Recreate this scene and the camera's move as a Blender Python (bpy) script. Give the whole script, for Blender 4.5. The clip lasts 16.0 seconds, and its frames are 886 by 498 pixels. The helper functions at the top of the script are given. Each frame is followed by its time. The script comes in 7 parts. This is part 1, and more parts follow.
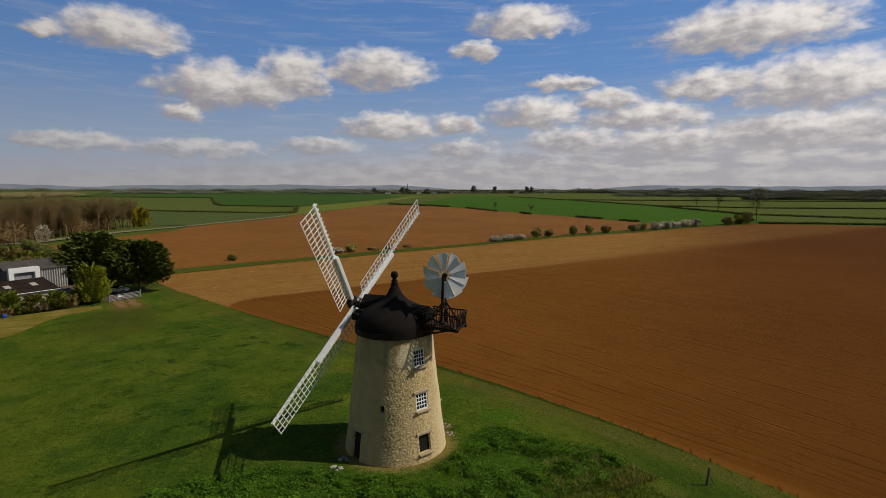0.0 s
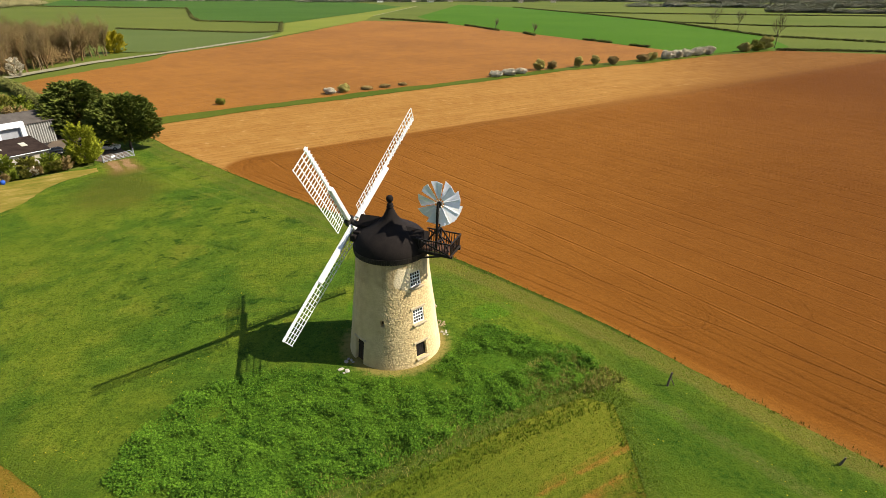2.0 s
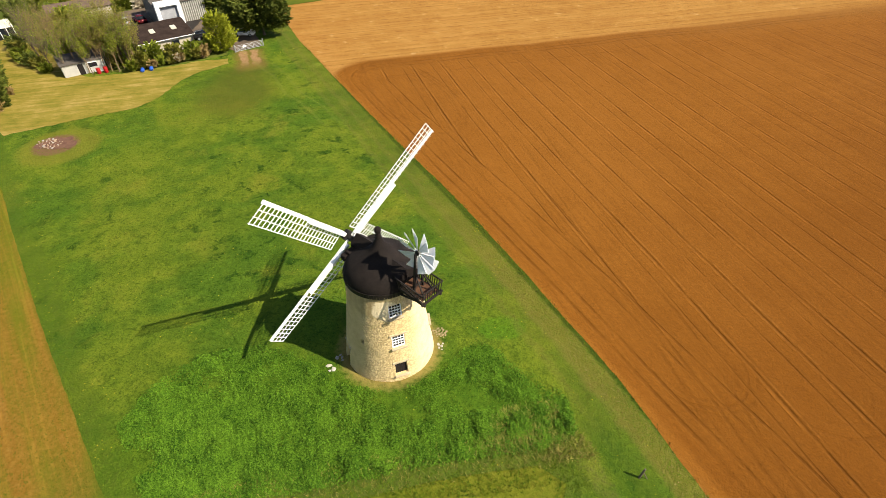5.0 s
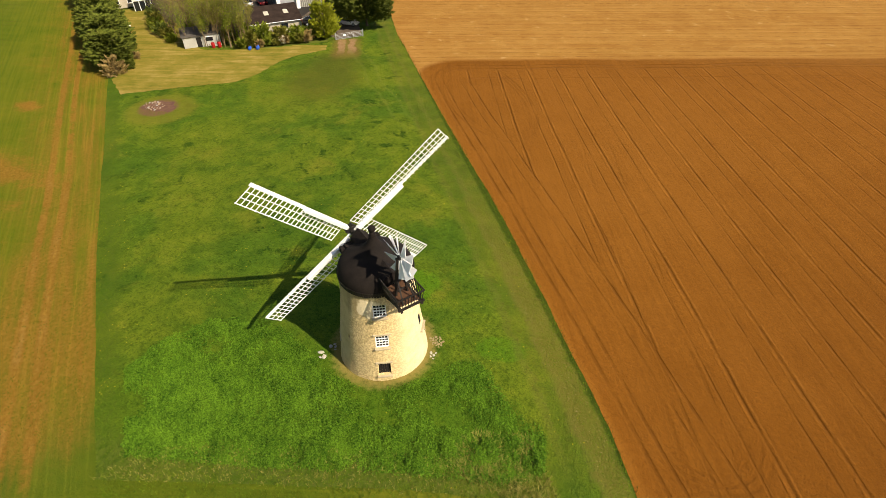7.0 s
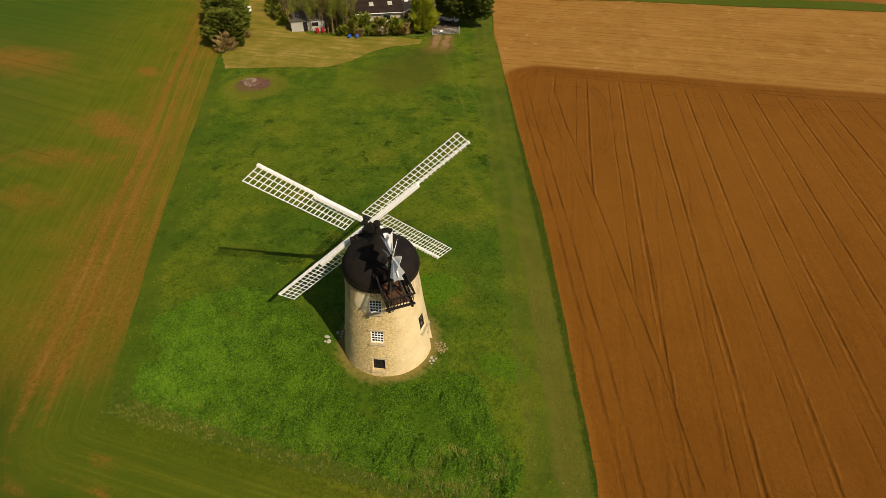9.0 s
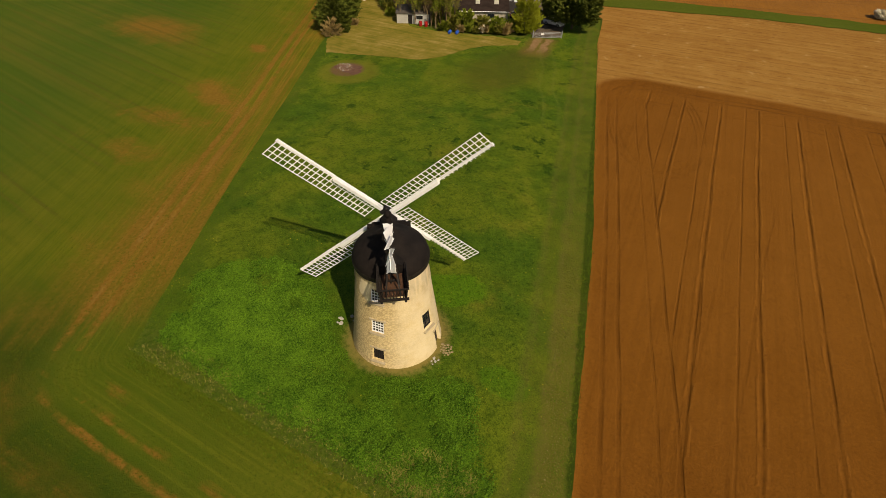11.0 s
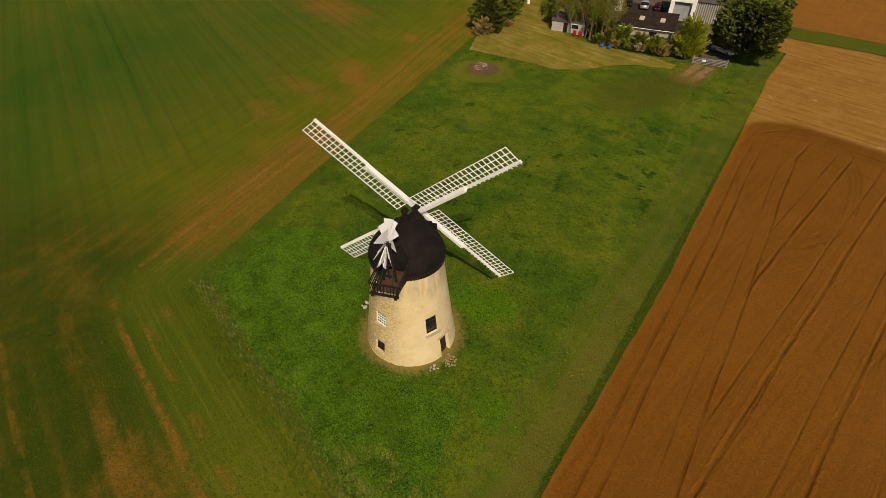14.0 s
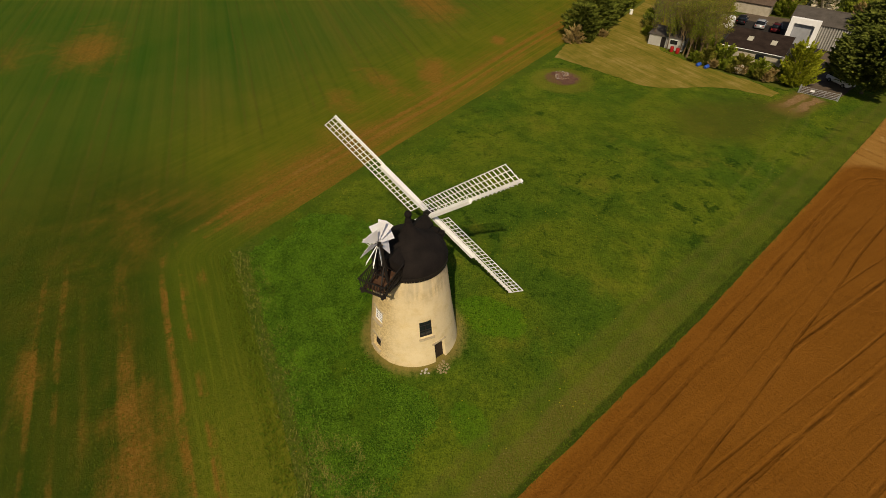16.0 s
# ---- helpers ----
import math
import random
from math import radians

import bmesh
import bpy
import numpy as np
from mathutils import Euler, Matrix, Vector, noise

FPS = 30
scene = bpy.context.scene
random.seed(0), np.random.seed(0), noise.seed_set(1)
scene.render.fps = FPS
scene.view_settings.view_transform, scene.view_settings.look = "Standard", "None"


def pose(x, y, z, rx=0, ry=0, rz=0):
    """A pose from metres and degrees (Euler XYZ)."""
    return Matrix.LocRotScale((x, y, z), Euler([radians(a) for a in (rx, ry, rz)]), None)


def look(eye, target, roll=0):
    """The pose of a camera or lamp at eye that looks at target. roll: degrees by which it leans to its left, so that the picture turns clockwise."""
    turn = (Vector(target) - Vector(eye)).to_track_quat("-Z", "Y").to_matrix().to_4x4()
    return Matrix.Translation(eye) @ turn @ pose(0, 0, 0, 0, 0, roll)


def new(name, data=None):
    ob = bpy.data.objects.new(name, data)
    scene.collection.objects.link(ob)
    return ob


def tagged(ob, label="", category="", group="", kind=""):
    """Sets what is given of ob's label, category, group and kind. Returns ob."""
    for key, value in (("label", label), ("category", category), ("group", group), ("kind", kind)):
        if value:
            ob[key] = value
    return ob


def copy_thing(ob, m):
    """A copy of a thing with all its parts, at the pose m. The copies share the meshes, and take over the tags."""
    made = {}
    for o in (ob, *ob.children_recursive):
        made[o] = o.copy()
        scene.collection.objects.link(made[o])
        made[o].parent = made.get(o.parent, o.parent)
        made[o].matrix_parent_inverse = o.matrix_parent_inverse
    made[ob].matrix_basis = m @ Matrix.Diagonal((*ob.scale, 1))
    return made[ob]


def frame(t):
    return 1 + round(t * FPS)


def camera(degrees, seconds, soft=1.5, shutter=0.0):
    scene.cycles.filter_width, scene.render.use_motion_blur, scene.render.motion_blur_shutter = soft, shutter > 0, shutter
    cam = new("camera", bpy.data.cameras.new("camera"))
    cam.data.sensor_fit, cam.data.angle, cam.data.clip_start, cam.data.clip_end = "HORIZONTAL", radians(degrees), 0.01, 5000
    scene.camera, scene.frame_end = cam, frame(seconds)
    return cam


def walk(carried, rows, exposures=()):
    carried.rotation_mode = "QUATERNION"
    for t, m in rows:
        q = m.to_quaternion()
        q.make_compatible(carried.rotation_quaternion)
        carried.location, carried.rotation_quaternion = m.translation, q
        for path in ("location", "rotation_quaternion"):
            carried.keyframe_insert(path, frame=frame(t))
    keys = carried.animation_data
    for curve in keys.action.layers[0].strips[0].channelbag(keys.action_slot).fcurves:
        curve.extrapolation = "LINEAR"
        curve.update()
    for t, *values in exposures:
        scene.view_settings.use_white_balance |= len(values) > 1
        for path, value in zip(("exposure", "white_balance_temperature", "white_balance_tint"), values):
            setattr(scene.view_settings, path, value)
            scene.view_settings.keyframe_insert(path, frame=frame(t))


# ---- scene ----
from mathutils.geometry import delaunay_2d_cdt

cam = camera(79.5, 16.0, 0.5)
PATH = [
    (0, (-0.522, -0.016, 17.526), (-0.5, 1.971, 17.296), 0.1),
    (0.5, (-0.66, -0.179, 18.82), (-0.637, 1.784, 18.44), 0.2),
    (1, (-0.599, -0.082, 20.399), (-0.574, 1.842, 19.853), 0.2),
    (1.5, (-0.501, 0.273, 22.302), (-0.471, 2.143, 21.592), 0.3),
    (2, (-0.339, 1.252, 24.245), (-0.308, 3.053, 23.375), 0.3),
    (2.5, (-0.112, 3.021, 26.31), (-0.092, 4.74, 25.288), 0.4),
    (3, (0.08, 5.213, 28.509), (0.102, 6.839, 27.344), 0.6),
    (3.2, (-0.027, 6.246, 29.189), (0.007, 7.831, 27.970), 0.3),
    (3.3, (1.756, 7.183, 30.382), (1.692, 8.737, 29.137), 0.1),
    (3.4, (3.843, 8.276, 31.775), (3.663, 9.793, 30.496), -0.1),
    (3.5, (5.927, 9.369, 33.167), (5.63, 10.851, 31.857), -0.3),
    (4, (7.398, 9.902, 33.193), (7.02, 11.366, 31.883), -0.4),
    (6.5, (13.948, 13.691, 33.268), (13.196, 15.008, 31.964), -0.1),
    (7, (15.022, 14.674, 33.122), (14.205, 15.953, 31.82), 0.1),
    (7.5, (16.121, 15.772, 33.057), (15.23, 16.999, 31.753), 0.1),
    (8, (17.18, 16.749, 33.011), (16.223, 17.926, 31.707), 0.2),
    (8.5, (18.236, 17.951, 33.005), (17.207, 19.065, 31.701), 0.1),
    (9, (19.111, 19.157, 32.918), (18.019, 20.209, 31.614), 0.1),
    (11.5, (22.742, 25.599, 32.209), (21.384, 26.28, 30.908), 0.0),
    (12, (23.212, 27.066, 32.143), (21.815, 27.664, 30.842), -0.1),
    (12.5, (23.642, 28.436, 32.113), (22.209, 28.947, 30.814), 0.2),
    (13, (24.0, 29.844, 32.098), (22.539, 30.268, 30.8), 0.2),
    (13.5, (24.221, 31.264, 32.101), (22.735, 31.602, 30.805), 0.3),
    (14, (24.335, 32.726, 32.035), (22.831, 32.978, 30.741), 0.2),
    (14.5, (24.507, 34.176, 32.072), (22.99, 34.348, 30.78), 0.2),
    (15, (24.525, 35.674, 32.305), (23.005, 35.769, 31.008), 0.2),
    (15.5, (24.481, 37.226, 32.471), (22.96, 37.23, 31.173), 0.2),
    (16, (24.35, 38.741, 32.667), (22.833, 38.655, 31.366), 0.2),
]
EXPOSURES = [(0, -0.60, 6700, 11), (0.5, -0.60, 6700, 11), (1, -0.22, 6800, 11), (1.5, 0.30, 6800, 11), (2, 0.98, 6750, 11), (2.5, 1.1, 6750, 11), (3, 1.12, 6800, 11), (3.5, 1.18, 6850, 11), (4.2, 1.15, 6950, 11), (6.5, 1.08, 7300, 11), (7, 0.85, 7600, 11), (7.5, 0.58, 7800, 11), (8, 0.32, 7900, 11), (9, 0.16, 8000, 11), (11.5, -0.04, 8200, 12), (16, -0.2, 8200, 12)]
walk(cam, [(t, look(eye, target, roll)) for t, eye, target, roll in PATH], EXPOSURES)

# ---- light ----
SUN_AZ, SUN_EL = radians(-3.0), radians(45.7)
sun_dir = Vector((math.cos(SUN_AZ) * math.cos(SUN_EL), math.sin(SUN_AZ) * math.cos(SUN_EL), math.sin(SUN_EL)))
world = bpy.data.worlds.new("sky")
scene.world = world
world.use_nodes = True
wn = world.node_tree
sky = wn.nodes.new("ShaderNodeTexSky")
sky.sky_type = "NISHITA"
sky.sun_disc = False
sky.sun_elevation = SUN_EL
sky.sun_rotation = radians(90) - SUN_AZ
sky.altitude = 100
sky.air_density, sky.dust_density, sky.ozone_density = 1.0, 1.2, 1.5
wn.links.new(sky.outputs[0], wn.nodes["Background"].inputs[0])
wn.nodes["Background"].inputs[1].default_value = 0.060
sun_lamp = new("sun", bpy.data.lights.new("sun", "SUN"))
sun_lamp.data.energy, sun_lamp.data.angle, sun_lamp.data.color = 4.0, radians(0.55), (1.0, 0.94, 0.83)
sun_lamp.matrix_world = look(sun_dir * 100, (0, 0, 0))


# ---- materials ----
class Nodes:
    """A small writer of node materials; coordinates are metres in the place."""

    def __init__(self, name, roughness=0.8, metallic=0.0):
        self.mat = bpy.data.materials.new(name)
        self.mat.use_nodes = True
        self.t = self.mat.node_tree
        self.bsdf = self.t.nodes["Principled BSDF"]
        self.bsdf.inputs["Roughness"].default_value = roughness
        self.bsdf.inputs["Metallic"].default_value = metallic
        self.bsdf.inputs["Specular IOR Level"].default_value = 0.18
        self.pos = self.t.nodes.new("ShaderNodeTexCoord").outputs["Object"]

    def put(self, socket, value):
        if hasattr(value, "is_linked"):
            self.t.links.new(value, socket)
        elif isinstance(value, tuple) and len(value) == 3 and socket.type == "RGBA":
            socket.default_value = (*value, 1)
        else:
            socket.default_value = value

    def scaled(self, x, y, z, turn=0.0):
        """Coordinates turned by that many degrees about z, then stretched."""
        r = self.t.nodes.new("ShaderNodeMapping")
        r.inputs["Rotation"].default_value = (0, 0, radians(turn))
        self.put(r.inputs[0], self.pos)
        n = self.t.nodes.new("ShaderNodeMapping")
        n.inputs["Scale"].default_value = (x, y, z)
        self.put(n.inputs[0], r.outputs[0])
        return n.outputs[0]

    def noise(self, scale, detail=4.0, rough=0.55, distort=0.0, vec=None):
        n = self.t.nodes.new("ShaderNodeTexNoise")
        self.put(n.inputs["Vector"], vec or self.pos)
        n.inputs["Scale"].default_value, n.inputs["Detail"].default_value = scale, detail
        n.inputs["Roughness"].default_value, n.inputs["Distortion"].default_value = rough, distort
        return n.outputs[0]

    def cells(self, scale, feature="F1", vec=None):
        n = self.t.nodes.new("ShaderNodeTexVoronoi")
        n.feature = feature
        self.put(n.inputs["Vector"], vec or self.pos)
        n.inputs["Scale"].default_value = scale
        return n.outputs["Distance"]

    def math(self, op, a, b=0.0, c=0.0):
        n = self.t.nodes.new("ShaderNodeMath")
        n.operation = op
        for s, v in zip(n.inputs, (a, b, c)):
            self.put(s, v)
        return n.outputs[0]

    def axis(self, vec=None):
        n = self.t.nodes.new("ShaderNodeSeparateXYZ")
        self.put(n.inputs[0], vec or self.pos)
        return n.outputs

    def step(self, value, a, b):
        """0 below a, 1 above b, smooth between."""
        n = self.t.nodes.new("ShaderNodeMapRange")
        n.interpolation_type = "SMOOTHSTEP"
        self.put(n.inputs[0], value)
        n.inputs[1].default_value, n.inputs[2].default_value = min(a, b), max(a, b)
        n.inputs[3].default_value, n.inputs[4].default_value = (0, 1) if a < b else (1, 0)
        return n.outputs[0]

    def ramp(self, fac, *stops):
        n = self.t.nodes.new("ShaderNodeValToRGB")
        while len(n.color_ramp.elements) < len(stops):
            n.color_ramp.elements.new(0.5)
        for e, (p, c) in zip(n.color_ramp.elements, stops):
            e.position, e.color = p, (*c, 1)
        self.put(n.inputs[0], fac)
        return n.outputs[0]

    def mix(self, fac, a, b, blend="MIX"):
        n = self.t.nodes.new("ShaderNodeMix")
        n.data_type, n.blend_type = "RGBA", blend
        self.put(n.inputs[0], fac), self.put(n.inputs[6], a), self.put(n.inputs[7], b)
        return n.outputs[2]

    def island(self):
        return self.t.nodes.new("ShaderNodeNewGeometry").outputs["Random Per Island"]

    def each(self):
        return self.t.nodes.new("ShaderNodeObjectInfo").outputs["Random"]

    def done(self, colour, height=None, strength=0.5, distance=0.05, rough=None):
        self.put(self.bsdf.inputs["Base Color"], colour)
        if height is not None:
            n = self.t.nodes.new("ShaderNodeBump")
            n.inputs["Strength"].default_value, n.inputs["Distance"].default_value = strength, distance
            self.put(n.inputs["Height"], height)
            self.put(self.bsdf.inputs["Normal"], n.outputs[0])
        if rough is not None:
            self.put(self.bsdf.inputs["Roughness"], rough)
        return self.mat


def plain(name, a, b, scale=3.0, roughness=0.7, metallic=0.0, bump=0.2, distance=0.01):
    """Two close shades mixed by coarse and fine noise, with fine relief."""
    n = Nodes(name, roughness, metallic)
    big, fine = n.noise(scale, 3), n.noise(scale * 9, 3)
    fac = n.math("ADD", n.math("MULTIPLY", big, 0.65), n.math("MULTIPLY", fine, 0.35))
    return n.done(n.ramp(fac, (0.32, a), (0.68, b)), fine, bump, distance, n.step(big, -0.6, 1.3) if roughness is None else None)


def leafy(name, dark, light, extra=None):
    """Leaves: each clump has a shade of its own; a little light passes through."""
    n = Nodes(name, 0.8)
    n.bsdf.inputs["Specular IOR Level"].default_value = 0.03
    r, big = n.island(), n.noise(0.6, 2)
    stops = [(0.0, dark), (1.0, light)] if extra is None else [(0.0, dark), (0.75, light), (1.0, extra)]
    colour = n.ramp(n.math("ADD", n.math("MULTIPLY", r, 0.75), n.math("MULTIPLY", n.step(big, 0.3, 0.7), 0.25)), *stops)
    n.bsdf.inputs["Subsurface Weight"].default_value = 0.0
    return n.done(colour)


def edge_distance(n, p, q, vec=None):
    """Metres to the left of the line from p to q."""
    d = Vector((q[0] - p[0], q[1] - p[1])).normalized()
    s = n.axis(vec)
    x, y = n.math("SUBTRACT", s[0], p[0]), n.math("SUBTRACT", s[1], p[1])
    return n.math("SUBTRACT", n.math("MULTIPLY", y, d.x), n.math("MULTIPLY", x, d.y))


def ring(n, x, y, r, width, wobble):
    s = n.axis()
    dx, dy = n.math("SUBTRACT", s[0], x), n.math("SUBTRACT", s[1], y)
    d = n.math("SQRT", n.math("ADD", n.math("MULTIPLY", dx, dx), n.math("MULTIPLY", dy, dy)))
    off = n.math("ABSOLUTE", n.math("ADD", n.math("SUBTRACT", d, r), wobble))
    return n.step(off, width, width * 0.3)


def times(n, c, k):
    """The colour c multiplied by the tint k."""
    return n.mix(1.0, c, k, "MULTIPLY")


PLOUGH_P, PLOUGH_Q = (27.4, 23.8), (-57.0, 105.5)


def ellipse(n, x, y, rx, ry, turn, wobble=None):
    """0 in the middle of a turned ellipse, 1 on its rim, larger outside."""
    s = n.axis()
    cs, sn = math.cos(radians(turn)), math.sin(radians(turn))
    dx, dy = n.math("SUBTRACT", s[0], x), n.math("SUBTRACT", s[1], y)
    u = n.math("DIVIDE", n.math("ADD", n.math("MULTIPLY", dx, cs), n.math("MULTIPLY", dy, sn)), rx)
    v = n.math("DIVIDE", n.math("SUBTRACT", n.math("MULTIPLY", dy, cs), n.math("MULTIPLY", dx, sn)), ry)
    r = n.math("SQRT", n.math("ADD", n.math("MULTIPLY", u, u), n.math("MULTIPLY", v, v)))
    return r if wobble is None else n.math("ADD", r, wobble)


def centred(n, value, k):
    """A noise about zero, k high."""
    return n.math("MULTIPLY", n.math("SUBTRACT", value, 0.5), k)


def meadow_material():
    n = Nodes("meadow_grass", 0.95)
    n.bsdf.inputs["Specular IOR Level"].default_value = 0.03
    s = n.axis()
    patch, mid, fine, speck = n.noise(0.085, 4, 0.6, 0.5), n.noise(0.45, 5, 0.6), n.noise(2.6, 5, 0.65), n.noise(9.0, 4, 0.7)
    lush = n.ramp(mid, (0.3, (0.040, 0.088, 0.006)), (0.65, (0.070, 0.128, 0.008)))
    sward = n.ramp(mid, (0.3, (0.074, 0.118, 0.007)), (0.55, (0.110, 0.150, 0.009)), (0.75, (0.150, 0.172, 0.012)))
    c = n.mix(n.step(patch, 0.40, 0.60), sward, lush)
    c = n.mix(n.math("MULTIPLY", n.step(n.noise(0.16, 4, 0.6, 0.3), 0.54, 0.70), 0.45), c, (0.180, 0.172, 0.014))
    # ranker, darker tufts in loose groups
    tuft = n.math("MULTIPLY", n.step(n.noise(0.42, 5, 0.68, 0.3), 0.55, 0.64), n.step(n.noise(0.06, 3), 0.40, 0.58))
    c = n.mix(n.math("MULTIPLY", tuft, 0.85), c, (0.018, 0.052, 0.004))
    # nettle bank below the mill and two fresh green hummocks beside it
    for x, y, rx, ry, turn, k, colour in ((-5.0, 25.5, 15.5, 7.5, 24.0, 0.5, (0.050, 0.118, 0.006)), (-5.4, 41.2, 3.2, 2.1, 60.0, 0.7, (0.066, 0.165, 0.006)), (4.6, 39.6, 2.0, 1.3, 30.0, 0.55, (0.056, 0.150, 0.006))):
        r = ellipse(n, x, y, rx, ry, turn, n.math("ADD", centred(n, mid, 0.7), centred(n, fine, 0.35)))
        c = n.mix(n.math("MULTIPLY", n.step(r, 1.1, 0.8), k), c, colour)
    c = n.mix(n.math("MULTIPLY", n.step(fine, 0.50, 0.66), 0.6), c, times(n, c, (0.36, 0.46, 0.5)))
    c = n.mix(n.math("MULTIPLY", n.step(fine, 0.46, 0.34), 0.4), c, times(n, c, (1.30, 1.24, 1.1)))
    c = n.mix(n.math("MULTIPLY", n.step(speck, 0.52, 0.62), 0.7), c, times(n, c, (0.34, 0.46, 0.5)))
    c = n.mix(n.math("MULTIPLY", n.step(speck, 0.46, 0.34), 0.7), c, times(n, c, (1.55, 1.42, 1.3)))
    # field margin: driven olive verge, drier and stony towards the low end, with a dark lip of grass against the soil
    rim = n.math("SUBTRACT", edge_distance(n, PLOUGH_P, PLOUGH_Q), n.math("MULTIPLY", n.step(s[0], 14.0, 25.0), 0.65))
    low = n.step(s[1], 66.0, 44.0)
    d = n.math("ADD", rim, n.math("ADD", centred(n, mid, 1.6), centred(n, fine, 0.5)))
    c = n.mix(n.math("MULTIPLY", n.step(d, 4.4, 2.6), n.math("SUBTRACT", 0.34, n.math("MULTIPLY", n.step(s[0], 12.0, 16.0), 0.22))), c, n.ramp(fine, (0.35, (0.070, 0.090, 0.007)), (0.7, (0.135, 0.128, 0.014))))
    dry = n.math("MULTIPLY", n.math("MULTIPLY", n.step(d, 2.2, 1.2), n.step(d, -0.7, 0.0)), n.math("ADD", 0.10, n.math("MULTIPLY", low, 0.5)))
    c = n.mix(dry, c, n.ramp(speck, (0.40, (0.092, 0.090, 0.010)), (0.60, (0.160, 0.130, 0.018)), (0.72, (0.360, 0.275, 0.100))))
    for at in (1.5, 3.3):
        c = n.mix(n.math("MULTIPLY", n.step(n.math("ABSOLUTE", n.math("SUBTRACT", d, at)), 0.55, 0.15), 0.14), c, (0.17, 0.135, 0.026))
    c = n.mix(n.math("MULTIPLY", n.step(n.math("ADD", rim, centred(n, fine, 0.7)), -0.22, -0.45), 0.7), c, (0.026, 0.046, 0.004))
    # rank grass on the bank beside the field corner
    c = n.mix(n.math("MULTIPLY", n.math("MULTIPLY", n.step(ellipse(n, 24.0, 12.0, 22.0, 8.5, -45.0, centred(n, mid, 0.8)), 1.1, 0.7), n.step(d, 1.8, 3.6)), 0.6), c, n.ramp(fine, (0.35, (0.026, 0.066, 0.004)), (0.68, (0.075, 0.120, 0.008))))
    corner = n.step(n.math("ADD", s[0], centred(n, mid, 3.0)), 10.0, 14.0)
    for at, half, k, dark, light in ((3.7, 1.5, 0.75, (0.022, 0.060, 0.004), (0.072, 0.120, 0.007)), (8.0, 1.5, 0.75, (0.020, 0.056, 0.004), (0.066, 0.115, 0.007)), (5.7, 0.9, 0.30, (0.060, 0.080, 0.008), (0.170, 0.140, 0.034))):
        strip = n.step(n.math("ABSOLUTE", n.math("SUBTRACT", d, at)), half, half * 0.4)
        c = n.mix(n.math("MULTIPLY", n.math("MULTIPLY", strip, corner), k), c, n.ramp(fine, (0.35, dark), (0.68, light)))
    # rough dull band inside the plot's lower edge
    foot = n.math("MULTIPLY", edge_distance(n, (10.0, 29.3), (-12.6, 16.4)), -1.0)
    band = n.math("MULTIPLY", n.step(n.math("ADD", foot, centred(n, mid, 2.5)), 3.8, 1.6), n.step(s[0], 14.0, 9.0))
    c = n.mix(n.math("MULTIPLY", band, 0.5), c, n.ramp(fine, (0.35, (0.046, 0.074, 0.007)), (0.68, (0.130, 0.126, 0.022))))
    west = edge_distance(n, (-74.0, 55.0), (-12.6, 16.4))
    c = n.mix(n.math("MULTIPLY", n.step(n.math("ADD", west, centred(n, mid, 2.2)), 2.2, 0.6), 0.5), c, n.ramp(fine, (0.35, (0.030, 0.070, 0.004)), (0.68, (0.085, 0.120, 0.010))))
    # trodden ring round the tower, scorched ground round the bonfire
    for x, y, r, colour, k in ((-3.35, 34.87, 4.55, (0.25, 0.19, 0.040), 0.85), (-57.4, 52.8, 5.6, (0.165, 0.150, 0.014), 0.55), (-58.2, 52.9, 3.1, (0.150, 0.078, 0.034), 0.8)):
        r0 = n.math("ADD", ellipse(n, x, y, r, r, 0.0), centred(n, fine, 0.36))
        c = n.mix(n.math("MULTIPLY", n.step(r0, 1.0, 0.74), k), c, colour)
    # dull ground where the gateway is driven over, and two bare ruts at the gate
    c = n.mix(n.math("MULTIPLY", n.step(ellipse(n, -46.0, 74.6, 12.0, 7.6, 118.0, centred(n, n.noise(0.2, 4), 0.7)), 1.1, 0.4), 0.6), c, n.ramp(fine, (0.35, (0.058, 0.060, 0.006)), (0.68, (0.110, 0.098, 0.012))))
    perp = n.math("ADD", edge_distance(n, (-53.3, 88.8), (-47.6, 81.6)), centred(n, n.noise(0.6, 4), 1.6))
    run = n.math("ADD", n.math("ADD", n.math("MULTIPLY", n.math("ADD", s[0], 53.3), 0.62), n.math("MULTIPLY", n.math("SUBTRACT", s[1], 88.8), -0.784)), centred(n, fine, 1.5))
    reach = n.math("MULTIPLY", n.step(run, 10.0, 6.5), n.step(run, -1.5, 0.0))
    c = n.mix(n.math("MULTIPLY", n.math("MULTIPLY", n.step(n.math("ABSOLUTE", perp), 3.2, 1.6), reach), 0.6), c, (0.165, 0.095, 0.022))
    rut = n.step(n.math("ABSOLUTE", n.math("SUBTRACT", n.math("ABSOLUTE", perp), 0.95)), 0.85, 0.45)
    c = n.mix(n.math("MULTIPLY", n.math("MULTIPLY", rut, n.step(run, 7.5, 3.5)), n.math("MULTIPLY", n.step(run, -1.5, 0.0), 0.8)), c, n.ramp(fine, (0.35, (0.22, 0.125, 0.040)), (0.65, (0.34, 0.210, 0.082))))
    for p, q in (((-24.0, 66.0), (-50.0, 85.5)), ((-23.0, 67.6), (-49.5, 87.5))):
        off = n.math("ABSOLUTE", n.math("ADD", edge_distance(n, p, q), centred(n, n.noise(0.1, 2), 2.5)))
        c = n.mix(n.math("MULTIPLY", n.math("MULTIPLY", n.step(off, 0.34, 0.08), n.step(s[0], -19.0, -30.0)), 0.16), c, (0.170, 0.180, 0.026))
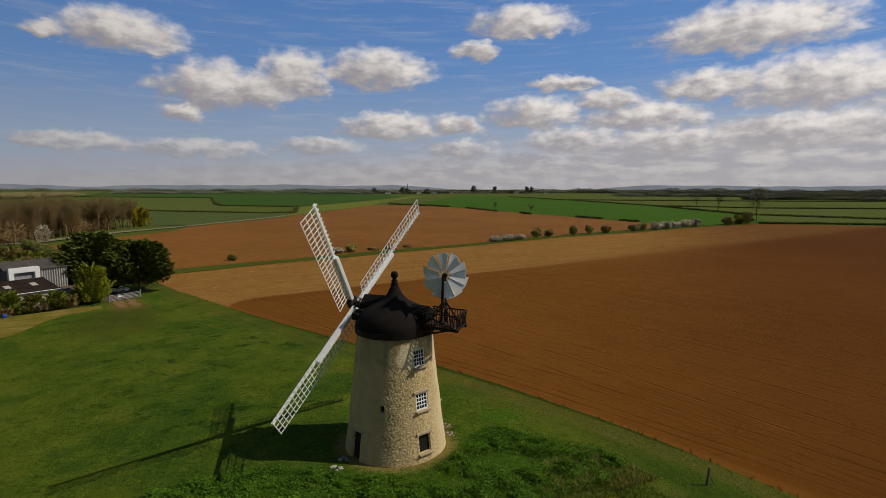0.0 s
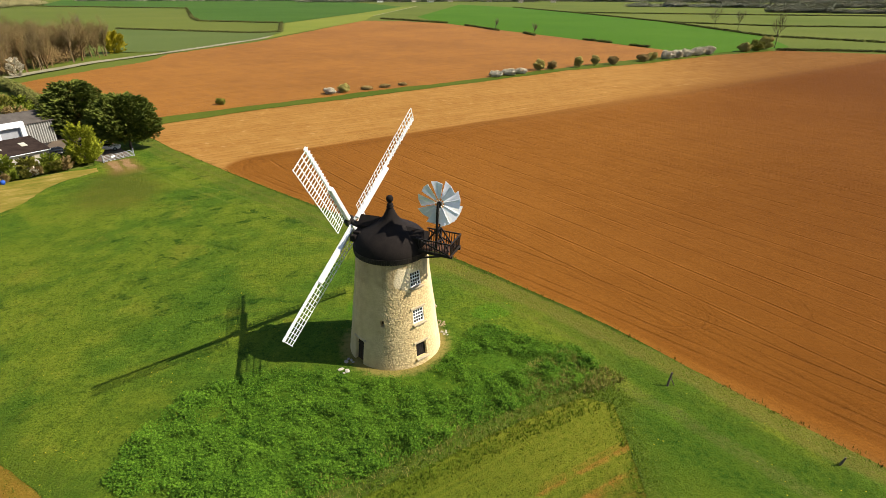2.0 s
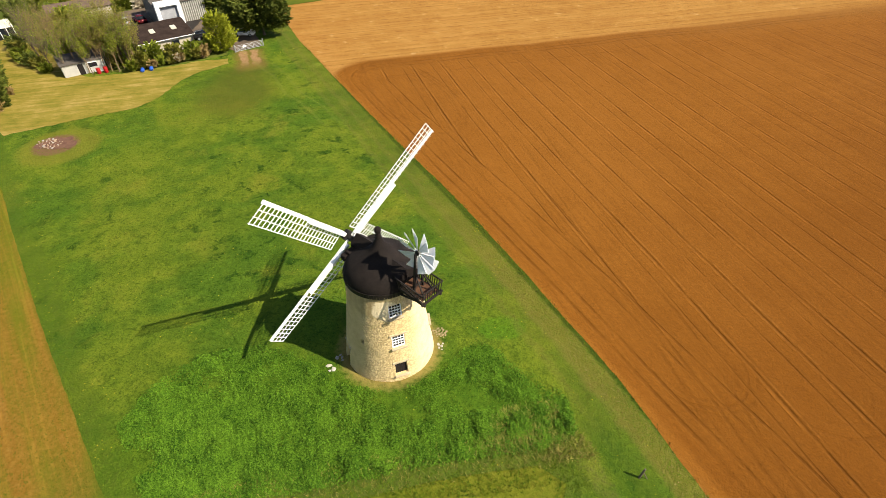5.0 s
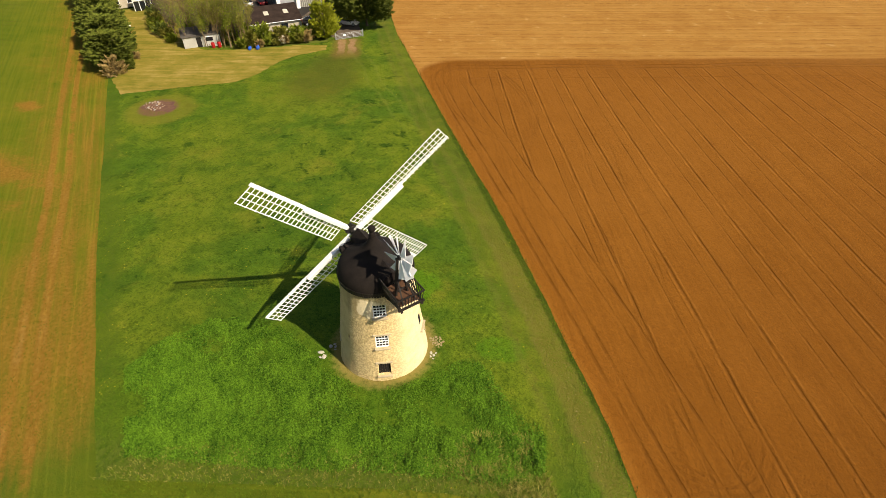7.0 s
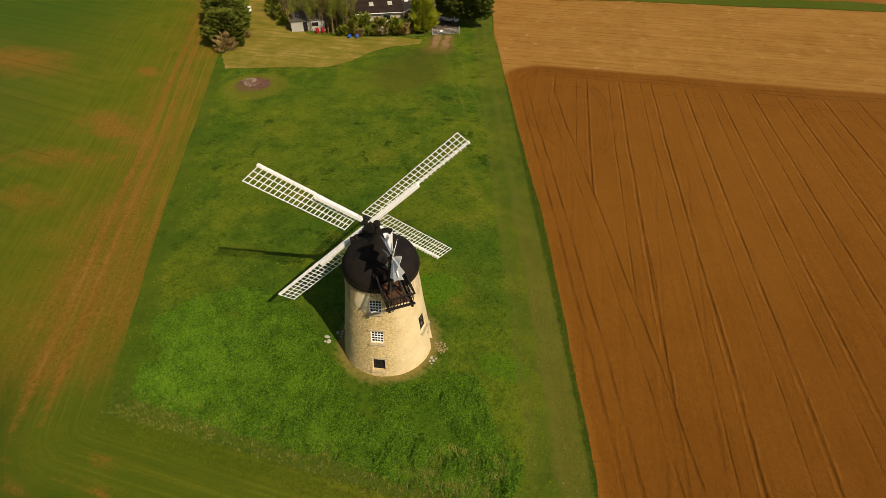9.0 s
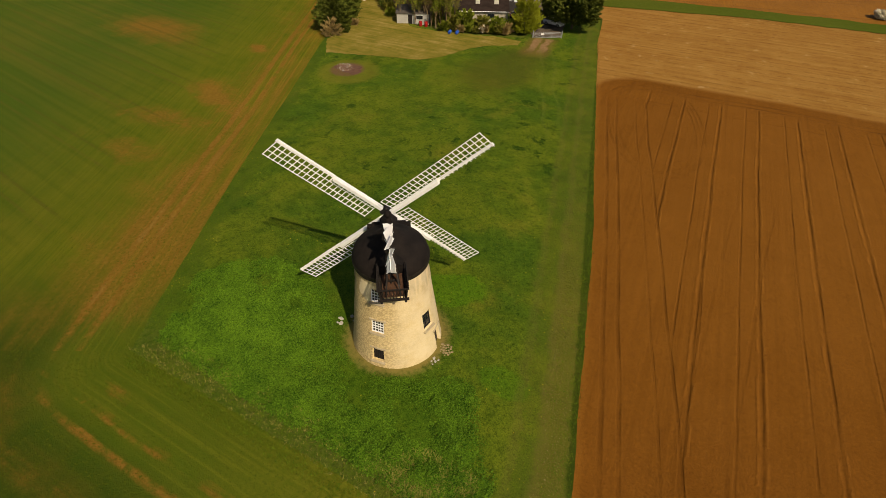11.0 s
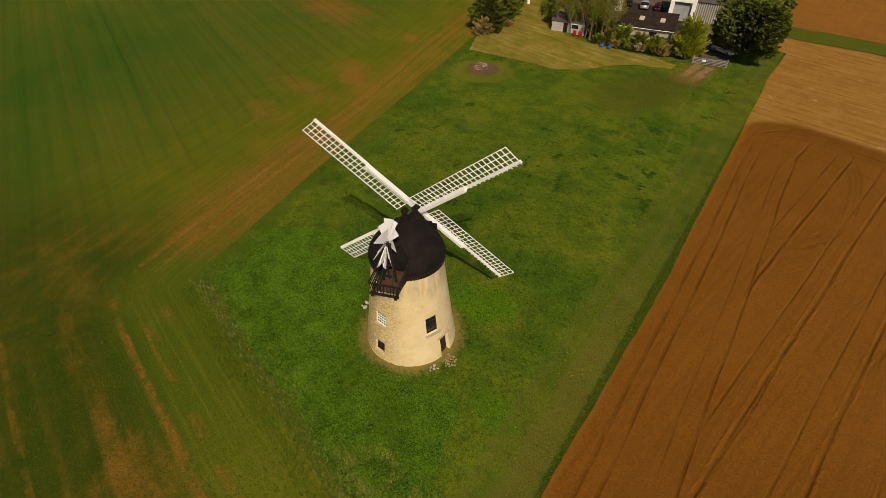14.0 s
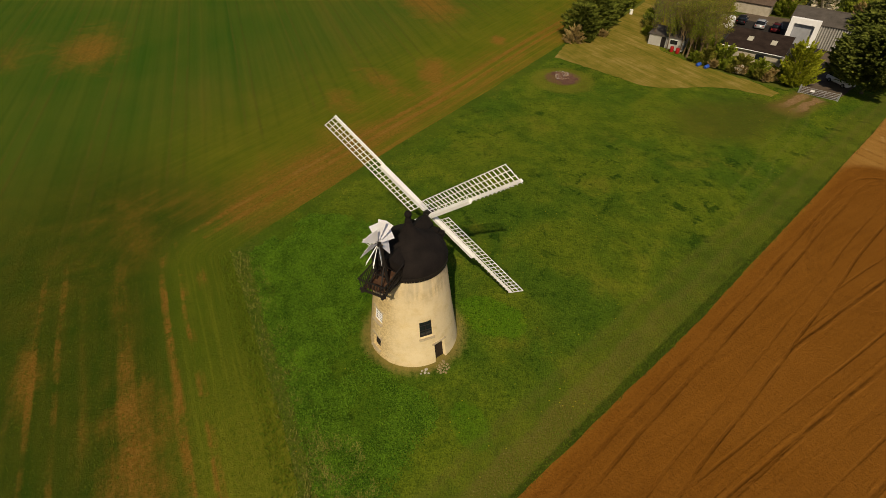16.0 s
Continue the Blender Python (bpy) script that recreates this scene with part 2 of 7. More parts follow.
    # dandelions
    spots = n.math("MULTIPLY", n.step(n.cells(2.2), 0.13, 0.06), n.step(n.noise(0.3, 2), 0.5, 0.62))
    c = n.mix(n.math("MULTIPLY", spots, 0.7), c, (0.50, 0.40, 0.02))
    return n.done(times(n, c, (1.09, 1.06, 1.52)), n.math("ADD", n.math("MULTIPLY", fine, 0.7), n.math("MULTIPLY", speck, 0.5)), 0.9, 0.30)


def soil_material(name, dark, light, fan, strength=0.85):
    n = Nodes(name, 0.95)
    big, mid, fine = n.noise(0.018, 4), n.noise(0.2, 4, 0.6), n.noise(5.0, 6, 0.7)
    c = n.mix(n.step(n.math("ADD", n.math("MULTIPLY", big, 0.6), n.math("MULTIPLY", mid, 0.4)), 0.36, 0.64), dark, light)
    c = n.mix(n.math("MULTIPLY", n.step(fine, 0.35, 0.75), 0.35), c, n.mix(1.0, c, (1.45, 1.4, 1.3), "MULTIPLY"))
    s = n.axis()
    wob = n.math("MULTIPLY", n.math("SUBTRACT", n.noise(0.022, 2, 0.4), 0.5), 0.045)
    ang = n.math("ADD", n.math("ARCTAN2", n.math("SUBTRACT", s[1], fan[1]), n.math("SUBTRACT", s[0], fan[0])), wob)
    height = n.math("ADD", fine, n.math("MULTIPLY", n.noise(1.1, 4, 0.6), 0.5))
    for period, width, k in ((radians(1.9), 0.060, 0.60), (radians(0.211), 0.30, 0.10), (radians(3.3), 0.03, 0.35)):
        f = n.math("FRACT", n.math("DIVIDE", ang, period))
        off = n.math("ABSOLUTE", n.math("SUBTRACT", f, 0.5))
        m = n.math("MULTIPLY", n.step(off, width, width * 0.3), n.step(n.noise(0.16 if k > 0.3 else 0.08, 4, 0.65), 0.34, 0.56))
        c = n.mix(n.math("MULTIPLY", m, k * strength), c, n.mix(1.0, c, (0.36, 0.32, 0.30), "MULTIPLY"))
        height = n.math("SUBTRACT", height, n.math("MULTIPLY", m, k * 1.2))
    # lighter drills between the wheelings
    drill = n.noise(1.0, 4, 0.65, 0.0, n.scaled(0.05, 1.9, 1, -132))
    c = n.mix(n.math("MULTIPLY", n.step(drill, 0.45, 0.7), 0.30), c, n.mix(1.0, c, (1.4, 1.38, 1.3), "MULTIPLY"))
    speck = n.noise(16, 3, 0.7)
    c = n.mix(n.math("MULTIPLY", n.step(speck, 0.53, 0.66), 0.75), c, n.mix(1.0, c, (0.42, 0.38, 0.36), "MULTIPLY"))
    c = n.mix(n.math("MULTIPLY", n.step(speck, 0.43, 0.32), 0.5), c, n.mix(1.0, c, (1.6, 1.55, 1.5), "MULTIPLY"))
    return n.done(c, height, 0.8, 0.12)


def plough_material():
    """Harrowed soil with pairs of wheelings, headland tracks that round the corner, and a paler worked headland beyond."""
    n = Nodes("ploughed_soil", 0.95)
    n.bsdf.inputs["Specular IOR Level"].default_value = 0.03
    s = n.axis()
    big, mid, fine, speck = n.noise(0.02, 3), n.noise(0.25, 4, 0.6), n.noise(5.0, 6, 0.7), n.noise(15, 3, 0.7)
    depth = n.math("MULTIPLY", edge_distance(n, PLOUGH_P, PLOUGH_Q), -1.0)
    line = edge_distance(n, (19.4, 126.0), (-31.8, 91.7))
    far = n.math("ADD", line, centred(n, n.noise(0.05, 3), 2.0))
    # metres in from the edge and the headland, with a rounded corner
    turn = 9.0
    a = n.math("MAXIMUM", n.math("SUBTRACT", turn - 0.3, depth), 0.0)
    b = n.math("MAXIMUM", n.math("SUBTRACT", turn, far), 0.0)
    inner = n.math("SUBTRACT", turn, n.math("SQRT", n.math("ADD", n.math("MULTIPLY", a, a), n.math("MULTIPLY", b, b))))
    c = n.ramp(n.math("ADD", n.math("MULTIPLY", big, 0.6), n.math("MULTIPLY", mid, 0.4)), (0.35, (0.176, 0.066, 0.010)), (0.65, (0.214, 0.084, 0.014)))
    drill = n.noise(1.0, 4, 0.65, 0.0, n.scaled(0.03, 2.0, 1, 54.2))
    c = n.mix(n.math("MULTIPLY", n.step(drill, 0.42, 0.7), 0.22), c, times(n, c, (1.32, 1.32, 1.3)))
    c = n.mix(n.math("MULTIPLY", n.step(drill, 0.48, 0.34), 0.22), c, times(n, c, (0.72, 0.69, 0.67)))
    height = n.math("ADD", n.math("ADD", fine, n.math("MULTIPLY", n.noise(1.1, 4, 0.6), 0.5)), n.math("MULTIPLY", drill, 0.4))
    # wheelings in pairs across the field
    lane = n.math("ADD", n.math("ADD", n.math("MULTIPLY", s[0], 0.811), n.math("MULTIPLY", s[1], 0.585)), n.math("ADD", centred(n, n.noise(0.012, 2), 1.6), centred(n, n.noise(0.16, 2), 0.22)))
    whole = n.math("MULTIPLY", n.step(depth, 6.8, 8.0), n.step(far, 3.6, 5.2))
    worn = n.math("ADD", 0.32, n.math("MULTIPLY", n.step(n.noise(0.2, 5, 0.7), 0.40, 0.58), 0.68))
    dark = lit_crest = None
    for at, k, width in ((44.1, 0.80, 0.18), (42.45, 0.50, 0.15)):
        off = n.math("MULTIPLY", n.math("ABSOLUTE", n.math("SUBTRACT", n.math("FRACT", n.math("DIVIDE", n.math("SUBTRACT", lane, at - 2.45), 4.9)), 0.5)), 4.9)
        m = n.math("MULTIPLY", n.math("MULTIPLY", n.step(off, width, 0.03), whole), k)
        dark = m if dark is None else n.math("MAXIMUM", dark, m)
        if lit_crest is None:
            lit_crest = n.math("MULTIPLY", n.math("MULTIPLY", n.step(n.math("ABSOLUTE", n.math("SUBTRACT", off, 0.30)), 0.14, 0.04), whole), n.step(n.noise(0.5, 4, 0.7), 0.42, 0.58))
    bend = n.math("ADD", inner, centred(n, n.noise(0.05, 2), 0.9))
    for at, k, width in ((2.55, 0.62, 0.26), (3.75, 0.70, 0.22), (6.35, 0.40, 0.15), (7.75, 0.70, 0.18)):
        off = n.math("ABSOLUTE", n.math("SUBTRACT", bend, at))
        m = n.math("MULTIPLY", n.step(off, width, 0.06), k)
        dark = n.math("MAXIMUM", dark, m if at < 5.0 else n.math("MULTIPLY", m, n.step(far, 6.0, 9.0)))
    # crossing tracks, turning circles and the loop driven in the corner
    wobble = centred(n, n.noise(0.4, 2), 0.5)
    for x, y, r, k in ((19.6, 41.0, 3.0, 0.22), (19.7, 41.1, 3.7, 0.32), (19.8, 41.2, 4.3, 0.22), (28.9, 42.4, 4.3, 0.30), (28.6, 42.6, 3.5, 0.15)):
        sector = n.step(n.math("ADD", n.math("SUBTRACT", s[0], x), n.math("MULTIPLY", n.math("SUBTRACT", s[1], y), -0.8)), -0.8, 1.2)
        dark = n.math("MAXIMUM", dark, n.math("MULTIPLY", n.math("MULTIPLY", ring(n, x, y, r, 0.20, wobble), sector), k))
    for rx, ry, k in ((14.4, 6.1, 0.36), (13.2, 5.0, 0.26), (14.0, 5.6, 0.2)):
        loop = n.math("MULTIPLY", n.math("ABSOLUTE", n.math("SUBTRACT", ellipse(n, -20.3, 81.8, rx, ry, 135.9, centred(n, n.noise(0.3, 2), 0.05)), 1.0)), ry)
        dark = n.math("MAXIMUM", dark, n.math("MULTIPLY", n.step(loop, 0.26, 0.08), k))
    for p, q, k in (((9.4, 53.9), (-5.7, 74.7), 0.4), ((26.0, 33.0), (8.0, 64.0), 0.28), ((19.0, 38.0), (5.0, 62.0), 0.2)):
        off = n.math("ABSOLUTE", n.math("ADD", edge_distance(n, p, q), centred(n, n.noise(0.05, 2), 1.6)))
        dark = n.math("MAXIMUM", dark, n.math("MULTIPLY", n.math("MULTIPLY", n.step(off, 0.22, 0.07), n.step(s[1], 84.0, 70.0)), n.math("MULTIPLY", n.step(inner, 2.0, 4.0), k)))
    dark = n.math("MULTIPLY", dark, worn)
    c = n.mix(n.math("MULTIPLY", dark, 0.54), c, times(n, c, (0.44, 0.40, 0.38)))
    # sunlit edges of the wheelings' ridges, put into the colour as a pale line
    c = n.mix(n.math("MULTIPLY", lit_crest, 0.35), c, times(n, c, (1.35, 1.35, 1.4)))
    height = n.math("ADD", height, n.math("MULTIPLY", lit_crest, 0.5))
    clod = n.noise(3.4, 5, 0.75)
    c = n.mix(n.math("MULTIPLY", n.step(clod, 0.50, 0.64), 0.30), c, times(n, c, (0.66, 0.62, 0.60)))
    c = n.mix(n.math("MULTIPLY", n.step(clod, 0.48, 0.36), 0.30), c, times(n, c, (1.28, 1.27, 1.25)))
    height = n.math("SUBTRACT", height, n.math("MULTIPLY", dark, 1.3))
    # crumbled pale soil against the grass, trampled soil inside the headland, then the headland itself
    c = n.mix(n.math("MULTIPLY", n.step(n.math("ADD", depth, centred(n, fine, 0.9)), 1.5, 0.7), 0.7), c, times(n, c, (1.36, 1.45, 1.55)))
    c = n.mix(n.math("MULTIPLY", n.math("MULTIPLY", n.step(inner, -0.5, 0.8), n.step(far, 6.0, 2.2)), 0.34), c, times(n, c, (0.66, 0.62, 0.60)))
    comb = n.noise(1.0, 5, 0.65, 0.0, n.scaled(0.035, 1.5, 1, -33.8))
    tan = n.ramp(n.math("ADD", n.math("MULTIPLY", comb, 0.6), n.math("MULTIPLY", mid, 0.4)), (0.34, (0.275, 0.128, 0.030)), (0.5, (0.338, 0.172, 0.044)), (0.68, (0.415, 0.226, 0.068)))
    drilled = n.math("ABSOLUTE", n.math("SUBTRACT", n.math("FRACT", n.math("DIVIDE", n.math("ADD", line, n.math("MULTIPLY", comb, 0.5)), 1.9)), 0.5))
    tan = n.mix(n.math("MULTIPLY", n.math("MULTIPLY", n.step(drilled, 0.14, 0.04), n.step(n.noise(0.7, 4, 0.75), 0.46, 0.56)), 0.6), tan, times(n, tan, (0.56, 0.52, 0.50)))
    tan = n.mix(n.math("MULTIPLY", n.step(n.noise(0.5, 4, 0.6), 0.64, 0.72), 0.55), tan, (0.52, 0.34, 0.16))
    edge = n.mix(n.step(s[0], -25.0, 75.0), n.step(n.math("ADD", inner, centred(n, mid, 1.4)), 0.9, -0.7), n.step(n.math("ADD", far, centred(n, mid, 6.0)), 9.0, -9.0))
    c = n.mix(n.math("MULTIPLY", edge, 0.88), c, times(n, tan, (0.94, 0.93, 0.92)))
    c = n.mix(n.math("MULTIPLY", n.step(speck, 0.53, 0.66), 0.65), c, times(n, c, (0.50, 0.46, 0.44)))
    c = n.mix(n.math("MULTIPLY", n.step(speck, 0.44, 0.34), 0.6), c, times(n, c, (1.6, 1.55, 1.5)))
    # darker soil towards the low end: cloud shade and vignette put into its colour
    low_shade = n.math("ADD", n.math("SUBTRACT", s[0], n.math("MULTIPLY", n.math("SUBTRACT", s[1], 60.0), 0.5)), centred(n, n.noise(0.018, 4), 45.0))
    c = n.mix(n.math("MULTIPLY", n.step(low_shade, -3.0, 50.0), 0.85), c, times(n, c, (0.68, 0.62, 0.60)))
    c = n.mix(n.math("MULTIPLY", n.step(s[0], 60.0, 160.0), 0.6), c, times(n, c, (0.68, 0.62, 0.60)))
    return n.done(times(n, c, (0.965, 0.975, 0.93)), height, 0.8, 0.12)


def crop_material():
    """Thin young cereal: green with bare orange streaks, patches and wheelings that round the plot's corner."""
    n = Nodes("young_crop", 0.95)
    n.bsdf.inputs["Specular IOR Level"].default_value = 0.02
    s = n.axis()
    big, mid, fine, speck = n.noise(0.022, 4, 0.6, 0.4), n.noise(0.22, 4, 0.6, 0.3), n.noise(3.2, 5, 0.7), n.noise(13, 3, 0.7)
    d = edge_distance(n, (-12.6, 16.4), (-74.0, 55.0))
    e = edge_distance(n, (10.0, 29.3), (-12.6, 16.4))
    # metres out from the plot's hedge line and along it, turning about its corner
    px, py = n.math("ADD", s[0], 12.6), n.math("SUBTRACT", s[1], 16.4)
    past_e = n.math("ADD", n.math("MULTIPLY", px, -0.868), n.math("MULTIPLY", py, -0.496))
    past_d = n.math("ADD", n.math("MULTIPLY", px, -0.8466), n.math("MULTIPLY", py, 0.5322))
    wedge = n.math("MULTIPLY", n.math("GREATER_THAN", past_e, 0.0), n.math("LESS_THAN", past_d, 0.0))
    flat = n.math("MAXIMUM", d, e)
    out = n.math("ADD", flat, n.math("MULTIPLY", wedge, n.math("SUBTRACT", n.math("SQRT", n.math("ADD", n.math("MULTIPLY", px, px), n.math("MULTIPLY", py, py))), flat)))
    on_d = n.math("GREATER_THAN", past_d, 0.0)
    along = n.math("MULTIPLY", n.math("SUBTRACT", 1.0, wedge), n.math("ADD", n.math("MULTIPLY", on_d, past_d), n.math("MULTIPLY", n.math("SUBTRACT", 1.0, on_d), past_e)))

    def stretched(u, v, detail=5.0):
        m = n.t.nodes.new("ShaderNodeCombineXYZ")
        n.put(m.inputs[0], n.math("MULTIPLY", along, u)), n.put(m.inputs[1], n.math("MULTIPLY", out, v))
        return n.noise(1.0, detail, 0.62, 0.2, m.outputs[0])

    side = n.step(past_d, -2.0, 12.0)
    streak, combed = n.mix(n.math("MULTIPLY", wedge, 0.6), stretched(0.045, 0.75), mid), stretched(0.05, 2.6, 3.0)
    lane = n.math("ADD", n.math("ADD", n.math("MULTIPLY", s[0], -0.391), n.math("MULTIPLY", s[1], 0.921)), centred(n, n.noise(0.012, 2), 1.6))
    drill = n.noise(1.0, 4, 0.6, 0.0, n.scaled(0.010, 0.75, 1, -23.0))
    green = n.ramp(n.math("ADD", n.math("MULTIPLY", big, 0.62), n.math("MULTIPLY", drill, 0.38)), (0.36, (0.042, 0.098, 0.009)), (0.52, (0.076, 0.112, 0.012)), (0.68, (0.122, 0.122, 0.016)))
    pale = n.ramp(n.math("ADD", n.math("MULTIPLY", mid, 0.4), n.math("MULTIPLY", combed, 0.6)), (0.34, (0.088, 0.120, 0.007)), (0.66, (0.175, 0.165, 0.013)))
    near_d = n.math("MULTIPLY", n.step(out, 40.0, 8.0), side)
    near_e = n.math("MULTIPLY", n.step(out, 8.5, 4.0), n.math("SUBTRACT", 1.0, side))
    green = n.mix(n.math("MULTIPLY", n.math("MAXIMUM", near_d, n.math("MULTIPLY", near_e, 0.55)), 0.82), green, pale)
    green = n.mix(n.math("MULTIPLY", n.math("MULTIPLY", n.step(e, 11.0, 5.0), n.step(past_e, -10.0, -24.0)), 0.7), green, n.ramp(fine, (0.35, (0.110, 0.135, 0.010)), (0.68, (0.200, 0.180, 0.020))))
    earth = n.ramp(fine, (0.3, (0.205, 0.092, 0.013)), (0.7, (0.330, 0.160, 0.030)))
    head = n.math("MULTIPLY", n.step(out, -0.8, 0.6), n.step(out, 19.0, 4.0))
    foot = n.math("MULTIPLY", n.math("MULTIPLY", n.step(out, 3.0, 9.0), n.step(out, 38.0, 12.0)), n.math("SUBTRACT", 1.0, side))
    bare = n.math("ADD", n.math("MULTIPLY", n.math("MULTIPLY", head, side), 0.42), n.math("MULTIPLY", foot, 0.20))
    bare = n.math("ADD", bare, n.math("MULTIPLY", big, 0.55))
    bare = n.math("ADD", bare, n.math("MULTIPLY", n.math("MULTIPLY", n.step(out, 11.0, 5.0), n.step(past_d, -1.0, 5.0)), n.math("MULTIPLY", n.step(past_d, 34.0, 16.0), 0.26)))
    bare = n.math("ADD", bare, n.math("MULTIPLY", n.math("SUBTRACT", n.mix(n.math("MAXIMUM", head, foot), drill, streak), 0.5), n.math("ADD", 0.35, n.math("MULTIPLY", n.math("MAXIMUM", head, foot), 0.85))))
    bare = n.math("ADD", bare, centred(n, fine, 0.36))
    bare = n.math("ADD", bare, centred(n, mid, 0.42))
    ragged = n.math("ADD", centred(n, n.noise(0.20, 6, 0.7, 0.8), 3.4), centred(n, drill, 1.4))
    for x, y, rx, ry, turn, k in ((-95.0, 29.0, 13.0, 6.0, 28.0, 1.0), (-66.0, -28.5, 15.0, 7.0, 24.0, 1.0), (-62.0, -40.0, 12.5, 4.0, 24.0, 0.6), (-60.5, 32.0, 6.5, 2.4, 10.0, 0.75), (-56.3, 23.7, 7.5, 2.6, 35.0, 0.8), (-49.2, 18.8, 6.5, 2.4, 25.0, 0.7), (-75.0, 42.9, 2.0, 1.2, 20.0, 0.85), (7.5, 17.3, 6.5, 2.2, 30.0, 0.6), (2.5, 6.2, 3.6, 1.0, 29.0, 0.55), (-9.0, 15.2, 1.6, 0.7, 30.0, 0.8)):
        bare = n.math("ADD", bare, n.math("MULTIPLY", n.step(ellipse(n, x, y, rx, ry, turn, n.math("MULTIPLY", ragged, 0.45 if rx > 12 else 1.0)), 1.7, 0.0), 0.72 * k))
    # wheelings round the plot, then pairs of tramlines across the field
    sway = n.math("ADD", out, centred(n, n.noise(0.05, 2, 0.4), 1.0))
    broken = n.math("ADD", 0.35, n.math("MULTIPLY", n.step(n.noise(0.3, 4, 0.7), 0.40, 0.58), 0.65))
    straight = n.math("ADD", e, centred(n, n.noise(0.05, 2, 0.4), 0.8))
    faded = n.math("SUBTRACT", 1.0, n.math("MULTIPLY", wedge, 0.75))
    for at, k, width in ((4.4, 0.42, 0.55), (6.1, 0.50, 0.55)):
        m = n.math("MULTIPLY", n.step(n.math("ABSOLUTE", n.math("SUBTRACT", sway, at)), width, width * 0.35), broken)
        bare = n.math("ADD", bare, n.math("MULTIPLY", n.math("MULTIPLY", m, faded), k))
    for at, k, width in ((4.65, 0.26, 0.30), (6.05, 0.28, 0.30), (9.6, 0.20, 0.8), (14.2, 0.36, 0.36), (15.85, 0.38, 0.36)):
        m = n.math("MULTIPLY", n.step(n.math("ABSOLUTE", n.math("SUBTRACT", straight, at)), width, width * 0.35), broken)
        bare = n.math("ADD", bare, n.math("MULTIPLY", n.math("MULTIPLY", m, n.step(past_e, 9.0, 1.0)), k))
    f = centred(n, n.math("FRACT", n.math("DIVIDE", n.math("SUBTRACT", lane, 0.2), 9.6)), 9.6)
    pair = n.math("ABSOLUTE", n.math("SUBTRACT", n.math("ABSOLUTE", f), 0.9))
    wheel = n.math("MULTIPLY", n.math("MULTIPLY", n.step(pair, 0.26, 0.10), broken), n.step(out, 15.0, 18.0))
    dull = n.math("MULTIPLY", n.math("MULTIPLY", n.step(out, 42.0, 16.0), n.math("SUBTRACT", 1.0, side)), n.step(out, 4.0, 9.0))
    green = n.mix(n.math("MULTIPLY", dull, 0.7), green, n.ramp(n.math("ADD", n.math("MULTIPLY", mid, 0.5), n.math("MULTIPLY", streak, 0.5)), (0.36, (0.030, 0.052, 0.005)), (0.64, (0.090, 0.076, 0.009))))
    c = n.mix(n.math("MULTIPLY", n.step(bare, 0.42, 1.15), 0.82), green, earth)
    c = n.mix(n.math("MULTIPLY", wheel, 0.42), c, (0.115, 0.092, 0.016))
    c = n.mix(n.math("MULTIPLY", n.step(bare, 1.2, 1.6), 0.30), c, (0.36, 0.20, 0.06))
    # drill rows, alternately darker
    g = n.math("FRACT", n.math("DIVIDE", lane, 2.4))
    c = n.mix(n.math("MULTIPLY", n.math("MULTIPLY", n.step(n.math("ABSOLUTE", n.math("SUBTRACT", g, 0.5)), 0.16, 0.04), n.step(out, 12.0, 20.0)), 0.24), c, times(n, c, (0.62, 0.74, 0.7)))
    c = n.mix(n.math("MULTIPLY", n.math("MULTIPLY", n.step(combed, 0.52, 0.62), n.math("MULTIPLY", n.step(out, 12.0, 3.0), n.math("SUBTRACT", 1.0, n.math("MULTIPLY", wedge, 0.8)))), 0.35), c, times(n, c, (1.35, 1.28, 1.3)))
    c = n.mix(n.math("MULTIPLY", n.step(speck, 0.53, 0.70), 0.45), c, times(n, c, (0.45, 0.60, 0.5)))
    c = n.mix(n.math("MULTIPLY", n.step(speck, 0.42, 0.30), 0.35), c, times(n, c, (1.5, 1.38, 1.35)))
    return n.done(times(n, c, (0.90, 0.92, 1.0)), n.math("ADD", fine, speck), 0.8, 0.12)


def grass_material(name, a, b, scale=0.02, stripe=None):
    n = Nodes(name, 0.9)
    n.bsdf.inputs["Specular IOR Level"].default_value = 0.03
    big, fine = n.noise(scale, 4, 0.6), n.noise(1.2, 5, 0.7)
    c = n.ramp(n.math("ADD", n.math("MULTIPLY", big, 0.6), n.math("MULTIPLY", fine, 0.4)), (0.32, a), (0.68, b))
    if stripe:
        c = n.mix(n.math("MULTIPLY", n.step(n.noise(1.0, 4, 0.6, 0.2, n.scaled(*stripe)), 0.45, 0.65), 0.45), c, n.mix(1.0, c, (1.5, 1.4, 1.5), "MULTIPLY"))
    return n.done(c, fine, 0.6, 0.2)


def mown_material():
    """Yellowed cut grass in swathes."""
    n = Nodes("mown_hay", 0.9)
    n.bsdf.inputs["Specular IOR Level"].default_value = 0.03
    mid, fine = n.noise(0.3, 4, 0.6), n.noise(2.2, 5, 0.7)
    swath = n.noise(1.0, 5, 0.65, 0.3, n.scaled(0.16, 1.4, 1, -33))
    c = n.ramp(n.math("ADD", n.math("MULTIPLY", swath, 0.6), n.math("MULTIPLY", mid, 0.4)), (0.36, (0.140, 0.145, 0.016)), (0.52, (0.250, 0.198, 0.036)), (0.66, (0.390, 0.290, 0.090)))
    c = n.mix(n.math("MULTIPLY", n.step(fine, 0.50, 0.68), 0.4), c, times(n, c, (0.6, 0.68, 0.6)))
    c = times(n, c, (0.88, 0.86, 0.90))
    return n.done(c, n.math("ADD", fine, swath), 0.7, 0.2)


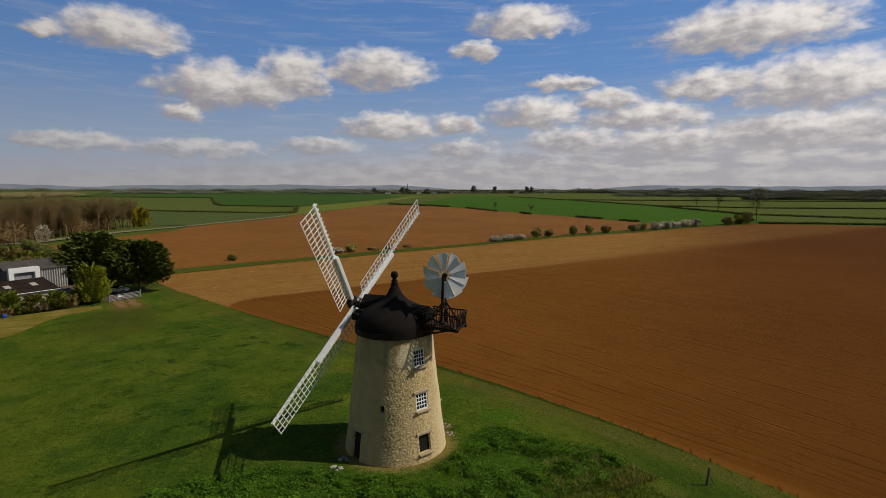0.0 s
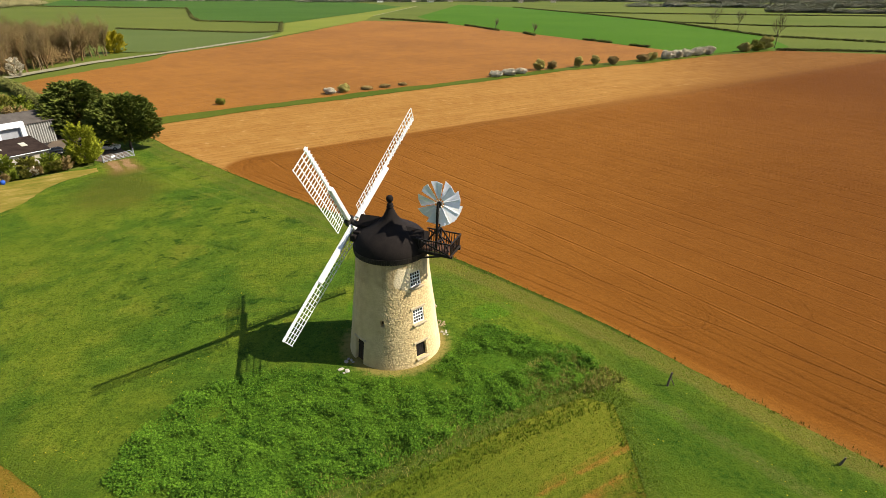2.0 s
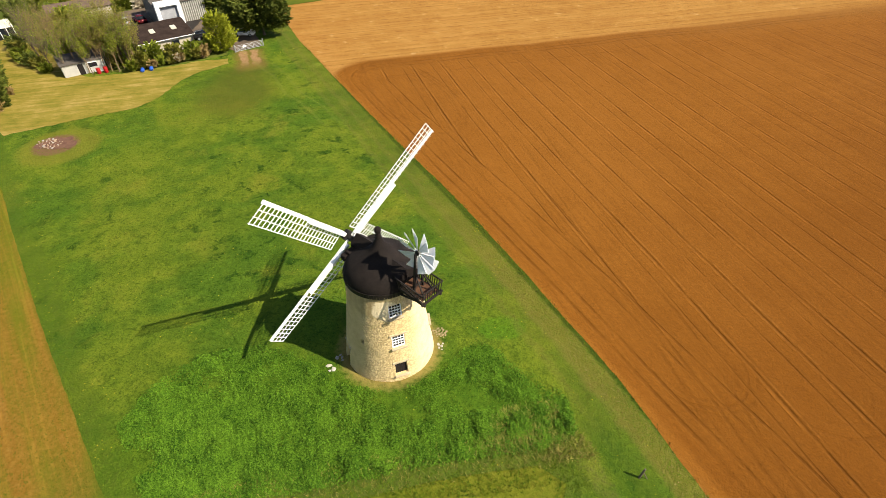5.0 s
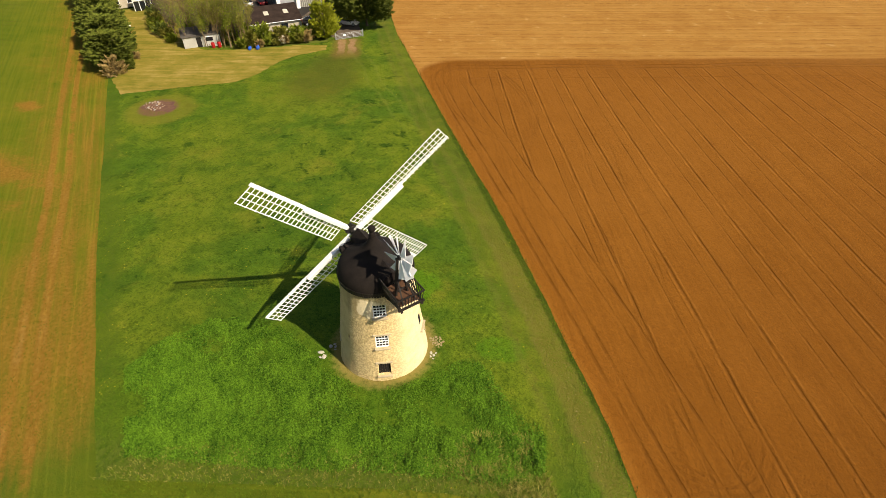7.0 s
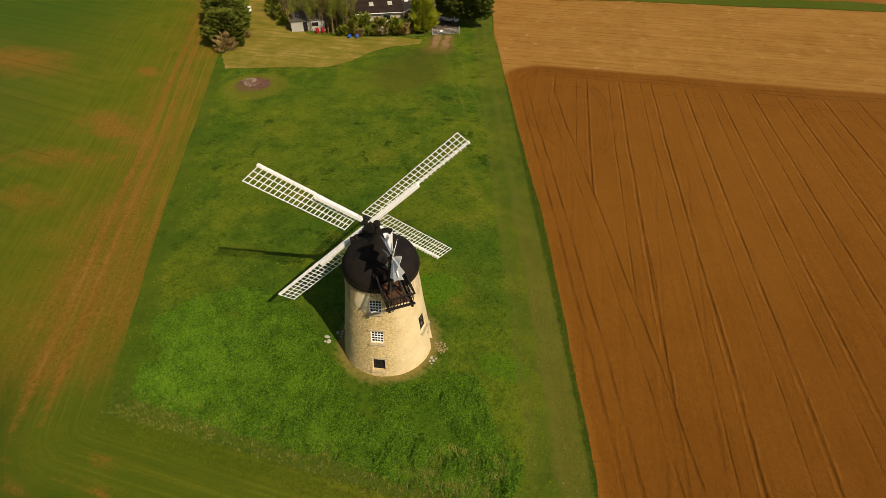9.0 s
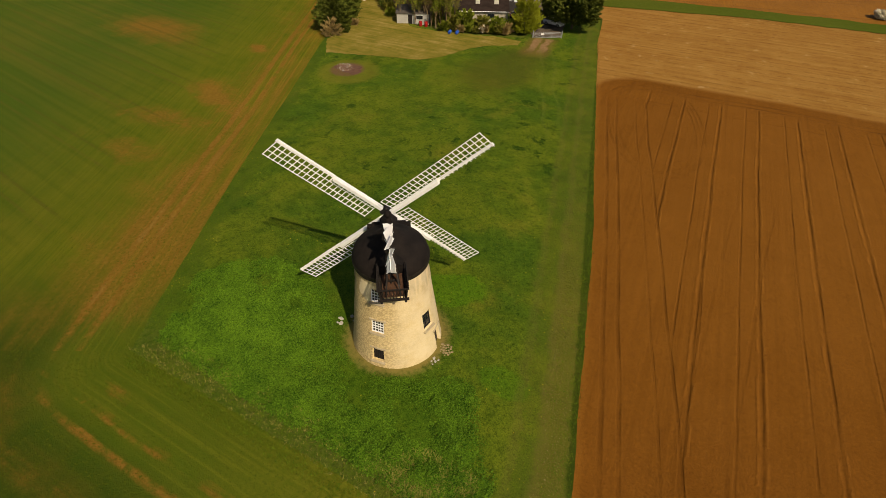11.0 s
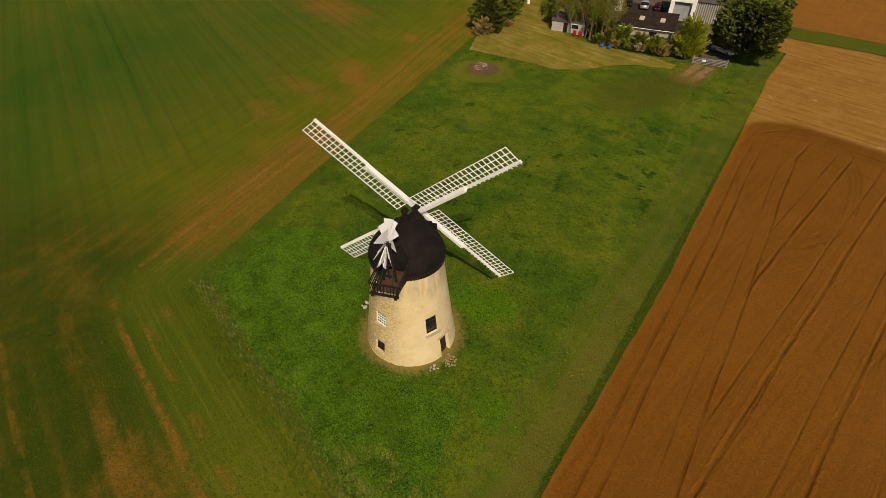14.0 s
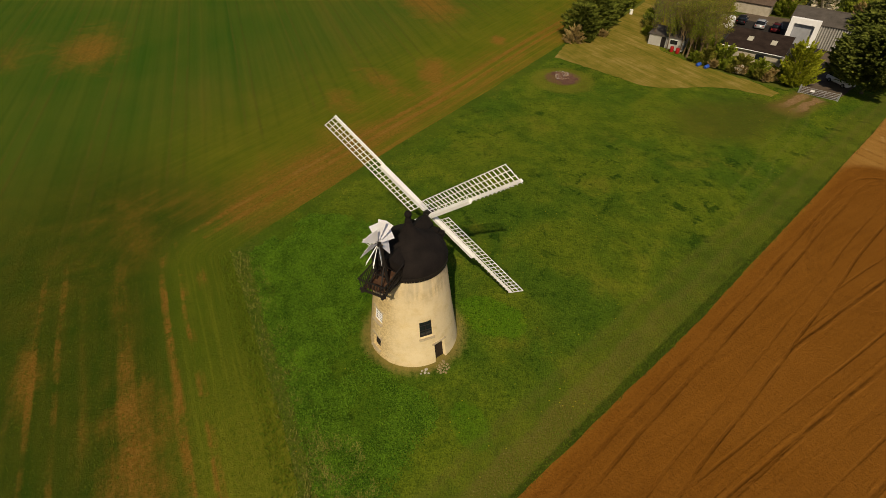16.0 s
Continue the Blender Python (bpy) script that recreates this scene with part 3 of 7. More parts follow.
def stone_material():
    n = Nodes("limestone_rubble", 0.9)
    s = n.axis()
    stone, fine, big = n.cells(1.0, "F1", n.scaled(6.2, 6.2, 8.4)), n.noise(26, 5, 0.7), n.noise(0.7, 5, 0.6)
    az = n.math("MULTIPLY", n.math("ARCTAN2", s[1], s[0]), 57.29578)
    bared = n.math("MULTIPLY", n.step(n.math("ADD", az, centred(n, n.noise(0.9, 3), 10.0)), -104.0, -98.0), n.step(n.math("ADD", az, centred(n, big, 40.0)), -8.0, -36.0))
    c = n.ramp(n.math("ADD", n.math("MULTIPLY", big, 0.55), n.math("MULTIPLY", fine, 0.45)), (0.3, (0.50, 0.395, 0.210)), (0.5, (0.68, 0.565, 0.340)), (0.72, (0.80, 0.690, 0.445)))
    c = n.mix(n.math("MULTIPLY", n.step(stone, 0.30, 0.75), n.math("ADD", 0.10, n.math("MULTIPLY", bared, 0.38))), c, (0.30, 0.21, 0.10))
    # grey weathering that runs down from the curb
    streak = n.noise(1.0, 5, 0.6, 0.0, n.scaled(1.6, 1.6, 0.16))
    run = n.math("MULTIPLY", n.step(n.math("ADD", s[2], n.math("MULTIPLY", streak, 3.2)), 7.3, 9.2), n.step(streak, 0.38, 0.62))
    c = n.mix(n.math("MULTIPLY", run, 0.72), c, (0.17, 0.135, 0.085))
    c = n.mix(n.math("MULTIPLY", n.step(n.noise(0.35, 4), 0.56, 0.7), 0.3), c, (0.26, 0.20, 0.11))
    # smooth render high up, its sunless-side shade put into a darker colour, and a pale limewashed patch by the top
    # window
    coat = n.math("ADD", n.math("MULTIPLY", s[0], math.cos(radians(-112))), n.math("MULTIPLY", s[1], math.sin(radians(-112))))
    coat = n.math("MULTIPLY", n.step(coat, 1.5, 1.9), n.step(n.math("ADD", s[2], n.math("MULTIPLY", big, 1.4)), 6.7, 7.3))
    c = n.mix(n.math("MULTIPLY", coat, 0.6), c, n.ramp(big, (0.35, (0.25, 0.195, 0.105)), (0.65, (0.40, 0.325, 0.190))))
    # the west plaster is darkened likewise, its shade held in the colour
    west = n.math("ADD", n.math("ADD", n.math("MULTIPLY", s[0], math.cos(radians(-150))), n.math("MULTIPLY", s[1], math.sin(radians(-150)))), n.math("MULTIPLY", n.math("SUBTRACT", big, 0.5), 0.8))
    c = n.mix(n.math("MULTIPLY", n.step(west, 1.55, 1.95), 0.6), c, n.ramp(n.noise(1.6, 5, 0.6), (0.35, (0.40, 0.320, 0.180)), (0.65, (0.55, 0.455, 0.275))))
    # limewash on the weathered east side, thin in patches, with sunny-side paleness put into the colour
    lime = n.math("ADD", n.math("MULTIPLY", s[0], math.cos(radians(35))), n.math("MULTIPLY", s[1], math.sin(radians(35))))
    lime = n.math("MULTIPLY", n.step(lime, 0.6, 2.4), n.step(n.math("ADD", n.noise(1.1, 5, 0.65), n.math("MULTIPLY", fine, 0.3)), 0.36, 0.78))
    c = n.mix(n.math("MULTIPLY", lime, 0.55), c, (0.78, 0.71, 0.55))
    dx, dy, dz = n.math("SUBTRACT", s[0], 1.15), n.math("SUBTRACT", s[1], -2.3), n.math("SUBTRACT", s[2], 6.95)
    d = n.math("SQRT", n.math("ADD", n.math("MULTIPLY", n.math("ADD", n.math("MULTIPLY", dx, dx), n.math("MULTIPLY", dy, dy)), 0.9), n.math("MULTIPLY", dz, dz)))
    c = n.mix(n.math("MULTIPLY", n.step(n.math("ADD", d, n.math("MULTIPLY", n.math("SUBTRACT", big, 0.5), 1.6)), 1.0, 0.8), 0.8), c, (0.82, 0.74, 0.56))
    return n.done(times(n, c, (1.00, 0.93, 0.80)), n.math("ADD", n.math("MULTIPLY", stone, -0.6), fine), 0.75, 0.035)


GRASS = meadow_material()
SOIL = plough_material()
SOIL_FAR = soil_material("ploughed_soil_far", (0.195, 0.076, 0.007), (0.245, 0.100, 0.011), (-300.0, -40.0), 0.3)
CROP = crop_material()
MOWN = mown_material()
STRIP = grass_material("verge_grass", (0.046, 0.074, 0.006), (0.092, 0.106, 0.012))
# the overgrown garden's shade is put into this darker grass
GARDEN = grass_material("shaded_garden_grass", (0.040, 0.062, 0.008), (0.085, 0.098, 0.018), 0.12)
FAR_GREEN = grass_material("far_pasture", (0.072, 0.100, 0.014), (0.120, 0.132, 0.024), 0.006)
BRIGHT = grass_material("winter_wheat", (0.040, 0.104, 0.005), (0.062, 0.132, 0.008), 0.008)
DARK_GREEN = grass_material("dark_wheat", (0.036, 0.082, 0.010), (0.056, 0.108, 0.014), 0.006)
PALE_GREEN = grass_material("pale_crop", (0.066, 0.094, 0.022), (0.095, 0.120, 0.030), 0.01)
YELLOW_GREEN = grass_material("spring_oilseed", (0.120, 0.150, 0.020), (0.180, 0.190, 0.030), 0.01)
STONE = stone_material()
ASHLAR = plain("dressed_limestone", (0.36, 0.29, 0.18), (0.52, 0.43, 0.28), 2.0, 0.85, 0, 0.4, 0.01)
WHITE = plain("white_paint", (0.80, 0.80, 0.78), (0.90, 0.90, 0.88), 1.5, 0.55, 0, 0.15, 0.005)
BLACK_TAR = plain("tarred_boards", (0.006, 0.0045, 0.0038), (0.017, 0.0125, 0.010), 1.3, 0.9, 0, 0.5, 0.02)
BLACK_WOOD = plain("black_painted_timber", (0.012, 0.010, 0.009), (0.030, 0.024, 0.019), 4.0, 0.6, 0, 0.3, 0.01)
DECK_WOOD = plain("brown_planks", (0.055, 0.026, 0.014), (0.115, 0.058, 0.032), 3.0, 0.75, 0, 0.4, 0.01)
DARK = plain("dark_shutter", (0.012, 0.010, 0.009), (0.022, 0.018, 0.016), 2.0, 0.7)
DOOR_BROWN = plain("dark_door_boards", (0.020, 0.013, 0.009), (0.038, 0.026, 0.018), 2.0, 0.7)
IRON = plain("dark_iron", (0.02, 0.018, 0.017), (0.05, 0.045, 0.04), 5, 0.5, 0.6)
gl = Nodes("window_glass", 0.08)
gl.bsdf.inputs["Specular IOR Level"].default_value = 0.6
GLASS = gl.done((0.012, 0.016, 0.020))


# ---- shapes ----
def link(name, mesh, material=None, parent=None, label=""):
    ob = new(name, mesh)
    if material:
        mesh.materials.append(material)
    if parent:
        ob.parent = parent
    return tagged(ob, label)


def part(name, bm, material, parent, label="", smooth=False):
    """Links a bmesh as one mesh under a thing or a part."""
    mesh = bpy.data.meshes.new(name)
    bmesh.ops.recalc_face_normals(bm, faces=bm.faces[:])
    bm.to_mesh(mesh)
    bm.free()
    if smooth:
        mesh.polygons.foreach_set("use_smooth", [True] * len(mesh.polygons))
    return link(name, mesh, material, parent, label)


def thing(name, place, label, category, group="", kind=""):
    ob = new(name)
    ob.matrix_world = place
    return tagged(ob, label, category, group, kind)


def box(bm, m, sx, sy, sz, bevel=0.0):
    """A box of that size about the middle of the pose m."""
    made = bmesh.ops.create_cube(bm, size=1.0, matrix=m @ Matrix.Diagonal((sx, sy, sz, 1)))["verts"]
    if bevel:
        bmesh.ops.bevel(bm, geom=list({e for v in made for e in v.link_edges}), offset=bevel, segments=1, affect="EDGES")
    return bm


def beam(bm, a, b, w, h=None, up=(0, 0, 1)):
    """A squared timber from a to b."""
    a, b = Vector(a), Vector(b)
    z = (b - a).normalized()
    x = z.cross(Vector(up))
    x = x.normalized() if x.length > 1e-4 else Vector((1, 0, 0))
    y = z.cross(x)
    m = Matrix((x, y, z)).transposed().to_4x4()
    m.translation = (a + b) / 2
    return box(bm, m, w, h or w, (b - a).length)


def rod(bm, a, b, r, r2=None, sides=8):
    a, b = Vector(a), Vector(b)
    m = (b - a).to_track_quat("Z", "Y").to_matrix().to_4x4()
    m.translation = (a + b) / 2
    bmesh.ops.create_cone(bm, cap_ends=True, segments=sides, radius1=r, radius2=r if r2 is None else r2, depth=(b - a).length, matrix=m)
    return bm


def lathe(bm, profile, sides=32, m=Matrix()):
    """Turns a profile of (radius, height) about z."""
    rows = [[bm.verts.new(m @ Vector((r * math.cos(2 * math.pi * k / sides), r * math.sin(2 * math.pi * k / sides), z))) for k in range(sides)] for r, z in profile]
    for lo, hi in zip(rows, rows[1:]):
        for k in range(sides):
            bm.faces.new((lo[k], lo[(k + 1) % sides], hi[(k + 1) % sides], hi[k]))
    return bm


def quads(name, verts, material, parent=None, size=4):
    """A mesh of loose faces from an array of corners."""
    verts = np.asarray(verts, dtype=np.float32).reshape(-1, 3)
    n = len(verts) // size
    mesh = bpy.data.meshes.new(name)
    mesh.vertices.add(len(verts)), mesh.loops.add(len(verts)), mesh.polygons.add(n)
    mesh.vertices.foreach_set("co", verts.ravel())
    mesh.loops.foreach_set("vertex_index", np.arange(len(verts), dtype=np.int32))
    mesh.polygons.foreach_set("loop_start", np.arange(0, len(verts), size, dtype=np.int32))
    mesh.update(calc_edges=True)
    return link(name, mesh, material, parent)


# ---- ground ----
MILL = Vector((-3.35, 34.87))


def terrain(x, y):
    r2 = (x - MILL.x) ** 2 + (y - MILL.y) ** 2
    roll = 0.10 * noise.noise((x * 0.05, y * 0.05, 0.0)) if r2 < 40000 else 0.0
    return -1.7 * (1 - math.exp(-r2 / 900.0)) + 0.05 + roll


def field(name, outline, material, lift, cell, label, jag=0.25, step=1.2, reach=None, category="field", kind="structure", grow=0.0, sink=0.0):
    """A sheet of land with an uneven edge that follows the lie of the ground."""
    pts = []
    side = -1 if sum(ax * by - bx * ay for (ax, ay), (bx, by) in zip(outline, outline[1:] + outline[:1])) > 0 else 1
    for (ax, ay), (bx, by) in zip(outline, outline[1:] + outline[:1]):
        d = math.hypot(bx - ax, by - ay)
        k = max(1, min(int(d / step), 150))
        for i in range(k):
            u = i / k
            x, y = ax + (bx - ax) * u, ay + (by - ay) * u
            w = (noise.noise((x * 0.11, y * 0.11, 5.0)) * 1.6 + noise.noise((x * 0.9, y * 0.9, 9.0))) * jag + side * grow
            pts.append(Vector((x - (by - ay) / d * w, y + (bx - ax) / d * w)))
    n = len(pts)
    xs, ys = [p.x for p in pts], [p.y for p in pts]
    grid = []
    if cell:
        for x in np.arange(min(xs), max(xs), cell):
            for y in np.arange(min(ys), max(ys), cell):
                if reach and (x - MILL.x) ** 2 + (y - MILL.y) ** 2 > reach * reach:
                    continue
                grid.append(Vector((x + 0.013, y + 0.017)))
    from_cdt = delaunay_2d_cdt(pts + grid, [(i, (i + 1) % n) for i in range(n)], [], 1, 1e-4)
    mesh = bpy.data.meshes.new(name)
    rim = {i for i, origin in enumerate(from_cdt[3]) if any(k < n for k in origin)}
    mesh.from_pydata([(p.x, p.y, terrain(p.x, p.y) + lift - (sink if i in rim else 0.0)) for i, p in enumerate(from_cdt[0])], [], from_cdt[2])
    mesh.polygons.foreach_set("use_smooth", [True] * len(mesh.polygons))
    ob = link(name, mesh, material)
    return tagged(ob, label, category, "", kind)


# base sheet to the horizon
rings = [0, 4, 8, 12, 16, 20, 25, 30, 36, 43, 52, 65, 85, 120, 180, 280, 450, 700, 1100, 1700, 2600, 3800, 4900]
bm = bmesh.new()
rows = [[bm.verts.new((MILL.x + r * math.cos(a), MILL.y + r * math.sin(a), terrain(MILL.x + r * math.cos(a), MILL.y + r * math.sin(a)) - (0.30 if r < 200 else 0.05))) for a in (2 * math.pi * k / 120 for k in range(120))] for r in rings[1:]]
for lo, hi in zip(rows, rows[1:]):
    for k in range(120):
        bm.faces.new((lo[k], lo[(k + 1) % 120], hi[(k + 1) % 120], hi[k]))
bm.faces.new(rows[0])
ground = part("ground", bm, FAR_GREEN, None, "rolling green farmland reaching to the horizon", True)
tagged(ground, category="ground", kind="structure")

MEADOW = [(-12.6, 16.4), (-4.4, 21.2), (4.4, 26.2), (9.6, 29.0), (11.6, 28.4), (11.2, 21.0), (16.0, 8.0), (34.0, -12.0), (60.0, -20.0), (55.4, -3.6), (26.9, 23.2), (21.1, 29.6), (14.8, 36.8), (11.3, 40.4), (-3.6, 55.4), (-19.4, 70.3), (-46.9, 95.9), (-57.0, 106.5), (-64.0, 104.0), (-60.0, 94.0), (-56.0, 86.5), (-66.0, 75.0), (-80.0, 72.0), (-74.0, 55.0), (-39.4, 32.4)]
field("meadow", MEADOW, GRASS, 0.06, 2.2, "green meadow of rough grass around the windmill", 0.10, 0.7, sink=0.03)
field("crop_field", [(-73.6, 55.6), (-39.0, 33.0), (-12.6, 17.1), (-4.7, 21.8), (4.1, 26.8), (9.6, 29.7), (12.4, 29.2), (12.0, 21.2), (16.7, 8.5), (34.6, -11.4), (60.3, -19.4), (62, -60), (0, -90), (-130, -110), (-260, -60), (-220, 60), (-118, 96), (-108, 78)], CROP, 0.0, 4.0, "thin young crop with bare orange earth and wheelings", 0.2, 1.5, grow=0.9)
field("ploughed_field", [(60, -20), (55.4, -3.6), (26.8, 23.0), (20.9, 29.4), (14.6, 36.7), (11.1, 40.2), (-3.7, 55.3), (-19.5, 70.2), (-36.8, 86.0), (-52.5, 101.2), (-58.5, 107.5), (-64.4, 110.6), (-57.9, 117), (-50.9, 123.8), (-40.6, 133.4), (-24, 146), (16, 178), (49, 205), (86, 227.5), (132, 261), (172, 282), (223, 263), (330, 210), (420, 60), (260, -90), (120, -70)], SOIL, 0.02, 5.0, "ploughed and harrowed reddish-brown field with a paler headland", 0.14, 0.8, grow=1.7)
field("grass_strip", [(-66.5, 108.5), (-64.4, 110.4), (-57.9, 116.8), (-50.9, 123.6), (-40.6, 133.2), (-24, 145.8), (16, 178), (49, 205), (86, 227.5), (132, 261), (172, 282), (166, 287), (128, 267), (96, 250), (52, 218), (17, 188), (-13, 165), (-44.9, 139.4), (-56.5, 129.6), (-69.8, 117.5), (-76, 112)], STRIP, 0.10, 8.0, "narrow green grass verge between two fields", 0.4, 1.5, grow=-0.5)
field("far_ploughed_field", [(-84, 120), (-76, 112.4), (-69.8, 117.7), (-56.5, 129.8), (-44.9, 139.6), (-13, 165), (17, 188), (52, 218), (96, 250), (120, 262), (110, 292), (71, 380), (9, 520), (-30, 560), (-68, 565), (-99, 321), (-118, 256), (-114, 228), (-121, 200), (-127, 168), (-112, 152), (-97, 137.5)], SOIL_FAR, 0.12, 14.0, "far ploughed field of deep red-brown soil", 0.6, 2.5, grow=1.5)
field("wheat_field", [(120, 262), (136, 270), (160, 282), (190, 302), (220, 377), (225, 564), (194, 811), (146, 1097), (57, 1323), (-20, 660), (9, 524), (71, 384), (110, 296)], BRIGHT, 0.10, 40.0, "bright green winter wheat field", 0.5, 6)
field("pale_crop_field", [(-150, 262), (-122, 268), (-104, 335), (-108, 400), (-122, 392), (-234, 430)], PALE_GREEN, 0.14, 20.0, "pale green young crop field", 0.5, 5)
field("pasture_field", [(-236, 436), (-124, 398), (-135, 513), (-219, 540), (-246, 593), (-391, 924), (-676, 1001), (-531, 751), (-330, 520)], FAR_GREEN, 0.18, 40.0, "green pasture bounded by hedges", 0.5, 8)
field("dark_wheat_field", [(-219, 545), (-135, 518), (-95, 787), (-60, 1100), (-400, 2100), (-1400, 2300), (-676, 1010), (-391, 930), (-246, 598)], DARK_GREEN, 0.16, 80.0, "dark green wheat field in the distance", 0.5, 12)
field("oilseed_field", [(-106, 405), (-101, 340), (-68, 572), (-72, 690), (-36, 1150), (-62, 1090), (-93, 787), (-132, 513)], YELLOW_GREEN, 0.20, 60.0, "yellow-green field of spring oilseed", 0.5, 8)
field("garden", [(-72, 74.5), (-63, 80), (-58, 88), (-62, 104), (-76, 112.3), (-84, 122), (-118, 156), (-140, 140), (-125, 100), (-106, 80), (-95, 82), (-82, 77)], GARDEN, 0.055, 4.0, "shaded overgrown lawn of the farm garden", 0.4, 1.5, category="garden")
field("mown_grass", [(-66.8, 52.6), (-61.5, 58.8), (-56.0, 65.0), (-55.4, 69.0), (-56.2, 74.0), (-55.4, 79.0), (-53.4, 83.2), (-54.6, 84.8), (-58.5, 82.6), (-61.5, 79.6), (-66.2, 75.2), (-71.5, 71.5), (-76, 72), (-82, 76), (-95, 80), (-101, 82), (-104, 77.5), (-92, 70.0), (-82, 64.0), (-76.0, 58.5), (-73, 55)], MOWN, 0.10, 3.0, "mown yellowing grass in front of the farm garden", 0.35, 0.8)


# ---- windmill ----
mill = thing("windmill", pose(MILL.x, MILL.y, 0), "limestone tower windmill with black ogee cap and white lattice sails", "windmill")
TOWER_H = 8.05


def tower_radius(z):
    return 2.52 + 0.92 * max(0.0, 1 - z / TOWER_H) ** 1.15


# azimuth, bottom, top, width
OPENINGS = {"window_low": (-50.5, 0.72, 1.85, 0.92), "window_mid": (-50.0, 3.42, 4.50, 0.95), "window_top": (-49.5, 6.18, 7.28, 0.92), "window_dark": (25.4, 2.82, 4.35, 0.98), "door_east": (43.0, -0.1, 1.85, 0.92), "door_west": (-137.0, -0.1, 1.95, 0.95), "slit": (-102.0, 3.45, 3.92, 0.26)}


def build_tower():
    half = {k: math.degrees(0.5 * w / tower_radius((z0 + z1) / 2)) for k, (a, z0, z1, w) in OPENINGS.items()}
    azs = sorted({round(a, 3) for a in np.arange(-180, 180, 0.95)} | {round(a + s * half[k], 3) for k, (a, *_) in OPENINGS.items() for s in (-1, 1)})
    azs = [a for i, a in enumerate(azs) if i == 0 or a - azs[i - 1] > 0.12]
    zs = sorted({round(z, 3) for z in np.arange(-0.6, TOWER_H, 0.06)} | {z for _, z0, z1, _ in OPENINGS.values() for z in (z0, z1)} | {TOWER_H})
    zs = [z for i, z in enumerate(zs) if i == 0 or z - zs[i - 1] > 0.012]

    def hole(a, z):
        return any(abs((a - c + 180) % 360 - 180) < half[k] + 0.01 and z0 < z < z1 for k, (c, z0, z1, _) in OPENINGS.items())

    verts, faces = [], []
    na = len(azs)
    for z in zs:
        r = tower_radius(z)
        for a in azs:
            t = radians(a)
            p = Vector((r * math.cos(t), r * math.sin(t), z))
            d, _ = noise.voronoi(Vector((p.x * 6.2, p.y * 6.2, p.z * 8.4)))
            joint = min((d[1] - d[0]) * 1.6, 0.5)
            render_coat = max(0.0, min(1.0, (z - 6.35 + noise.noise((a * 0.03, z * 0.8, 3.0)) * 0.9) * 2.5)) if abs(a + 92) < 58 else 0.0
            rough = (joint - 0.3) * 0.046 + noise.noise(p * 9.0) * 0.010
            worn = 0.16 + 0.84 * max(0.0, min(1.0, (a + 101 + 5 * noise.noise((1.7, z * 0.9, 4.0))) / 7)) * max(0.25, min(1.0, (-8 - a) / 25))
            out = rough * worn * (1 - render_coat) + 0.018 * render_coat + noise.noise(p * 0.7) * 0.03
            verts.append((p.x * (r + out) / r, p.y * (r + out) / r, z))
    inner0 = len(verts)
    for z in zs:
        r = tower_radius(z) - 0.55
        verts += [(r * math.cos(radians(a)), r * math.sin(radians(a)), z) for a in azs]
    solid = [[not hole((azs[i] + (azs[(i + 1) % na] + (360 if i == na - 1 else 0))) / 2, (zs[j] + zs[j + 1]) / 2) for i in range(na)] for j in range(len(zs) - 1)]
    for j in range(len(zs) - 1):
        for i in range(na):
            i2 = (i + 1) % na
            a, b, c, d = j * na + i, j * na + i2, (j + 1) * na + i2, (j + 1) * na + i
            if solid[j][i]:
                faces.append((a, b, c, d))
                faces.append((inner0 + d, inner0 + c, inner0 + b, inner0 + a))
                if not solid[j][i2]:
                    faces.append((b, inner0 + b, inner0 + c, c))
                if not solid[j][i - 1]:
                    faces.append((a, d, inner0 + d, inner0 + a))
            else:
                if j and solid[j - 1][i]:
                    faces.append((a, b, inner0 + b, inner0 + a))
                if j + 1 < len(solid) and solid[j + 1][i]:
                    faces.append((d, inner0 + d, inner0 + c, c))
    top = (len(zs) - 1) * na
    faces += [(top + i, top + (i + 1) % na, inner0 + top + (i + 1) % na, inner0 + top + i) for i in range(na)]
    mesh = bpy.data.meshes.new("tower")
    mesh.from_pydata(verts, [], faces)
    mesh.polygons.foreach_set("use_smooth", [True] * len(mesh.polygons))
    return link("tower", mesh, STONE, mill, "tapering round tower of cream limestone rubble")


tower = build_tower()


def wall_pose(az, z, depth=0.0):
    """On the tower's face: x along the wall, y outward, z up, leaning with the wall."""
    r = tower_radius(z) - depth
    return Matrix.Rotation(radians(az), 4, "Z") @ Matrix.Translation((r, 0, z)) @ Matrix.Rotation(radians(-90), 4, "Z") @ Matrix.Rotation(radians(6.3), 4, "X")


def stone_trim(az, z0, z1, w, lintel=True):
    if lintel:
        bm = box(bmesh.new(), wall_pose(az, z1 + 0.09, 0.115), w + 0.30, 0.30, 0.16, 0.02)
        part("lintel", bm, ASHLAR, mill, "pale dressed stone lintel")
    bm = box(bmesh.new(), wall_pose(az, z0 - 0.06, 0.02), w + 0.2, 0.34, 0.12, 0.02)
    part("window_sill", bm, ASHLAR, mill, "pale dressed stone sill")


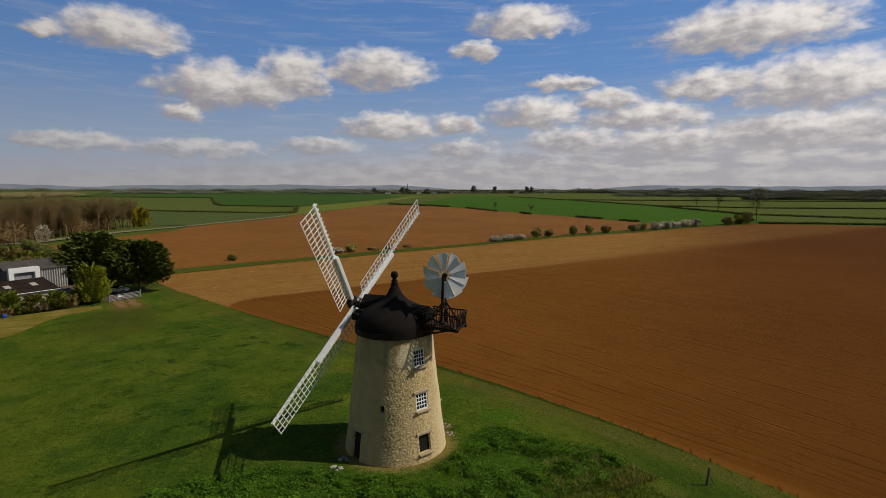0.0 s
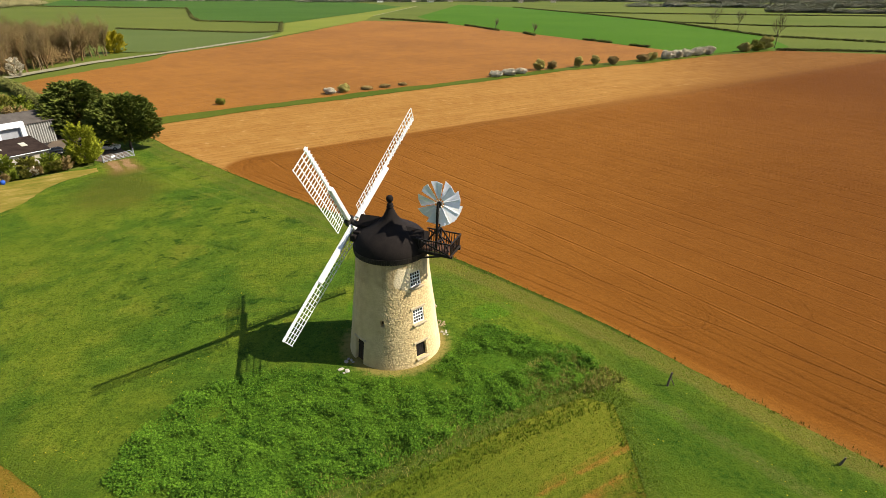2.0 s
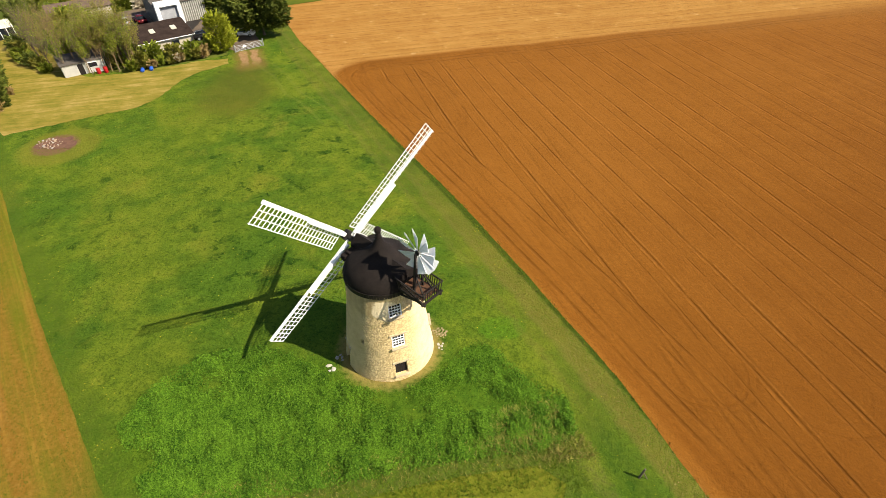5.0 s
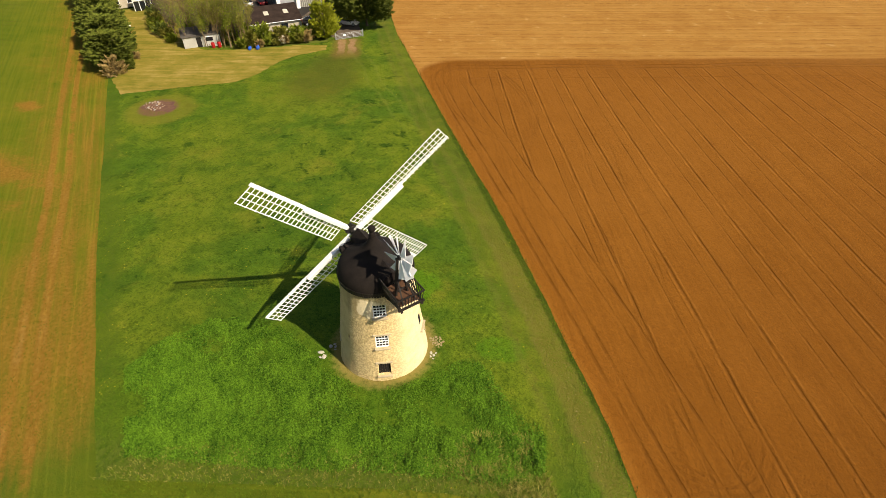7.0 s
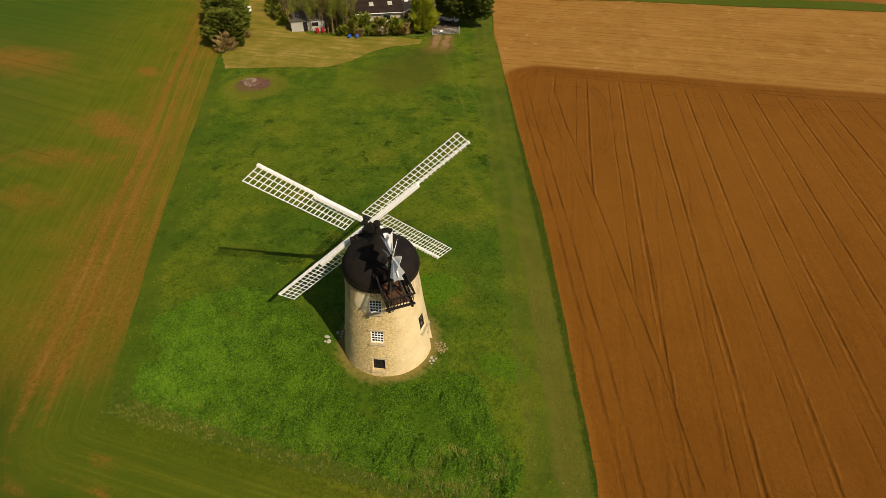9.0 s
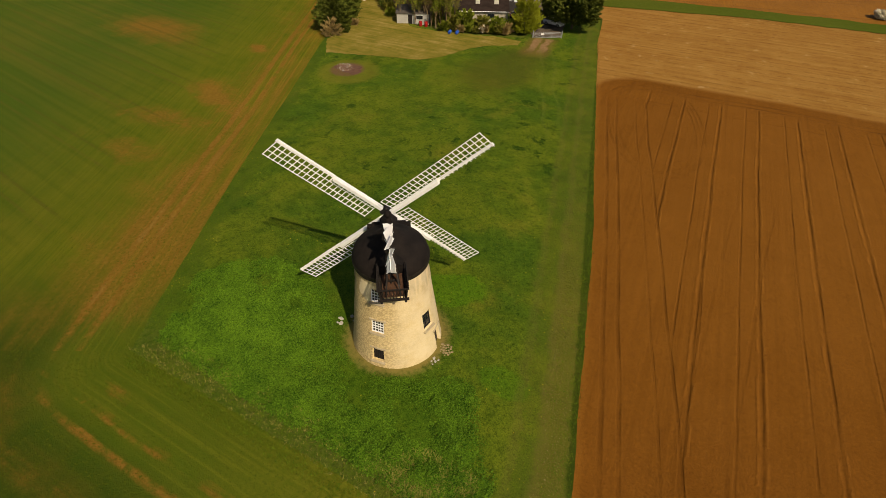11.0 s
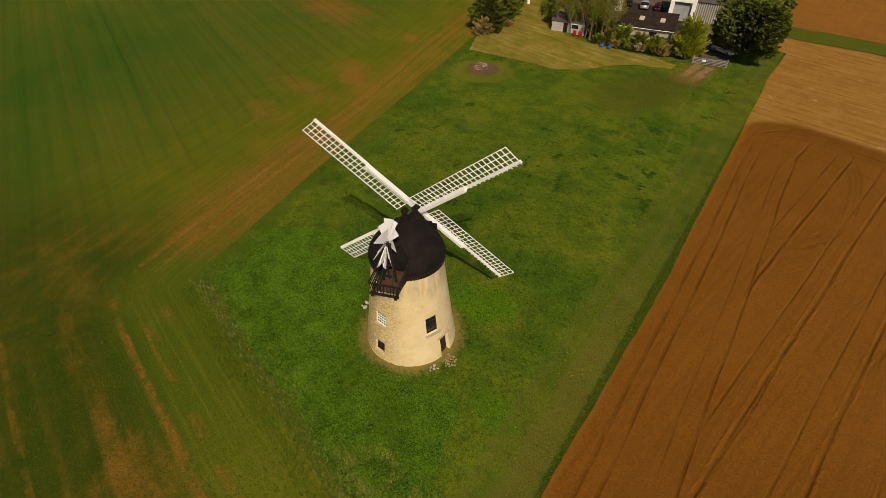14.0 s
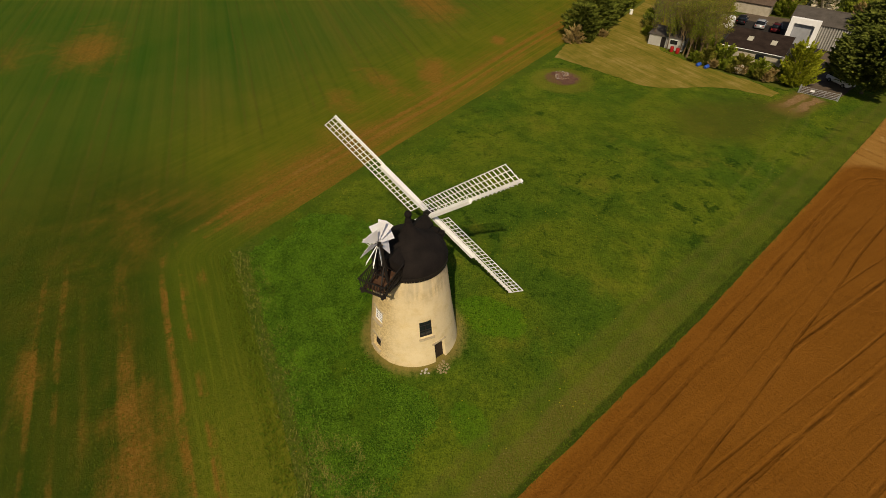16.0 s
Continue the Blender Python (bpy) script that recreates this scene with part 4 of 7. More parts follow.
def sash_window(az, z0, z1, w, cols, rows_, depth, frame_mat, fw=0.075):
    m = wall_pose(az, (z0 + z1) / 2, depth)
    h = z1 - z0
    bm = bmesh.new()
    for s in (-1, 1):
        box(bm, m @ pose(s * (w - fw) / 2, 0, 0), fw, 0.09, h)
        box(bm, m @ pose(0, 0, s * (h - fw) / 2), w - 2 * fw, 0.09, fw)
    window = part("window", bm, frame_mat, mill, "white painted small-paned window" if frame_mat == WHITE else "dark timber window")
    for k in range(1, cols):
        box_bm = box(bmesh.new(), m @ pose((k / cols - 0.5) * (w - 2 * fw), 0.005, 0), 0.035, 0.05, h - 2 * fw)
        part("glazing_bar", box_bm, frame_mat, window)
    for k in range(1, rows_):
        thick = 0.06 if k == rows_ // 2 else 0.035
        box_bm = box(bmesh.new(), m @ pose(0, 0.012, (k / rows_ - 0.5) * (h - 2 * fw)), w - 2 * fw, 0.05, thick)
        part("glazing_bar", box_bm, frame_mat, window)
    cw, ch = (w - 2 * fw) / cols, (h - 2 * fw) / rows_
    for i in range(cols):
        for j in range(rows_):
            box_bm = box(bmesh.new(), m @ pose((i + 0.5 - cols / 2) * cw, -0.012, (j + 0.5 - rows_ / 2) * ch), cw, 0.008, ch)
            part("pane", box_bm, GLASS, window)
    return window


a, z0, z1, w = OPENINGS["window_mid"]
sash_window(a, z0, z1, w, 4, 4, 0.12, WHITE)
stone_trim(a, z0, z1, w)
a, z0, z1, w = OPENINGS["window_top"]
sash_window(a, z0, z1, w, 4, 4, 0.12, WHITE)
stone_trim(a, z0, z1, w, False)
a, z0, z1, w = OPENINGS["window_dark"]
sash_window(a, z0, z1, w, 2, 3, 0.22, BLACK_WOOD, 0.06)
stone_trim(a, z0, z1, w, False)
a, z0, z1, w = OPENINGS["window_low"]
stone_trim(a, z0, z1, w)
bm = bmesh.new()
m = wall_pose(a, (z0 + z1) / 2, 0.25)
for k in range(6):
    box(bm, m @ pose((k - 2.5) * w / 6, 0.004 * (k % 2), 0), w / 6 - 0.006, 0.05, z1 - z0, 0.004)
part("shutter", bm, DARK, mill, "dark boarded shutter")
for key in ("door_east", "door_west"):
    a, z0, z1, w = OPENINGS[key]
    m = wall_pose(a, (z0 + z1) / 2, 0.30)
    bm = bmesh.new()
    for k in range(5):
        box(bm, m @ pose((k - 2) * w / 5, 0.004 * (k % 2), 0), w / 5 - 0.006, 0.05, z1 - z0, 0.004)
    door = part("door", bm, DOOR_BROWN, mill, "dark brown boarded plank door")
    part("door_ledge", box(bmesh.new(), m @ pose(0, 0.045, 0.5), w, 0.035, 0.12, 0.01), DOOR_BROWN, door)
    part("door_handle", box(bmesh.new(), m @ pose(w * 0.36, 0.06, 0.05), 0.03, 0.05, 0.14, 0.008), IRON, door)
    bm = box(bmesh.new(), wall_pose(a, z1 + 0.09, 0.115), w + 0.3, 0.30, 0.16, 0.02)
    part("lintel", bm, ASHLAR, mill, "pale dressed stone lintel")
a, z0, z1, w = OPENINGS["slit"]
part("vent_block", box(bmesh.new(), wall_pose(a, (z0 + z1) / 2, 0.45), w, 0.05, z1 - z0), DARK, mill, "dark slit opening")

# cap: x towards the sails, z up
SAIL_AZ, SAIL_TURN, LATTICE_SIGN, LATTICE_W = 156.6, 48.8, 1.0, 1.39
FAN_BLADES, FAN_PITCH = 9, -29
CAP = Matrix.Rotation(radians(SAIL_AZ), 4, "Z")
bm = bmesh.new()
lathe(bm, [(2.46, 8.1), (2.57, 8.1), (2.63, 8.36), (2.62, 8.55), (2.54, 8.85), (2.36, 9.17), (2.05, 9.47), (1.62, 9.70), (1.27, 9.88), (0.95, 10.06), (0.72, 10.25), (0.53, 10.48), (0.38, 10.75), (0.26, 11.02), (0.20, 11.15), (0.0, 11.16)], 64, CAP)
cap = part("cap", bm, BLACK_TAR, mill, "black tarred ogee cap", True)
for k in range(96):
    t = 2 * math.pi * k / 96
    bm = box(bmesh.new(), CAP @ Matrix.Rotation(t, 4, "Z") @ pose(2.645, 0, 8.24, 0, 3, 0), 0.03, 2 * math.pi * 2.64 / 96 - 0.018, 0.38)
    part("curb_board", bm, BLACK_WOOD, cap)
bm = bmesh.new()
lathe(bm, [(0.0, 11.12), (0.24, 11.14), (0.26, 11.2), (0.17, 11.27), (0.21, 11.34), (0.21, 11.40), (0.13, 11.47), (0.12, 11.53), (0.20, 11.60), (0.245, 11.70), (0.25, 11.79), (0.22, 11.90), (0.14, 11.98), (0.0, 12.02)], 20)
part("finial", bm, BLACK_TAR, mill, "black turned ball finial", True)


def dormer(x0, x1, half, eaves, ridge0, ridge1, label):
    """A gabled hood that runs out of the dome along x."""
    bm = bmesh.new()
    v = [bm.verts.new(CAP @ Vector(p)) for p in ((x0, -half, eaves), (x1, -half, eaves), (x1, 0, ridge1), (x0, 0, ridge0), (x0, half, eaves), (x1, half, eaves), (x0, -half, 8.3), (x1, -half, 8.3), (x0, half, 8.3), (x1, half, 8.3))]
    for f in ((0, 1, 2, 3), (3, 2, 5, 4), (6, 7, 1, 0), (4, 5, 9, 8), (7, 9, 5, 2, 1), (6, 0, 3, 4, 8), (6, 8, 9, 7)):
        bm.faces.new([v[k] for k in f])
    return part("hood", bm, BLACK_TAR, mill, label)


dormer(0.3, 2.30, 0.62, 9.72, 10.35, 10.30, "black gabled hood over the windshaft")
dormer(-0.6, -2.52, 0.74, 9.50, 9.98, 9.88, "black gabled hood over the gallery door")
bm = bmesh.new()
box(bm, CAP @ pose(2.18, 0, 9.05), 0.42, 3.05, 0.46, 0.03)
box(bm, CAP @ pose(2.05, 0, 9.36), 0.5, 2.4, 0.22, 0.03)
part("weather_beam", bm, BLACK_TAR, mill, "black weather beam across the cap front")

# sails: local z along the windshaft outward, x and y in the sail plane
HUB = CAP @ Vector((3.17, 0.12, 9.66))
shaft = (CAP.to_3x3() @ Vector((math.cos(radians(13.6)), 0, math.sin(radians(13.6))))).normalized()
side = Vector((0, 0, 1)).cross(shaft).normalized()
upw = shaft.cross(side)
SAILS = Matrix((side, upw, shaft)).transposed().to_4x4()
SAILS.translation = HUB
bm = bmesh.new()
rod(bm, SAILS @ Vector((0, 0, -1.6)), SAILS @ Vector((0, 0, 0.25)), 0.22, 0.22, 16)
box(bm, SAILS @ pose(0, 0, 0.05, 0, 0, SAIL_TURN), 0.72, 0.72, 0.46, 0.05)
windshaft = part("windshaft", bm, IRON, mill, "black iron windshaft and poll end")
R_TIP = 9.3


def loft(bm, rings_):
    """A closed skin through rings of four corners."""
    for lo, hi in zip(rings_, rings_[1:]):
        for i in range(4):
            bm.faces.new((lo[i], lo[(i + 1) % 4], hi[(i + 1) % 4], hi[i]))
    bm.faces.new(rings_[0][::-1]), bm.faces.new(rings_[-1])


def build_sail(k):
    m = SAILS @ pose(0, 0, -0.25 if k % 2 else 0.15, 0, 0, SAIL_TURN + 90 * k)
    # x along the sail, -y the lattice side
    bm = bmesh.new()
    box(bm, m @ pose(R_TIP / 2 - 0.15, 0.0, 0.02), R_TIP + 0.3, 0.16, 0.14, 0.01)
    sail = part("sail", bm, WHITE, mill, "white timber lattice sail")

    def weather(x):
        return radians(7.0 - 6.5 * x / R_TIP)

    def at(x, y, up=0.0):
        a = weather(x) * LATTICE_SIGN
        return m @ Vector((x, -(y * math.cos(a) - up * math.sin(a)), -0.06 - y * math.sin(a) + up))

    x0 = 0.82
    # deep stock behind the inner half, narrow leading board outside
    for xa, xb, y0, y1, z0, z1, nm in ((0.45, 4.85, -0.15, 0.13, -0.29, 0.07, "stock"), (4.80, R_TIP + 0.06, -0.10, 0.14, 0.0, 0.09, "leading_board")):
        bm = box(bmesh.new(), m @ pose((xa + xb) / 2, (y0 + y1) / 2, (z0 + z1) / 2), xb - xa, y1 - y0, z1 - z0, 0.02)
        part(nm, bm, WHITE, sail)
    bars = 24
    for s in range(bars):
        x = x0 + (R_TIP - x0) * s / (bars - 1)
        wl = LATTICE_W
        part("sail_bar", beam(bmesh.new(), at(x, -0.18 if x > 4.9 else -0.1), at(x, wl + 0.03), 0.055, 0.035, shaft), WHITE, sail)
    for y in (LATTICE_W / 3, LATTICE_W * 2 / 3, LATTICE_W):
        bm = bmesh.new()
        rings_ = []
        for s in range(11):
            u = x0 - 0.03 + (R_TIP + 0.06 - x0) * s / 10
            rings_.append([bm.verts.new(at(u, y + dy, 0.03 + dz)) for dy, dz in ((-0.025, -0.018), (0.025, -0.018), (0.025, 0.018), (-0.025, 0.018))])
        loft(bm, rings_)
        part("uplong", bm, WHITE, sail)
    for s in range(5):
        x = 1.4 + s * 0.75
        part("brace", beam(bmesh.new(), at(x, 0.06, 0.06), at(x + 0.45, LATTICE_W / 3, 0.04), 0.04, 0.03, shaft), WHITE, sail)
    for s in range(11):
        x = 5.1 + s * 0.41
        part("clamp", box(bmesh.new(), m @ pose(x, 0.13, 0.02), 0.07, 0.07, 0.06), WHITE, sail)
    return sail


for k in range(4):
    build_sail(k)

# fan gallery behind the cap: -x is outward
GZ, GX = 8.82, 4.72
bm = bmesh.new()
for k in range(11):
    box(bm, CAP @ pose(-2.45 - 0.2 * k, 0, GZ + 0.004 * (k % 2)), 0.19, 1.36, 0.05)
gallery = part("gallery", bm, DECK_WOOD, mill, "brown plank fan gallery")
for s in (-1, 1):
    part("gallery_beam", beam(bmesh.new(), CAP @ Vector((-1.4, s * 0.74, GZ - 0.09)), CAP @ Vector((-GX - 0.12, s * 0.74, GZ - 0.19)), 0.15, 0.18), BLACK_WOOD, gallery)
    part("gallery_strut", beam(bmesh.new(), CAP @ Vector((-2.45, s * 0.74, 8.15)), CAP @ Vector((-GX + 0.5, s * 0.74, GZ - 0.2)), 0.10, 0.1), BLACK_WOOD, gallery)
    part("gallery_strut", beam(bmesh.new(), CAP @ Vector((-2.45, s * 0.86, GZ + 0.75)), CAP @ Vector((-GX, s * 0.80, GZ - 0.12)), 0.07, 0.08), BLACK_WOOD, gallery)
    part("handrail", beam(bmesh.new(), CAP @ Vector((-2.35, s * 0.92, GZ + 0.84)), CAP @ Vector((-GX - 0.08, s * 0.95, GZ + 0.78)), 0.07, 0.08), BLACK_WOOD, gallery)
    for k in range(12):
        x = -2.5 - (GX - 2.5) * k / 12
        part("baluster", beam(bmesh.new(), CAP @ Vector((x, s * 0.76, GZ - 0.06)), CAP @ Vector((x, s * 0.93, GZ + 0.83)), 0.045), BLACK_WOOD, gallery)
part("gallery_beam", beam(bmesh.new(), CAP @ Vector((-GX, -0.95, GZ - 0.10)), CAP @ Vector((-GX, 0.95, GZ - 0.10)), 0.12, 0.14), BLACK_WOOD, gallery)
part("handrail", beam(bmesh.new(), CAP @ Vector((-GX - 0.06, -0.95, GZ + 0.80)), CAP @ Vector((-GX - 0.06, 0.95, GZ + 0.80)), 0.07, 0.08), BLACK_WOOD, gallery)
for k in range(9):
    y = -0.8 + 0.2 * k
    part("baluster", beam(bmesh.new(), CAP @ Vector((-GX, y, GZ - 0.05)), CAP @ Vector((-GX - 0.05, y * 1.1, GZ + 0.78)), 0.045), BLACK_WOOD, gallery)
FAN = Vector((-3.63, 0.01, 11.95))
for s in (-1, 1):
    part("fan_post", beam(bmesh.new(), CAP @ Vector((-3.55, s * 0.42, GZ)), CAP @ (FAN + Vector((0.05, s * 0.16, -0.05))), 0.13, 0.13), BLACK_WOOD, gallery)
    part("fan_brace", beam(bmesh.new(), CAP @ Vector((-2.55, s * 0.45, GZ + 0.06)), CAP @ Vector((-3.6, s * 0.26, 10.3)), 0.08, 0.08), BLACK_WOOD, gallery)
    part("fan_brace", beam(bmesh.new(), CAP @ Vector((-4.5, s * 0.45, GZ)), CAP @ Vector((-3.6, s * 0.26, 10.2)), 0.08, 0.08), BLACK_WOOD, gallery)
for z, hw in ((9.3, 0.36), (10.2, 0.28)):
    part("fan_rail", beam(bmesh.new(), CAP @ Vector((-3.6, -hw, z)), CAP @ Vector((-3.6, hw, z)), 0.09, 0.09), BLACK_WOOD, gallery)
bm = rod(bmesh.new(), CAP @ (FAN + Vector((0, -0.30, 0))), CAP @ (FAN + Vector((0, 0.30, 0))), 0.06, 0.06, 10)
rod(bm, CAP @ (FAN + Vector((0, -0.10, 0))), CAP @ (FAN + Vector((0, 0.10, 0))), 0.17, 0.17, 14)
rod(bm, CAP @ Vector((-3.4, 0.1, GZ)), CAP @ Vector((-3.5, 0.1, 11.8)), 0.035, 0.035, 8)
fantail = part("fantail", bm, IRON, mill, "fantail hub on an iron spindle")
FIN = plain("fan_blade_paint", (0.80, 0.80, 0.80), (0.90, 0.90, 0.89), 2.0, 0.5)
for k in range(FAN_BLADES):
    m = CAP @ Matrix.Translation(FAN) @ Matrix.Rotation(radians(360 / FAN_BLADES * k + 8), 4, "Y")
    turn = Matrix.Rotation(radians(FAN_PITCH), 4, "Z")
    bm = bmesh.new()
    q = [m @ turn @ Vector(p) for p in ((-0.14, 0.008, 0.34), (0.14, 0.008, 0.34), (0.60, 0.008, 1.40), (0.0, 0.008, 1.50), (-0.60, 0.008, 1.40))]
    lo = [m @ turn @ Vector(p) for p in ((-0.14, -0.012, 0.34), (0.14, -0.012, 0.34), (0.60, -0.012, 1.40), (0.0, -0.012, 1.50), (-0.60, -0.012, 1.40))]
    vs = [bm.verts.new(p) for p in q + lo]
    bm.faces.new(vs[:5]), bm.faces.new(vs[:4:-1])
    for i in range(5):
        bm.faces.new((vs[i], vs[i + 5], vs[(i + 1) % 5 + 5], vs[(i + 1) % 5]))
    blade = part("fan_blade", bm, FIN, fantail, "white painted fan blade")
    part("blade_arm", beam(bmesh.new(), m @ Vector((0, 0, 0.1)), m @ turn @ Vector((0, 0.03, 1.42)), 0.05, 0.05, CAP.to_3x3() @ Vector((0, 1, 0))), WHITE, blade)


# ---- plants ----
rng = np.random.default_rng(5)


def unit(n):
    v = rng.normal(size=(n, 3))
    return v / np.linalg.norm(v, axis=1)[:, None]


def leaf_quads(centres, normals, size, stretch=1.4):
    """Four corners of a leaf clump at each centre, facing its normal."""
    n = len(centres)
    t = np.cross(normals, unit(n))
    t /= np.linalg.norm(t, axis=1)[:, None] + 1e-9
    b = np.cross(normals, t)
    s = (size * rng.uniform(0.55, 1.25, n))[:, None]
    bend = normals * s * 0.25
    return np.stack([centres - t * s * stretch * 0.5 - bend, centres - b * s * 0.5, centres + t * s * stretch * 0.5 - bend, centres + b * s * 0.5], axis=1)


def crown(blobs, count, size, jitter=0.55, hollow=0.55, gaps=-0.22, rise=0.0):
    """Leaf clumps over a set of (x, y, z, rx, ry, rz) lobes: mostly near their skins, with gaps."""
    blobs = np.asarray(blobs, float)
    area = blobs[:, 3] * blobs[:, 5]
    pick = rng.choice(len(blobs), count, p=area / area.sum())
    d = unit(count)
    r = rng.uniform(hollow, 1.08, count) ** 0.6
    p = blobs[pick, :3] + d * blobs[pick, 3:] * r[:, None]
    keep = np.array([gaps < -1 or noise.noise((x * 0.315 / size, y * 0.315 / size, z * 0.315 / size)) > gaps for x, y, z in p])
    nrm = d + unit(count) * jitter + np.array([0.3, 0, 1.0]) * rise
    nrm /= np.linalg.norm(nrm, axis=1)[:, None]
    return leaf_quads(p[keep], nrm[keep], size)


def sprays(height, rx, number, count, leaf, seed, up=0.9, base=0.0, fat=0.16, swell=0.38, ragged=0.38):
    """A crown of many pointed leafy shoots that reach out and up to an uneven envelope."""
    r = np.random.default_rng(seed)
    z = base + (height - base) * r.uniform(0.0, 1.0, number) ** 0.85
    u = (z - base) / (height - base)
    wide = np.where(u > swell, np.sqrt(np.clip(1 - ((u - swell) / (1.06 - swell)) ** 2, 0.02, 1)), 0.80 + 0.20 * u / swell)
    a = r.uniform(0, 2 * math.pi, number)
    lump_ = 1 + 0.16 * np.sin(3 * a + seed) + 0.10 * np.sin(5 * a + 7 * u + seed * 2)
    reach = rx * wide * lump_ * r.uniform(1.10 - ragged, 1.10, number)
    out = np.column_stack([np.cos(a), np.sin(a), np.zeros(number)])
    tip = out * reach[:, None] + np.column_stack([np.zeros((number, 2)), z + up * 0.25 * rx * r.uniform(0.3, 1.2, number)])
    root = out * (reach * 0.30)[:, None] + np.column_stack([np.zeros((number, 2)), np.maximum(0.1, z - up * 0.55 * rx * wide)])
    k = r.integers(0, number, count)
    s = r.uniform(0.0, 1.0, count) ** 0.55
    d = tip - root
    size = np.linalg.norm(d, axis=1)
    p = root[k] + d[k] * s[:, None] + unit(count) * ((fat * size[k] + leaf * 0.3) * (1.12 - s) * r.uniform(0.2, 1.0, count))[:, None]
    p[:, 2] = np.maximum(p[:, 2], 0.02)
    t = d[k] / size[k][:, None] + unit(count) * 0.45
    t /= np.linalg.norm(t, axis=1)[:, None]
    nrm = out[k] * 0.5 + np.array([0.25, 0, 0.9]) + unit(count) * 0.75
    b = np.cross(nrm, t)
    b /= np.linalg.norm(b, axis=1)[:, None] + 1e-9
    w = (leaf * r.uniform(0.6, 1.3, count))[:, None]
    return np.stack([p - t * w * 0.8, p - b * w * 0.42, p + t * w * 0.95, p + b * w * 0.42], axis=1)


def limbs(height, radius, spread, forks, seed, lean=0.35, start=0.3, thin=0.62):
    """Trunk and branches as a list of (a, b, ra, rb)."""
    r = random.Random(seed)
    out = []

    def grow(p, d, length, rad, level):
        steps = 3 if level == 0 else 2
        for i in range(steps):
            d = (d + Vector((r.uniform(-1, 1), r.uniform(-1, 1), r.uniform(-0.3, 0.6))) * (0.12 if level == 0 else 0.22)).normalized()
            q = p + d * length / steps
            out.append((p, q, rad, rad * 0.8))
            rad *= 0.8
            p = q
            if level < len(forks) and (level or i >= 1 or start < 0.3):
                for _ in range(forks[level]):
                    side = Vector((r.uniform(-1, 1), r.uniform(-1, 1), r.uniform(lean, lean + 0.7))).normalized()
                    grow(p, (d * 0.35 + side * spread).normalized(), length * r.uniform(0.45, 0.75), rad * thin, level + 1)

    grow(Vector((0, 0, -0.1)), Vector((0, 0, 1)), height, radius, 0)
    return out


def branch_mesh(name, segs, material, parent, label="", sides=4):
    verts, faces = [], []
    for a, b, ra, rb in segs:
        d = (b - a).normalized()
        x = d.cross(Vector((0.31, 0.77, 0.2))).normalized()
        y = d.cross(x)
        k = len(verts)
        for p, rad in ((a, ra), (b, rb)):
            verts += [p + (x * math.cos(2 * math.pi * i / sides) + y * math.sin(2 * math.pi * i / sides)) * rad for i in range(sides)]
        faces += [(k + i, k + (i + 1) % sides, k + sides + (i + 1) % sides, k + sides + i) for i in range(sides)]
    mesh = bpy.data.meshes.new(name)
    mesh.from_pydata(verts, [], faces)
    return link(name, mesh, material, parent, label)


BARK = plain("grey_brown_bark", (0.085, 0.062, 0.042), (0.170, 0.125, 0.085), 2.0, 0.9)
PALE_BARK = plain("pale_twigs", (0.12, 0.080, 0.040), (0.23, 0.160, 0.082), 2.0, 0.9)
BROWN_TWIG = plain("reddish_twigs", (0.125, 0.074, 0.030), (0.225, 0.138, 0.060), 1.0, 0.9)
CONIFER = leafy("conifer_foliage", (0.052, 0.078, 0.013), (0.174, 0.194, 0.038))
CYPRESS = leafy("cypress_foliage", (0.045, 0.066, 0.009), (0.150, 0.165, 0.028))
LIME = leafy("fresh_yellow_green_leaves", (0.120, 0.150, 0.008), (0.360, 0.370, 0.035))
SHRUB = leafy("shrub_leaves", (0.070, 0.105, 0.008), (0.200, 0.230, 0.026), (0.29, 0.29, 0.05))
OLIVE = leafy("budding_leaves", (0.095, 0.102, 0.014), (0.250, 0.230, 0.042))
BLOSSOM = leafy("white_blossom", (0.36, 0.31, 0.19), (0.66, 0.59, 0.46), (0.85, 0.79, 0.68))
BRONZE = leafy("bronze_leaves", (0.190, 0.138, 0.046), (0.400, 0.280, 0.115))
GOLD = leafy("golden_leaves", (0.22, 0.19, 0.008), (0.46, 0.38, 0.025))
HEDGE = leafy("hawthorn_hedge", (0.095, 0.105, 0.024), (0.190, 0.185, 0.052))
VERGE_BUSH = leafy("hawthorn_leaves", (0.250, 0.225, 0.060), (0.440, 0.375, 0.120))
FIELD_HEDGE = leafy("thorn_hedge", (0.060, 0.068, 0.018), (0.115, 0.115, 0.036))
BUDS = leafy("woodland_buds", (0.150, 0.112, 0.040), (0.245, 0.190, 0.080))
# distance haze is put into this paler, greyer leaf colour
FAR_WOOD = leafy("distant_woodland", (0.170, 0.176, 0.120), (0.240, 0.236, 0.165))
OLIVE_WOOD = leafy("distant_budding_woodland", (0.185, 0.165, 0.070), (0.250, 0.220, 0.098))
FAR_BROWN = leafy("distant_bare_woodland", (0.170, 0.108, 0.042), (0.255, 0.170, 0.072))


def foliage(name, array, material, parent, label=""):
    return tagged(quads(name, array.reshape(-1, 3), material, parent), label)


def lobes(n, rx, rz, z, size, seed, low=-0.5):
    r = random.Random(seed)
    out = [(0, 0, z, rx * 0.72, rx * 0.72, rz * 0.8)]
    for _ in range(n):
        a, h = r.uniform(0, 6.283), r.uniform(low, 0.85)
        k = math.sqrt(max(0.05, 1 - h * h)) * 0.72
        s = size * r.uniform(0.7, 1.25)
        out.append((rx * k * math.cos(a), rx * k * math.sin(a), z + rz * h * 0.8, s, s, s * 0.85))
    return out


